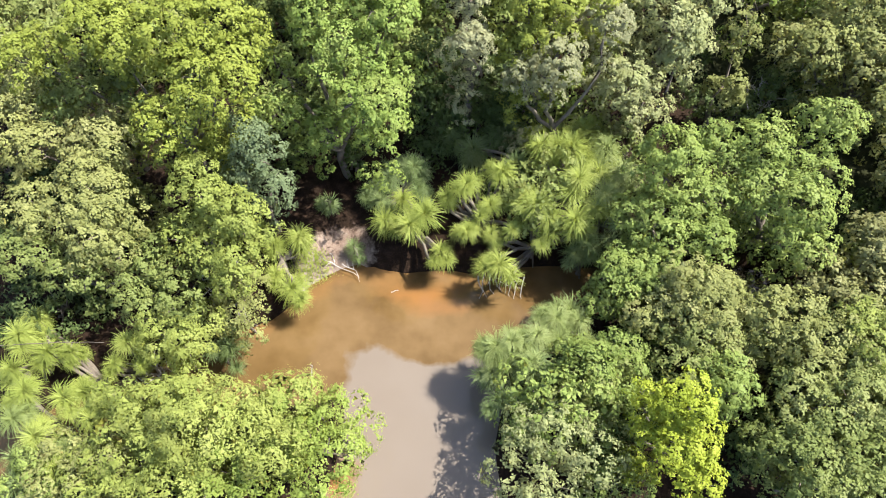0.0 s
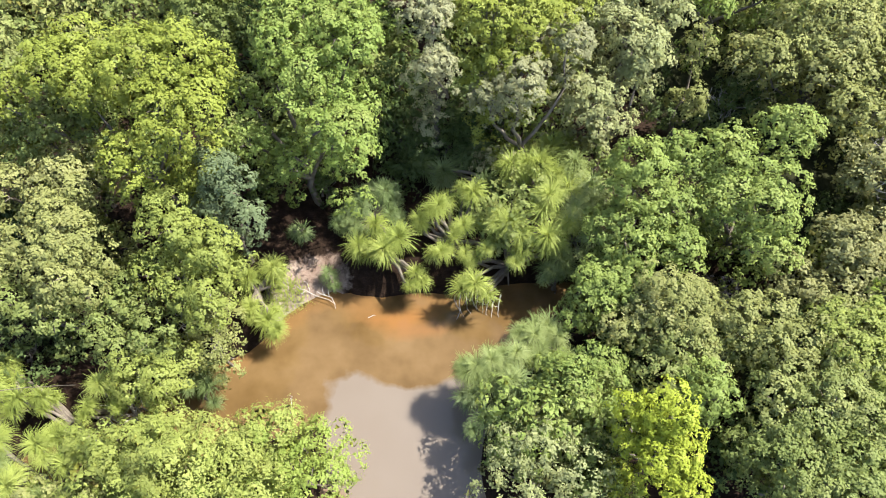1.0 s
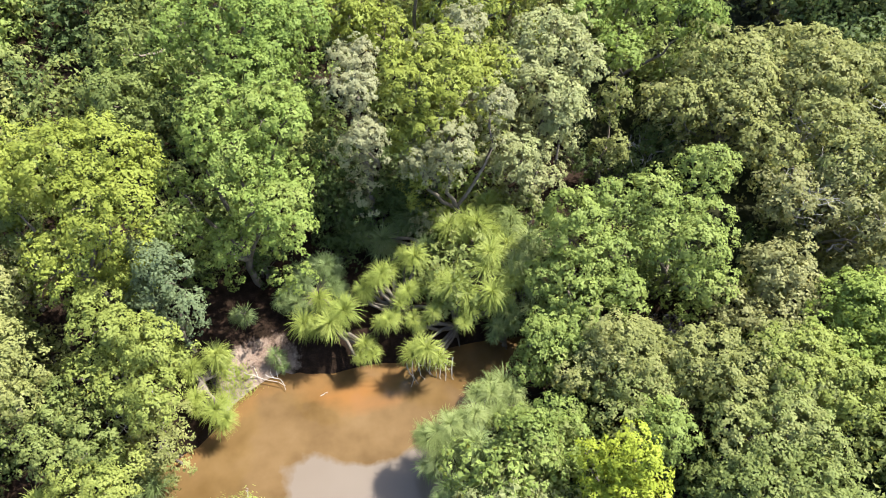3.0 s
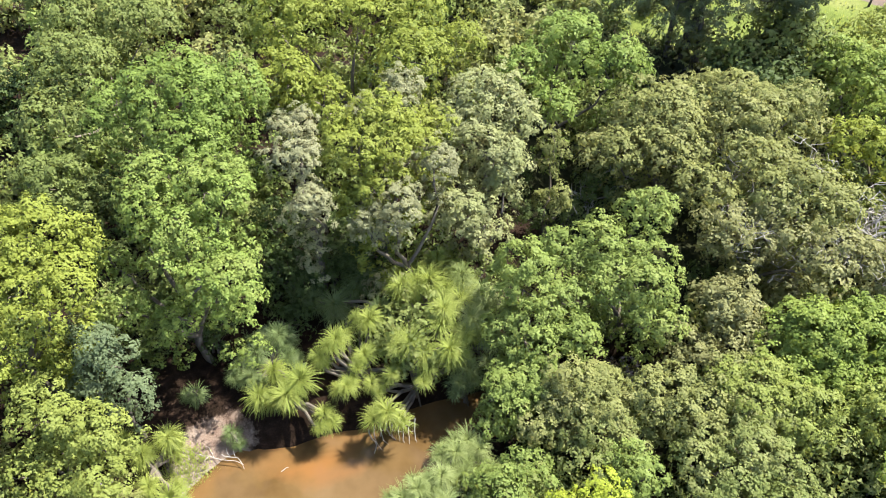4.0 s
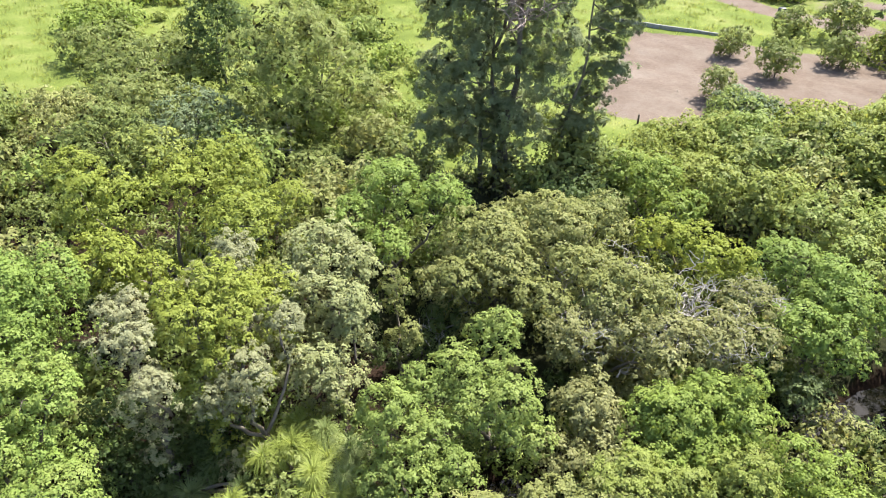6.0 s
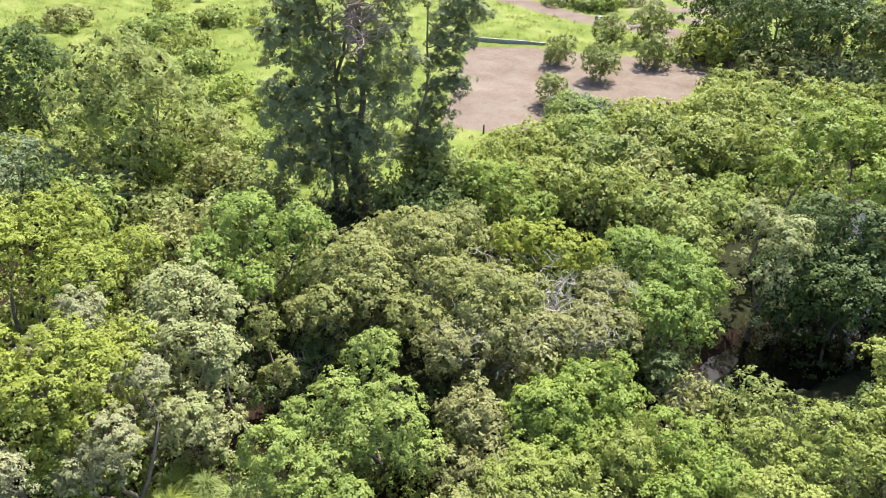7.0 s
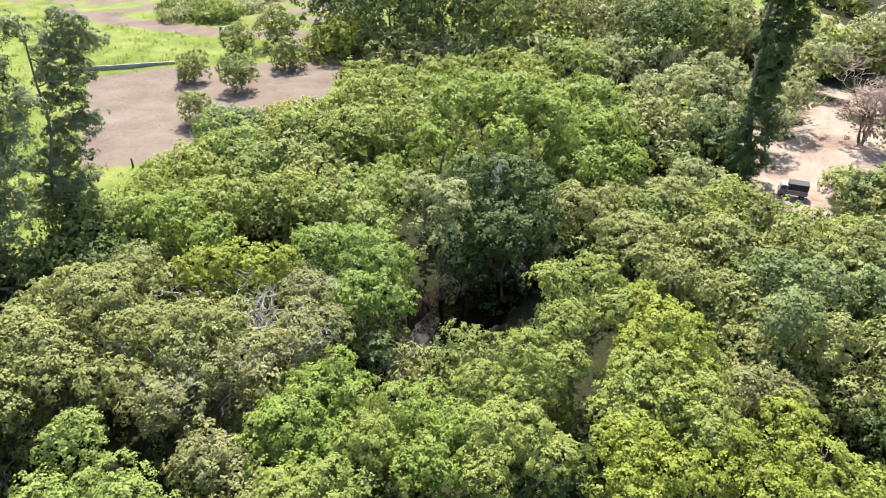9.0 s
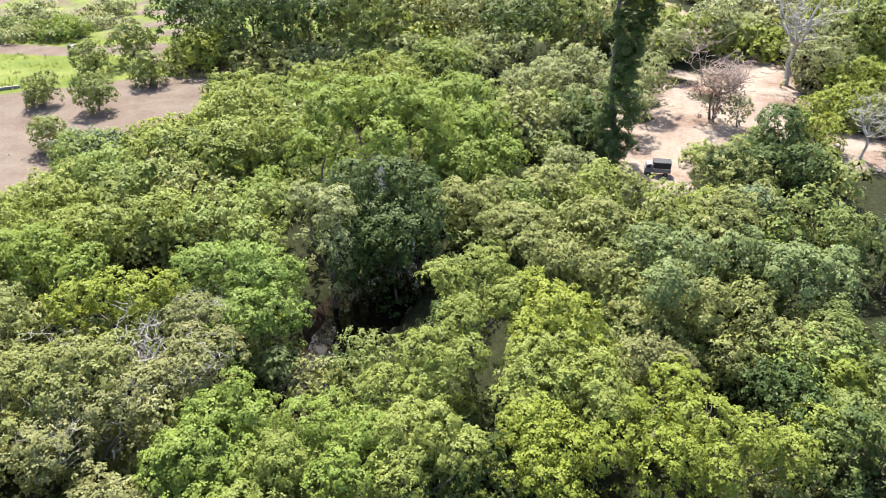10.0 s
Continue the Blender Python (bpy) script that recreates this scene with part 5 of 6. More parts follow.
broadleaf(-8.88, 7.67, 3.50, 3.48, 2.50, "lime", "creeper of small lime-green leaves draped over bushes by the stream", leaf=0.10, group="creepers", name="vine_mound", category="vine", loose=0.1, spiky=0.08, dense=1.3)
broadleaf(-5.08, 8.49, 2.60, 2.25, 1.60, "bright", "creeper of small bright green leaves draped over bushes by the stream", leaf=0.10, group="creepers", name="vine_mound", category="vine", loose=0.1, spiky=0.08, dense=1.3)
broadleaf(-11.92, 7.81, 3.00, 2.88, 2.00, "lime", "low lime-green shrub with loose leafy shoots by the stream", leaf=0.11, group="shrubs", name="shrub", category="shrub", stems=3)
broadleaf(6.64, 10.86, 3.20, 1.53, 2.20, "fresh", "leafy fresh green tree with a lumpy crown by the stream", leaf=0.11, group="woodland trees")
broadleaf(4.09, 7.52, 2.80, 2.08, 1.80, "pale", "low pale green shrub with loose leafy shoots by the stream", leaf=0.10, group="shrubs", name="shrub", category="shrub", stems=3)
broadleaf(8.07, 11.92, 2.20, 1.61, 1.20, "dark", "low dark green shrub with loose leafy shoots by the stream", leaf=0.11, group="shrubs", name="shrub", category="shrub", stems=3)
broadleaf(6.69, 8.54, 2.00, 1.55, 1.00, "dark", "low dark green shrub with loose leafy shoots by the stream", leaf=0.11, group="shrubs", name="shrub", category="shrub", stems=3)
broadleaf(7.22, 7.40, 2.00, 0.64, 1.00, "lemon", "low bright lemon-green shrub with loose leafy shoots by the stream", leaf=0.11, group="shrubs", name="shrub", category="shrub", stems=3)
broadleaf(5.78, 59.14, 4.80, 4.43, 2.66, "mid", "leafy mid-green tree with a lumpy crown in the wood", leaf=0.22, group="woodland trees")
broadleaf(13.46, 62.79, 3.50, 5.07, 2.50, "blue", "leafy bluish-green tree with a lumpy crown in the wood", leaf=0.25, group="woodland trees")
broadleaf(8.52, 73.99, 3.00, 4.76, 2.00, "mid", "low mid-green shrub with loose leafy shoots in the wood", leaf=0.28, group="shrubs", name="shrub", category="shrub", skirt=0.8, dense=1.2, stems=3)
broadleaf(15.09, 85.25, 3.00, 7.79, 2.00, "mid", "low mid-green shrub with loose leafy shoots beside the field", leaf=0.32, group="shrubs", name="shrub", category="shrub", skirt=0.8, dense=1.2, stems=3)
broadleaf(11.42, 95.81, 3.00, 5.16, 2.00, "mid", "low mid-green shrub with loose leafy shoots beside the field", leaf=0.35, group="shrubs", name="shrub", category="shrub", skirt=0.8, dense=1.2, stems=3)
broadleaf(21.70, 79.87, 6.60, 3.40, 5.60, "dark", "dense dark green shady tree beside the field", leaf=0.30, group="woodland trees", skirt=1.0, dense=1.5)
broadleaf(24.25, 61.83, 7.20, 6.33, 6.20, "mid", "feathery mid-green tree with fine foliage beside the field", leaf=0.25, group="woodland trees", dense=2.2, width=0.2)
broadleaf(21.23, 53.67, 1.80, 2.48, 0.80, "mid", "low mid-green shrub with loose leafy shoots in the wood", leaf=0.22, group="shrubs", name="shrub", category="shrub", stems=3)
broadleaf(21.11, 70.75, 2.00, 2.58, 1.00, "mid", "low mid-green shrub with loose leafy shoots beside the field", leaf=0.28, group="shrubs", name="shrub", category="shrub", skirt=0.8, dense=1.2, stems=3)
broadleaf(63.68, 39.22, 2.20, 4.11, 1.20, "blue", "low bluish-green shrub with loose leafy shoots in the wood", leaf=0.29, group="shrubs", name="shrub", category="shrub", skirt=0.8, dense=1.2, stems=3)
broadleaf(54.12, 37.01, 2.00, 2.45, 1.00, "mid", "low mid-green shrub with loose leafy shoots beside the field", leaf=0.26, group="shrubs", name="shrub", category="shrub", stems=3)
broadleaf(49.21, -16.14, 3.40, 4.00, 2.40, "lime", "leafy lime-green tree with a lumpy crown in the wood", leaf=0.20, group="woodland trees")
broadleaf(50.28, -9.35, 3.60, 3.21, 2.57, "lime", "leafy lime-green tree with a lumpy crown in the wood", leaf=0.26, group="woodland trees")
broadleaf(50.34, -22.41, 3.60, 2.62, 1.60, "pale", "pale green tree with light tipped foliage in the wood", leaf=0.22, group="woodland trees")
broadleaf(56.25, -22.36, 3.80, 3.68, 2.64, "olive", "leafy olive-green tree with a lumpy crown in the wood", leaf=0.23, group="woodland trees")
broadleaf(26.42, -21.26, 1.60, 1.33, 0.70, "dry", "low dry red-brown shrub with loose leafy shoots in the wood", leaf=0.18, group="shrubs", name="shrub", category="shrub", stems=3)
broadleaf(62.70, 39.20, 2.40, 4.07, 1.40, "fresh", "low fresh green shrub with loose leafy shoots in the wood", leaf=0.28, group="shrubs", name="shrub", category="shrub", skirt=0.8, dense=1.2, stems=3)
broadleaf(55.79, 26.62, 2.80, 4.06, 1.80, "fresh", "low fresh green shrub with loose leafy shoots in the wood", leaf=0.24, group="shrubs", name="shrub", category="shrub", stems=3)
broadleaf(65.42, 32.69, 2.60, 3.69, 1.60, "yellow", "low yellow-green shrub with loose leafy shoots in the wood", leaf=0.28, group="shrubs", name="shrub", category="shrub", skirt=0.8, dense=1.2, stems=3)
broadleaf(50.13, 30.32, 2.80, 4.44, 1.80, "lime", "low lime-green shrub with loose leafy shoots in the wood", leaf=0.22, group="shrubs", name="shrub", category="shrub", stems=3)
broadleaf(45.08, 33.09, 2.40, 4.28, 1.40, "lime", "low lime-green shrub with loose leafy shoots in the wood", leaf=0.22, group="shrubs", name="shrub", category="shrub", stems=3)
broadleaf(67.42, 28.58, 2.80, 4.69, 1.80, "lime", "low lime-green shrub with loose leafy shoots in the wood", leaf=0.28, group="shrubs", name="shrub", category="shrub", skirt=0.8, dense=1.2, stems=3)
broadleaf(60.16, 21.55, 3.20, 4.16, 2.20, "fresh", "low fresh green shrub with loose leafy shoots in the wood", leaf=0.25, group="shrubs", name="shrub", category="shrub", stems=3)
broadleaf(96.65, 38.67, 3.40, 6.46, 2.40, "yellow", "low yellow-green shrub with loose leafy shoots in the far wood", leaf=0.38, group="shrubs", name="shrub", category="shrub", skirt=0.8, dense=1.2, stems=3)
broadleaf(91.38, 28.30, 3.40, 5.97, 2.40, "olive", "low olive-green shrub with loose leafy shoots in the far wood", leaf=0.35, group="shrubs", name="shrub", category="shrub", skirt=0.8, dense=1.2, stems=3)
broadleaf(92.95, 22.51, 3.00, 5.12, 2.00, "pale", "low pale green shrub with loose leafy shoots in the far wood", leaf=0.35, group="shrubs", name="shrub", category="shrub", skirt=0.8, dense=1.2, stems=3)
broadleaf(95.17, 16.62, 3.20, 5.16, 2.20, "fresh", "low fresh green shrub with loose leafy shoots in the far wood", leaf=0.35, group="shrubs", name="shrub", category="shrub", skirt=0.8, dense=1.2, stems=3)
broadleaf(78.07, 28.13, 3.20, 4.49, 2.20, "lime", "low lime-green shrub with loose leafy shoots in the wood", leaf=0.31, group="shrubs", name="shrub", category="shrub", skirt=0.8, dense=1.2, stems=3)
broadleaf(76.88, 21.76, 3.00, 3.62, 2.00, "fresh", "low fresh green shrub with loose leafy shoots in the wood", leaf=0.30, group="shrubs", name="shrub", category="shrub", skirt=0.8, dense=1.2, stems=3)
broadleaf(82.88, -6.81, 3.40, 4.50, 2.40, "pale", "low pale green shrub with loose leafy shoots in the far wood", leaf=0.31, group="shrubs", name="shrub", category="shrub", skirt=0.8, dense=1.2, stems=3)
broadleaf(94.32, -2.14, 3.60, 5.89, 2.60, "pale", "low pale green shrub with loose leafy shoots in the far wood", leaf=0.35, group="shrubs", name="shrub", category="shrub", skirt=0.8, dense=1.2, stems=3)
broadleaf(69.63, -6.58, 3.40, 3.85, 2.40, "pale", "low pale green shrub with loose leafy shoots in the wood", leaf=0.26, group="shrubs", name="shrub", category="shrub", stems=3)
broadleaf(92.10, 5.44, 3.40, 5.77, 2.40, "fresh", "low fresh green shrub with loose leafy shoots in the far wood", leaf=0.34, group="shrubs", name="shrub", category="shrub", skirt=0.8, dense=1.2, stems=3)
broadleaf(100.48, 10.83, 3.40, 6.28, 2.40, "olive", "low olive-green shrub with loose leafy shoots in the far wood", leaf=0.37, group="shrubs", name="shrub", category="shrub", skirt=0.8, dense=1.2, stems=3)
broadleaf(58.40, -8.43, 2.80, 3.35, 1.80, "pale", "low pale green shrub with loose leafy shoots in the wood", leaf=0.23, group="shrubs", name="shrub", category="shrub", stems=3)
broadleaf(49.88, -5.24, 3.20, 2.93, 2.20, "fresh", "low fresh green shrub with loose leafy shoots in the wood", leaf=0.26, group="shrubs", name="shrub", category="shrub", stems=3)
broadleaf(104.11, 42.29, 7.20, 5.91, 4.88, "dark", "dense dark green shady tree in the far wood", leaf=0.41, group="woodland trees", skirt=1.0, dense=1.5)
broadleaf(97.07, 32.32, 8.40, 6.28, 3.91, "dark", "dense dark green shady tree in the far wood", leaf=0.37, group="woodland trees", skirt=1.0, dense=1.5)
broadleaf(97.27, 24.45, 8.40, 5.28, 3.89, "dark", "dense dark green shady tree in the far wood", leaf=0.36, group="woodland trees", skirt=1.0, dense=1.5)
broadleaf(99.19, 16.89, 8.40, 5.30, 3.90, "mid", "leafy mid-green tree with a lumpy crown in the far wood", leaf=0.36, group="woodland trees", skirt=1.0, dense=1.5)
broadleaf(103.08, 9.32, 7.20, 5.46, 3.53, "olive", "leafy olive-green tree with a lumpy crown in the far wood", leaf=0.38, group="woodland trees", skirt=0.8, dense=1.2)
broadleaf(105.10, 1.15, 7.20, 5.54, 3.58, "pale", "pale green tree with light tipped foliage in the far wood", leaf=0.38, group="woodland trees", skirt=0.8, dense=1.2)
broadleaf(98.31, -5.96, 7.20, 5.21, 3.82, "dark", "dense dark green shady tree in the far wood", leaf=0.36, group="woodland trees", skirt=0.8, dense=1.2)
broadleaf(98.47, -12.18, 7.20, 4.37, 4.37, "mid", "leafy mid-green tree with a lumpy crown in the far wood", leaf=0.36, group="woodland trees", skirt=0.8, dense=1.2)
broadleaf(105.56, -53.04, 5.00, 4.66, 4.00, "pale", "small pale green tree with open branches beside the road", leaf=0.41, group="roadside trees", skirt=0.0, dense=0.9)
broadleaf(98.28, -53.32, 6.00, 3.93, 5.00, "mid", "leafy mid-green tree with a lumpy crown in the far wood", leaf=0.41, group="woodland trees", skirt=0.8, dense=1.2)
broadleaf(85.52, -47.95, 3.00, 3.06, 2.00, "yellow", "small yellow-green tree with open branches beside the road", leaf=0.36, group="roadside trees", skirt=0.0, dense=0.9)
broadleaf(112.19, 70.02, 1.70, 3.19, 0.70, "pale", "low pale green shrub with loose leafy shoots in the far wood", leaf=0.41, group="shrubs", name="shrub", category="shrub", skirt=0.8, dense=1.2, stems=3)
broadleaf(111.28, 76.21, 1.70, 2.93, 0.70, "pale", "low pale green shrub with loose leafy shoots in the far wood", leaf=0.41, group="shrubs", name="shrub", category="shrub", skirt=0.8, dense=1.2, stems=3)
broadleaf(119.27, 66.84, 1.70, 2.97, 0.70, "pale", "low pale green shrub with loose leafy shoots in the far wood", leaf=0.41, group="shrubs", name="shrub", category="shrub", skirt=0.8, dense=1.2, stems=3)
broadleaf(80.29, 54.21, 3.07, 1.94, 1.94, "mid", "young round deep green fruit tree on bare soil", leaf=0.29, group="orchard trees on the bare plot", name="orchard_tree", category="fruit tree", lobes=26, loose=0.1, dense=1.8, skirt=0.6, spiky=0.1, ragged=0.05)
broadleaf(66.09, 45.31, 2.92, 1.77, 1.77, "mid", "young round deep green fruit tree on bare soil", leaf=0.24, group="orchard trees on the bare plot", name="orchard_tree", category="fruit tree", lobes=26, loose=0.1, dense=1.8, skirt=0.6, spiky=0.1, ragged=0.05)
broadleaf(77.89, 46.02, 3.36, 2.25, 2.25, "mid", "young round deep green fruit tree on bare soil", leaf=0.27, group="orchard trees on the bare plot", name="orchard_tree", category="fruit tree", lobes=26, loose=0.1, dense=1.8, skirt=0.6, spiky=0.1, ragged=0.05)
broadleaf(92.28, 53.84, 3.34, 2.23, 2.23, "mid", "young round deep green fruit tree on bare soil", leaf=0.32, group="orchard trees on the bare plot", name="orchard_tree", category="fruit tree", lobes=26, loose=0.1, dense=1.8, skirt=0.6, spiky=0.1, ragged=0.05)
broadleaf(88.12, 44.04, 3.18, 2.06, 2.06, "mid", "young round deep green fruit tree on bare soil", leaf=0.29, group="orchard trees on the bare plot", name="orchard_tree", category="fruit tree", lobes=26, loose=0.1, dense=1.8, skirt=0.6, spiky=0.1, ragged=0.05)
broadleaf(98.76, 50.46, 3.91, 2.86, 2.86, "mid", "young round deep green fruit tree on bare soil", leaf=0.33, group="orchard trees on the bare plot", name="orchard_tree", category="fruit tree", lobes=26, loose=0.1, dense=1.8, skirt=0.6, spiky=0.1, ragged=0.05)
broadleaf(43.82, 86.68, 2.30, 3.29, 1.30, "fresh", "low fresh green shrub with loose leafy shoots beside the field", leaf=0.35, group="shrubs", name="shrub", category="shrub", skirt=0.8, dense=1.2, stems=3)
broadleaf(41.00, 75.02, 2.30, 2.39, 1.30, "bright", "low bright green shrub with loose leafy shoots beside the field", leaf=0.32, group="shrubs", name="shrub", category="shrub", skirt=0.8, dense=1.2, stems=3)
broadleaf(32.62, 63.66, 2.30, 2.04, 1.30, "olive", "low olive-green shrub with loose leafy shoots beside the field", leaf=0.27, group="shrubs", name="shrub", category="shrub", skirt=0.8, dense=1.2, stems=3)
broadleaf(49.02, 106.47, 2.30, 5.17, 1.30, "fresh", "low fresh green shrub with loose leafy shoots beside the field", leaf=0.41, group="shrubs", name="shrub", category="shrub", skirt=0.8, dense=1.2, stems=3)
broadleaf(24.82, 123.30, 2.30, 4.20, 1.30, "bright", "low bright green shrub with loose leafy shoots beside the field", leaf=0.41, group="shrubs", name="shrub", category="shrub", skirt=0.8, dense=1.2, stems=3)
broadleaf(40.90, 122.70, 2.30, 4.32, 1.30, "olive", "low olive-green shrub with loose leafy shoots beside the field", leaf=0.41, group="shrubs", name="shrub", category="shrub", skirt=0.8, dense=1.2, stems=3)
broadleaf(58.67, 106.13, 2.30, 3.31, 1.30, "fresh", "low fresh green shrub with loose leafy shoots in the wood", leaf=0.41, group="shrubs", name="shrub", category="shrub", skirt=0.8, dense=1.2, stems=3)
broadleaf(13.81, 112.20, 2.30, 6.19, 1.30, "bright", "low bright green shrub with loose leafy shoots beside the field", leaf=0.41, group="shrubs", name="shrub", category="shrub", skirt=0.8, dense=1.2, stems=3)
broadleaf(26.90, 54.58, 2.30, 2.87, 1.30, "olive", "low olive-green shrub with loose leafy shoots in the wood", leaf=0.23, group="shrubs", name="shrub", category="shrub", stems=3)
broadleaf(32.19, 57.19, 2.30, 1.90, 1.30, "fresh", "low fresh green shrub with loose leafy shoots beside the field", leaf=0.25, group="shrubs", name="shrub", category="shrub", stems=3)
broadleaf(112.33, 69.04, 2.30, 4.16, 1.30, "bright", "low bright green shrub with loose leafy shoots in the far wood", leaf=0.41, group="shrubs", name="shrub", category="shrub", skirt=0.8, dense=1.2, stems=3)
broadleaf(98.88, 41.32, 2.30, 3.23, 1.30, "olive", "low olive-green shrub with loose leafy shoots in the far wood", leaf=0.39, group="shrubs", name="shrub", category="shrub", skirt=0.8, dense=1.2, stems=3)
broadleaf(2.92, 70.10, 4.00, 3.85, 3.00, "olive", "low olive-green shrub with loose leafy shoots in the wood", leaf=0.26, group="shrubs", name="shrub", category="shrub", stems=3)
broadleaf(-5.32, 71.05, 5.00, 5.83, 3.58, "mid", "low mid-green shrub with loose leafy shoots in the wood", leaf=0.26, group="shrubs", name="shrub", category="shrub", skirt=0.8, dense=1.2, stems=3)
broadleaf(10.20, 68.40, 4.00, 4.44, 2.95, "mid", "low mid-green shrub with loose leafy shoots in the wood", leaf=0.26, group="shrubs", name="shrub", category="shrub", stems=3)
broadleaf(-9.47, 62.43, 5.00, 4.66, 3.98, "mid", "low mid-green shrub with loose leafy shoots in the wood", leaf=0.24, group="shrubs", name="shrub", category="shrub", stems=3)
# Pale and silver tones of these roadside trees stand in for haze.
broadleaf(79.90, -19.64, 4.50, 2.22, 3.50, "pale", "small pale green tree with open branches beside the road", leaf=0.30, group="roadside trees", skirt=0.0, dense=0.9)
broadleaf(73.52, -16.62, 4.00, 1.78, 3.00, "pale", "small pale green tree with open branches beside the road", leaf=0.28, group="roadside trees", skirt=0.0, dense=0.9)
broadleaf(76.04, -29.18, 2.60, 1.48, 1.48, "silver", "small silvery grey-green tree with open branches beside the road", leaf=0.30, group="roadside trees", skirt=0.0, dense=0.9)
broadleaf(106.74, -33.59, 5.00, 3.54, 2.92, "pale", "small pale green tree with open branches beside the road", leaf=0.41, group="roadside trees", skirt=0.0, dense=0.9)
broadleaf(88.06, -42.71, 5.00, 3.04, 3.04, "pale", "small pale green tree with open branches beside the road", leaf=0.35, group="roadside trees", skirt=0.0, dense=0.9)
broadleaf(77.21, -41.31, 3.00, 3.15, 2.00, "yellow", "small yellow-green tree with open branches beside the road", leaf=0.32, group="roadside trees", skirt=0.0, dense=0.9)
broadleaf(105.96, -39.71, 4.00, 2.99, 1.93, "pale", "small pale green tree with open branches beside the road", leaf=0.41, group="roadside trees", skirt=0.0, dense=0.9)
broadleaf(94.51, -24.79, 4.50, 2.25, 3.50, "pale", "small pale green tree with open branches beside the road", leaf=0.35, group="roadside trees", skirt=0.0, dense=0.9)
broadleaf(66.24, -22.44, 1.60, 1.94, 0.70, "fresh", "low fresh green shrub with loose leafy shoots in the wood", leaf=0.26, group="shrubs", name="shrub", category="shrub", skirt=0.8, dense=1.2, stems=3)
broadleaf(43.67, 4.32, 5.40, 2.16, 3.67, "dark", "dense dark green shady tree in the wood", leaf=0.22, group="woodland trees", skirt=1.0, dense=1.5)
broadleaf(1.81, 38.15, 4.80, 1.57, 2.63, "dark", "dense dark green shady tree in the wood", leaf=0.19, group="woodland trees")
broadleaf(-1.98, 29.86, 3.40, 1.03, 1.75, "mid", "leafy mid-green tree with a lumpy crown in the wood", leaf=0.16, group="woodland trees")
broadleaf(-21.24, 27.89, 7.20, 2.51, 2.51, "mid", "leafy mid-green tree with a lumpy crown in the wood", leaf=0.17, group="woodland trees")
# Dark plants added over the bright hollow floor to deepen its shade.
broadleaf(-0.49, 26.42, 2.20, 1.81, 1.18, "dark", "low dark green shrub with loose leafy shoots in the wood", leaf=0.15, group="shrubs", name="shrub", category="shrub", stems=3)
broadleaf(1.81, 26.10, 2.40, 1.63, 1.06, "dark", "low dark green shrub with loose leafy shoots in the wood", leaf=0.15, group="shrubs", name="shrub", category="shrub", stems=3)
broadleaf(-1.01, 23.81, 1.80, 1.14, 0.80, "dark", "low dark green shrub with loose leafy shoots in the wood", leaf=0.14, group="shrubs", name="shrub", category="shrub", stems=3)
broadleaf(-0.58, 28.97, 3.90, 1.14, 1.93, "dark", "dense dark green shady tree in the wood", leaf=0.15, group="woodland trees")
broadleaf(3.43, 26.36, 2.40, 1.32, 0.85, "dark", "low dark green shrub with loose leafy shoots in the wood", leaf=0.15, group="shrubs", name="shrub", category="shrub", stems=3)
broadleaf(59.02, 18.05, 2.60, 2.61, 1.60, "bright", "low bright green shrub with loose leafy shoots in the wood", leaf=0.24, group="shrubs", name="shrub", category="shrub", stems=3)
broadleaf(55.49, 15.37, 2.60, 2.19, 1.60, "mid", "low mid-green shrub with loose leafy shoots in the wood", leaf=0.22, group="shrubs", name="shrub", category="shrub", stems=3)
broadleaf(56.02, 2.38, 2.60, 2.41, 1.60, "mid", "low mid-green shrub with loose leafy shoots in the wood", leaf=0.22, group="shrubs", name="shrub", category="shrub", stems=3)
broadleaf(56.12, -0.15, 2.60, 2.41, 1.60, "bright", "low bright green shrub with loose leafy shoots in the wood", leaf=0.22, group="shrubs", name="shrub", category="shrub", stems=3)
broadleaf(55.15, -4.15, 2.60, 2.38, 1.60, "olive", "low olive-green shrub with loose leafy shoots in the wood", leaf=0.22, group="shrubs", name="shrub", category="shrub", stems=3)
broadleaf(53.11, 18.59, 2.60, 2.69, 1.60, "bright", "low bright green shrub with loose leafy shoots in the wood", leaf=0.22, group="shrubs", name="shrub", category="shrub", stems=3)
broadleaf(-4.85, 23.68, 2.00, 1.43, 0.98, "dark", "low dark green shrub with loose leafy shoots in the wood", leaf=0.14, group="shrubs", name="shrub", category="shrub", stems=3)
broadleaf(-17.83, 14.83, 2.00, 1.87, 1.00, "dark", "low dark green shrub with loose leafy shoots in the wood", leaf=0.14, group="shrubs", name="shrub", category="shrub", stems=3)
broadleaf(-11.50, 13.93, 2.60, 1.13, 1.13, "mid", "low mid-green shrub with loose leafy shoots by the stream", leaf=0.12, group="shrubs", name="shrub", category="shrub", stems=3)
broadleaf(40.46, -8.52, 3.00, 2.54, 1.91, "olive", "low olive-green shrub with loose leafy shoots in the wood", leaf=0.21, group="shrubs", name="shrub", category="shrub", stems=3)
broadleaf(39.16, -10.24, 3.00, 2.51, 1.87, "mid", "low mid-green shrub with loose leafy shoots in the wood", leaf=0.21, group="shrubs", name="shrub", category="shrub", stems=3)
broadleaf(34.29, -10.44, 3.00, 2.31, 2.00, "olive", "low olive-green shrub with loose leafy shoots in the wood", leaf=0.18, group="shrubs", name="shrub", category="shrub", stems=3)
broadleaf(25.43, -19.22, 3.60, 2.49, 1.85, "mid", "leafy mid-green tree with a lumpy crown in the wood", leaf=0.16, group="woodland trees")
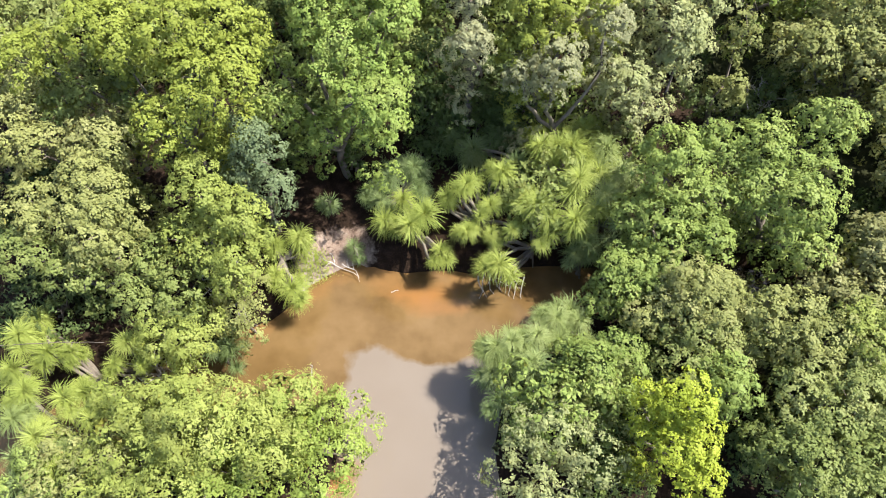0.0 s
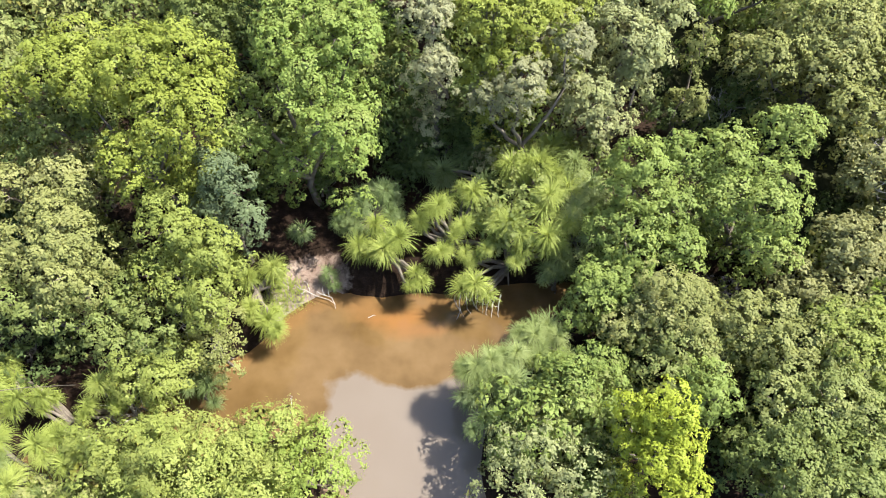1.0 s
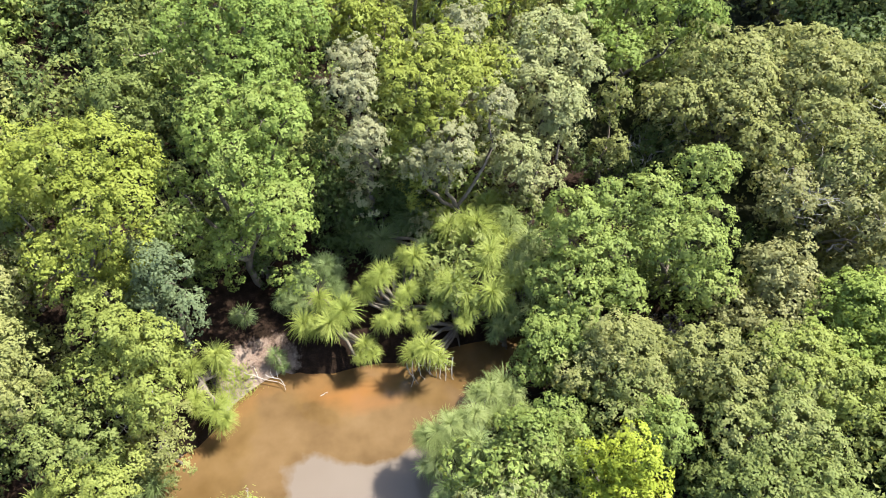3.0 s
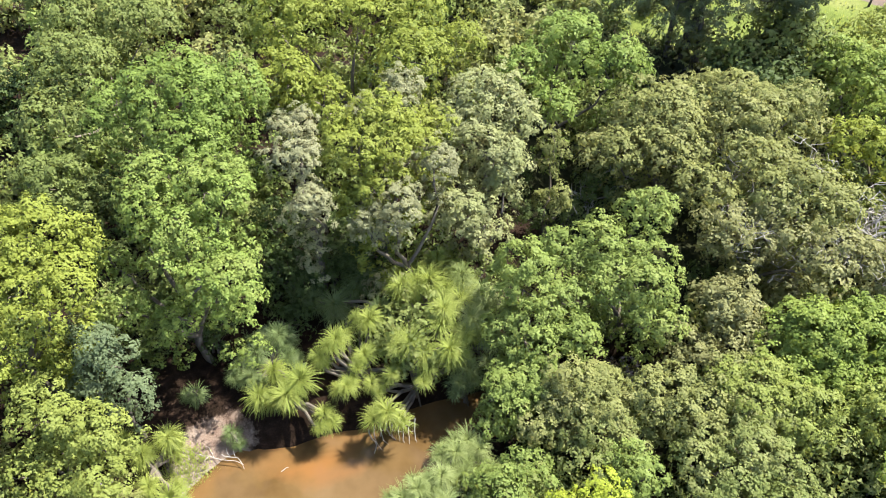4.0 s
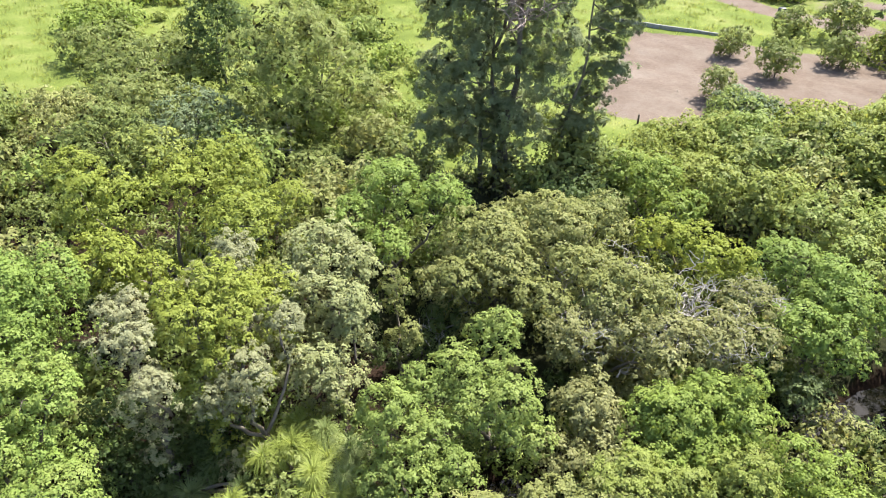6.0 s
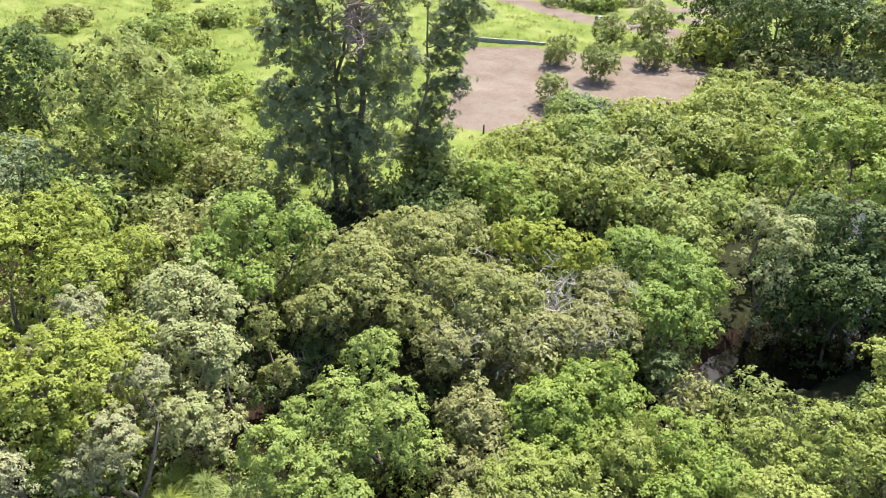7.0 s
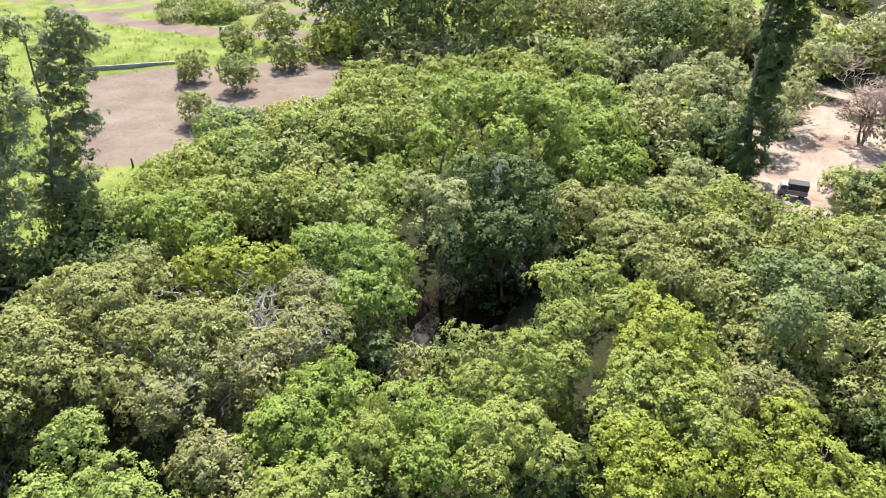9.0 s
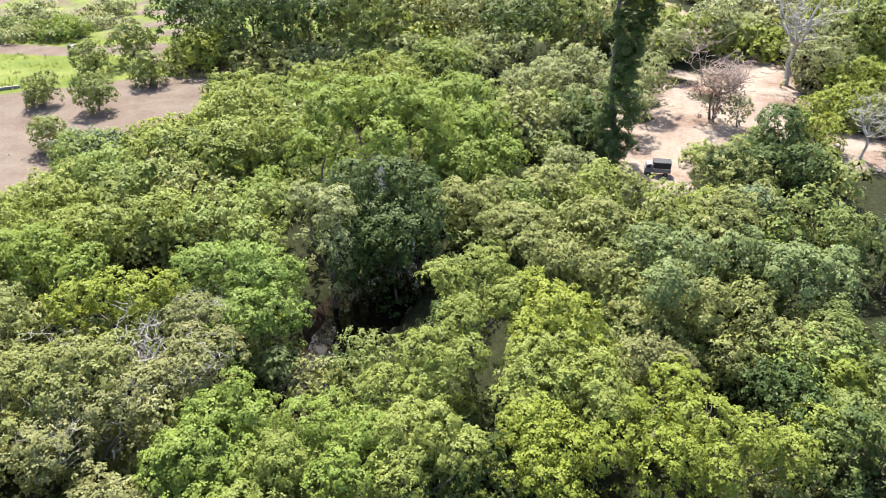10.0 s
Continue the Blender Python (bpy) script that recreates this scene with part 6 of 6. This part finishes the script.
broadleaf(65.57, 16.13, 2.80, 2.81, 1.80, "lime", "low lime-green shrub with loose leafy shoots in the wood", leaf=0.26, group="shrubs", name="shrub", category="shrub", stems=3)
broadleaf(79.08, 16.16, 3.00, 3.65, 2.00, "bright", "low bright green shrub with loose leafy shoots in the wood", leaf=0.30, group="shrubs", name="shrub", category="shrub", skirt=0.8, dense=1.2, stems=3)
broadleaf(83.54, 10.58, 3.00, 4.18, 2.00, "lime", "low lime-green shrub with loose leafy shoots in the far wood", leaf=0.32, group="shrubs", name="shrub", category="shrub", skirt=0.8, dense=1.2, stems=3)
broadleaf(75.52, 5.79, 3.00, 3.45, 2.00, "fresh", "low fresh green shrub with loose leafy shoots in the wood", leaf=0.29, group="shrubs", name="shrub", category="shrub", skirt=0.8, dense=1.2, stems=3)
broadleaf(64.56, 3.88, 2.80, 2.71, 1.80, "lime", "low lime-green shrub with loose leafy shoots in the wood", leaf=0.25, group="shrubs", name="shrub", category="shrub", stems=3)
broadleaf(77.62, 0.68, 3.00, 3.88, 2.00, "fresh", "low fresh green shrub with loose leafy shoots in the wood", leaf=0.29, group="shrubs", name="shrub", category="shrub", skirt=0.8, dense=1.2, stems=3)
broadleaf(83.23, 19.73, 3.00, 3.85, 2.00, "lime", "low lime-green shrub with loose leafy shoots in the far wood", leaf=0.32, group="shrubs", name="shrub", category="shrub", skirt=0.8, dense=1.2, stems=3)
broadleaf(88.09, 14.05, 3.00, 4.00, 2.00, "lime", "low lime-green shrub with loose leafy shoots in the far wood", leaf=0.33, group="shrubs", name="shrub", category="shrub", skirt=0.8, dense=1.2, stems=3)
broadleaf(48.49, 36.70, 3.00, 4.00, 2.00, "lime", "leafy lime-green tree with a lumpy crown in the wood", leaf=0.23, group="woodland trees")
broadleaf(54.62, 36.67, 2.60, 3.67, 1.60, "lime", "leafy lime-green tree with a lumpy crown beside the field", leaf=0.25, group="woodland trees")
broadleaf(126.21, 81.80, 2.20, 3.97, 1.20, "pale", "low pale green shrub with loose leafy shoots in the far wood", leaf=0.41, group="shrubs", name="shrub", category="shrub", skirt=0.8, dense=1.2, stems=3)
broadleaf(113.71, 67.92, 1.80, 2.56, 0.80, "mid", "low mid-green shrub with loose leafy shoots in the far wood", leaf=0.41, group="shrubs", name="shrub", category="shrub", skirt=0.8, dense=1.2, stems=3)
broadleaf(128.87, 68.24, 2.20, 3.50, 1.20, "pale", "low pale green shrub with loose leafy shoots in the far wood", leaf=0.41, group="shrubs", name="shrub", category="shrub", skirt=0.8, dense=1.2, stems=3)
broadleaf(117.26, 80.76, 1.80, 2.74, 0.80, "mid", "low mid-green shrub with loose leafy shoots in the far wood", leaf=0.41, group="shrubs", name="shrub", category="shrub", skirt=0.8, dense=1.2, stems=3)
broadleaf(120.65, 75.58, 2.00, 3.08, 1.00, "pale", "low pale green shrub with loose leafy shoots in the far wood", leaf=0.41, group="shrubs", name="shrub", category="shrub", skirt=0.8, dense=1.2, stems=3)
broadleaf(123.81, 70.04, 2.00, 2.74, 1.00, "olive", "low olive-green shrub with loose leafy shoots in the far wood", leaf=0.41, group="shrubs", name="shrub", category="shrub", skirt=0.8, dense=1.2, stems=3)
broadleaf(41.79, 5.77, 5.28, 2.31, 2.59, "dark", "dense dark green shady tree in the wood", leaf=0.21, group="woodland trees", skirt=1.0, dense=1.5)
broadleaf(41.67, 8.78, 5.04, 2.12, 2.40, "dark", "dense dark green shady tree in the wood", leaf=0.21, group="woodland trees", skirt=1.0, dense=1.5)
# Roadside bushes toned paler and greyer, putting the haze into their leaf colour.
broadleaf(89.75, -12.33, 3.50, 4.05, 2.50, "pale", "low pale green shrub with loose leafy shoots in the far wood", leaf=0.33, group="shrubs", name="shrub", category="shrub", skirt=0.8, dense=1.2, stems=3)
broadleaf(73.75, -11.22, 3.20, 2.72, 2.20, "pale", "low pale green shrub with loose leafy shoots in the wood", leaf=0.28, group="shrubs", name="shrub", category="shrub", skirt=0.8, dense=1.2, stems=3)
broadleaf(107.36, -31.93, 3.60, 3.95, 2.60, "yellow", "low yellow-green shrub with loose leafy shoots in the far wood", leaf=0.41, group="shrubs", name="shrub", category="shrub", skirt=0.8, dense=1.2, stems=3)
broadleaf(105.07, -40.46, 3.00, 5.96, 2.00, "yellow", "low yellow-green shrub with loose leafy shoots in the far wood", leaf=0.41, group="shrubs", name="shrub", category="shrub", skirt=0.8, dense=1.2, stems=3)
broadleaf(97.06, -44.61, 3.20, 3.78, 2.20, "silver", "low silvery grey-green shrub with loose leafy shoots in the far wood", leaf=0.39, group="shrubs", name="shrub", category="shrub", skirt=0.8, dense=1.2, stems=3)
broadleaf(103.08, -51.47, 4.00, 5.07, 3.00, "pale", "low pale green shrub with loose leafy shoots in the far wood", leaf=0.41, group="shrubs", name="shrub", category="shrub", skirt=0.8, dense=1.2, stems=3)
broadleaf(84.22, -46.23, 3.40, 4.28, 2.40, "yellow", "low yellow-green shrub with loose leafy shoots in the far wood", leaf=0.35, group="shrubs", name="shrub", category="shrub", skirt=0.8, dense=1.2, stems=3)
broadleaf(87.80, -41.98, 2.20, 2.61, 1.20, "brown", "low brownish olive shrub with loose leafy shoots in the far wood", leaf=0.36, group="shrubs", name="shrub", category="shrub", skirt=0.8, dense=1.2, stems=3)
broadleaf(76.05, -39.14, 2.40, 3.09, 1.40, "yellow", "low yellow-green shrub with loose leafy shoots in the wood", leaf=0.32, group="shrubs", name="shrub", category="shrub", skirt=0.8, dense=1.2, stems=3)
broadleaf(59.20, -23.75, 2.60, 2.50, 1.60, "lime", "low lime-green shrub with loose leafy shoots in the wood", leaf=0.25, group="shrubs", name="shrub", category="shrub", stems=3)
broadleaf(62.51, -26.79, 3.00, 2.64, 2.00, "lime", "low lime-green shrub with loose leafy shoots in the wood", leaf=0.26, group="shrubs", name="shrub", category="shrub", stems=3)
broadleaf(69.03, -34.70, 2.80, 2.67, 1.80, "yellow", "low yellow-green shrub with loose leafy shoots in the wood", leaf=0.29, group="shrubs", name="shrub", category="shrub", skirt=0.8, dense=1.2, stems=3)
broadleaf(58.88, -30.86, 3.00, 2.46, 2.00, "olive", "low olive-green shrub with loose leafy shoots in the wood", leaf=0.26, group="shrubs", name="shrub", category="shrub", stems=3)
broadleaf(108.34, -38.10, 3.40, 4.05, 2.40, "pale", "low pale green shrub with loose leafy shoots in the far wood", leaf=0.41, group="shrubs", name="shrub", category="shrub", skirt=0.8, dense=1.2, stems=3)
broadleaf(105.53, -23.99, 4.00, 3.82, 3.00, "pale", "low pale green shrub with loose leafy shoots in the far wood", leaf=0.39, group="shrubs", name="shrub", category="shrub", skirt=0.8, dense=1.2, stems=3)
broadleaf(74.78, -43.40, 2.60, 3.11, 1.60, "silver", "low silvery grey-green shrub with loose leafy shoots in the wood", leaf=0.32, group="shrubs", name="shrub", category="shrub", skirt=0.8, dense=1.2, stems=3)
broadleaf(97.24, -54.20, 4.00, 3.93, 3.00, "yellow", "low yellow-green shrub with loose leafy shoots in the far wood", leaf=0.41, group="shrubs", name="shrub", category="shrub", skirt=0.8, dense=1.2, stems=3)
broadleaf(84.48, -17.33, 3.00, 3.10, 2.00, "pale", "low pale green shrub with loose leafy shoots in the far wood", leaf=0.32, group="shrubs", name="shrub", category="shrub", skirt=0.8, dense=1.2, stems=3)
broadleaf(-14.70, 6.84, 2.60, 1.64, 1.44, "olive", "low olive-green shrub with loose leafy shoots by the stream", leaf=0.11, group="shrubs", name="shrub", category="shrub", stems=3)
broadleaf(-13.02, 7.16, 2.60, 1.34, 1.26, "olive", "low olive-green shrub with loose leafy shoots by the stream", leaf=0.11, group="shrubs", name="shrub", category="shrub", stems=3)
broadleaf(-15.85, 6.31, 2.60, 1.39, 1.17, "fresh", "low fresh green shrub with loose leafy shoots by the stream", leaf=0.12, group="shrubs", name="shrub", category="shrub", stems=3)
# Dark leafage added under the silvery trees in place of deeper shade.
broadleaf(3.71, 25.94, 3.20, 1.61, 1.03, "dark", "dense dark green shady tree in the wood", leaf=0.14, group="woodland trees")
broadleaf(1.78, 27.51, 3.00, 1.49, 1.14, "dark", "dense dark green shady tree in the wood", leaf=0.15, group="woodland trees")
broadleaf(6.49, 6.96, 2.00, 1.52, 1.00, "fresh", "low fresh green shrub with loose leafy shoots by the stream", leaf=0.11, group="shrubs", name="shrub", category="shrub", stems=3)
# Dark shrubs added over open litter, standing in for the shade on it.
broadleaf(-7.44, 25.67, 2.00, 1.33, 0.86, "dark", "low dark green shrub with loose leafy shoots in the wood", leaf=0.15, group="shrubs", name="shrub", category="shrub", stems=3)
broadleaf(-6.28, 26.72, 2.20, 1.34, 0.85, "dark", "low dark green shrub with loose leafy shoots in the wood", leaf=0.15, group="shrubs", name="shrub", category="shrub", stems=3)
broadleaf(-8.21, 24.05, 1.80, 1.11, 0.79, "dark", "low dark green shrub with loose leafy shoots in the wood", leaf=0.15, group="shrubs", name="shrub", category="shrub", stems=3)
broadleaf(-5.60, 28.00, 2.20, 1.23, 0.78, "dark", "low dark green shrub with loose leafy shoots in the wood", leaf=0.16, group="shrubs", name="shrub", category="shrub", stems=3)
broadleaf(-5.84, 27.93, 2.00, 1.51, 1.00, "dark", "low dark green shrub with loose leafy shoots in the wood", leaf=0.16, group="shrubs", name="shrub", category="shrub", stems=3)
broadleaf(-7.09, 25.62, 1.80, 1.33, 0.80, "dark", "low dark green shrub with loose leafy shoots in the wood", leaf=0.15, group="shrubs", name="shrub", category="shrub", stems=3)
broadleaf(-0.89, 61.68, 2.60, 2.55, 1.60, "mid", "low mid-green shrub with loose leafy shoots in the wood", leaf=0.24, group="shrubs", name="shrub", category="shrub", stems=3)
broadleaf(-0.81, 53.99, 2.60, 2.29, 1.60, "mid", "low mid-green shrub with loose leafy shoots in the wood", leaf=0.21, group="shrubs", name="shrub", category="shrub", stems=3)
broadleaf(-1.78, 47.53, 2.40, 1.89, 1.40, "dark", "low dark green shrub with loose leafy shoots in the wood", leaf=0.25, group="shrubs", name="shrub", category="shrub", stems=3)
broadleaf(-8.50, 6.89, 2.80, 1.76, 1.80, "bright", "creeper of small bright green leaves draped over bushes by the stream", leaf=0.11, group="creepers", name="vine_mound", category="vine", loose=0.1, spiky=0.08, dense=1.3)
broadleaf(-7.25, 8.60, 2.60, 1.53, 1.60, "lime", "creeper of small lime-green leaves draped over bushes by the stream", leaf=0.11, group="creepers", name="vine_mound", category="vine", loose=0.1, spiky=0.08, dense=1.3)
broadleaf(-11.18, 9.24, 2.80, 1.46, 1.38, "lime", "creeper of small lime-green leaves draped over bushes by the stream", leaf=0.11, group="creepers", name="vine_mound", category="vine", loose=0.1, spiky=0.08, dense=1.3)

# undergrowth between the trees
# bare shaded hollows between the trees: x, y, radius
HOLLOWS = [(-7.8, 22.8, 1.5), (-4.5, 20.0, 3.2), (0.5, 20.0, 3.0), (14.2, 17.0, 2.0), (-5.6, 18, 3.0), (13.2, 27.6, 3.2), (9.0, 27.8, 2.6), (17.8, 29.8, 2.6), (35.5, -20.5, 3.5), (60.5, -16.8, 3.5), (56.5, -16.0, 3.5)]


def open_ground(x, y):
    """Places free of undergrowth: water, spit, plot, road, field."""
    px, py = np.array(x), np.array(y)
    if any(math.hypot(x - a, y - b) < c for a, b, c in HOLLOWS):
        return True
    return river_gap(px, py) < (2.2 if x > 8 else 0.9) or dirt_mask(px, py) > 0.1 or sand_mask(px, py) > 0.1 or grass_mask(px, py) > 0.5


fill_random = random.Random(5)
count = 0
while count < 215:
    fx, fy = fill_random.uniform(-27, 78), fill_random.uniform(-32, 60)
    dist = math.hypot(fx, fy)
    if dist < 8 or fy < 6 - 0.05 * fx and fx < 20 or fy < -0.75 * fx + 8 and fx < 24 or open_ground(fx, fy) or fill_random.random() < dist / 240:
        continue
    count += 1
    R = fill_random.uniform(1.1, 2.1) * (1 + dist / 150)
    tone = fill_random.choice(["mid", "olive", "fresh", "dark", "mid"])
    words = {"mid": "mid-green", "olive": "olive-green", "fresh": "fresh green", "dark": "dark green"}[tone]
    broadleaf(fx, fy, 1.2 + R * 0.8, R, R * 0.9, tone, "low " + words + " undergrowth bush on shaded woodland ground", leaf=max(0.18, 0.0062 * dist), dense=0.5, stems=3, group="undergrowth bushes", name="undergrowth_bush", category="bush", spiky=0.4)

# ferny low growth near the pond, its dark leaves added to deepen the shade
shade_random = random.Random(9)
count = 0
while count < 105:
    fx, fy = shade_random.uniform(-26, 40), shade_random.uniform(9, 48)
    if open_ground(fx, fy) or fy < 20 and abs(fx) < 8:
        continue
    count += 1
    R = shade_random.uniform(0.8, 1.4)
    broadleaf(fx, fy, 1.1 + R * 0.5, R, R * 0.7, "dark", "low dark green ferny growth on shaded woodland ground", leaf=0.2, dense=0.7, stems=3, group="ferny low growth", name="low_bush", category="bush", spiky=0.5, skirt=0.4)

# bushes leaning over the narrow reach of the stream
bank_random = random.Random(8)
for k in range(46):
    fx = 9.0 + k * 0.95
    lo = [p for p in CHANNEL if p[0] <= fx][-1]
    hi = [p for p in CHANNEL if p[0] > fx][0]
    j = (fx - lo[0]) / (hi[0] - lo[0])
    side = 1 if k % 2 else -1
    fy = lo[1] + (hi[1] - lo[1]) * j + side * (lo[2] + (hi[2] - lo[2]) * j + bank_random.uniform(0.7, 1.3))
    R = bank_random.uniform(0.9, 1.5)
    if 33 < fx < 50:
        continue
    tone = bank_random.choice(["dark", "mid", "olive", "dark"])
    words = {"mid": "mid-green", "olive": "olive-green", "dark": "dark green"}[tone]
    broadleaf(fx, fy, 1.0 + R * 0.9, R, R, tone, "leafy " + words + " bush overhanging the dark stream", leaf=0.0065 * math.hypot(fx, fy), dense=0.7, stems=3, group="stream bank bushes", name="shrub", category="shrub", skirt=0.9)

# the wood that closes the view beyond the road and the plot
far_random = random.Random(12)
count = 0
while count < 95:
    fx, fy = far_random.uniform(88, 175), far_random.uniform(-105, 62)
    if sand_mask(np.array(fx), np.array(fy)) > 0.3 or dirt_mask(np.array(fx), np.array(fy)) > 0.2 or fx < 120 and fy > 33 or fx < 100 and fy > 20:
        continue
    count += 1
    R = far_random.uniform(2.0, 3.8)
    # Pale and grey-green choices put distance haze into the leaf colour.
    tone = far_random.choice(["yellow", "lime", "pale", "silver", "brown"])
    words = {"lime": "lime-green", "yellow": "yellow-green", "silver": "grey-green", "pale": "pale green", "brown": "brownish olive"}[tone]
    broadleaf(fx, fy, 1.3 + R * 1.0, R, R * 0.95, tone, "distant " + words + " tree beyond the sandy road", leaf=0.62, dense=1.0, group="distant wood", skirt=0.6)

# the wood's ragged edge along the field
edge_random = random.Random(14)
count = 0
while count < 44:
    fx, fy = edge_random.uniform(-40, 24), edge_random.uniform(38, 76)
    if grass_mask(np.array(fx), np.array(fy)) > 0.6 and edge_random.random() < 0.8:
        continue
    count += 1
    R = edge_random.uniform(1.8, 3.2)
    tone = edge_random.choice(["olive", "mid", "lime", "fresh"])
    words = {"mid": "mid-green", "olive": "olive-green", "fresh": "fresh green", "lime": "lime-green"}[tone]
    broadleaf(fx, fy, 1.3 + R * 1.0, R, R * 0.95, tone, "rounded " + words + " tree at the wood's edge", leaf=0.36, dense=1.0, group="woodland edge trees", skirt=0.7)

# thick undergrowth beneath the trees along the narrow reach
thicket_random = random.Random(23)
count = 0
while count < 75:
    fx, fy = thicket_random.uniform(19, 50), thicket_random.uniform(-26, 24)
    if river_gap(np.array(fx), np.array(fy)) < 1.6 or fy > 24 - 0.2 * fx or sand_mask(np.array(fx), np.array(fy)) > 0.1:
        continue
    count += 1
    R = thicket_random.uniform(1.2, 2.2)
    tone = thicket_random.choice(["dark", "mid", "olive", "dark"])
    words = {"mid": "mid-green", "olive": "olive-green", "dark": "dark green"}[tone]
    broadleaf(fx, fy, 1.1 + R * 0.5, R, R * 0.75, tone, "dense low " + words + " thicket beneath the stream-side trees", leaf=0.2, dense=0.55, stems=3, group="thicket bushes", name="thicket_bush", category="bush", spiky=0.3, skirt=0.3)

# scattered low bushes in the open field
bush_random = random.Random(21)
count = 0
while count < 60:
    fx, fy = bush_random.uniform(14, 66), bush_random.uniform(48, 125)
    if grass_mask(np.array(fx), np.array(fy)) < 0.7 or dirt_mask(np.array(fx), np.array(fy)) > 0.05 or math.hypot(fx - 36, fy - 41) < 8:
        continue
    count += 1
    R = bush_random.uniform(0.7, 1.9)
    tone = bush_random.choice(["lime", "bright", "fresh", "lime"])
    words = {"lime": "lime-green", "bright": "bright green", "fresh": "fresh green"}[tone]
    broadleaf(fx, fy, 1.1 + R * 0.55, R, R * 0.7, tone, "low rounded " + words + " bush in the open grassy field", leaf=0.26, dense=0.9, stems=3, group="field bushes", name="field_bush", category="bush", spiky=0.3, skirt=0.6)
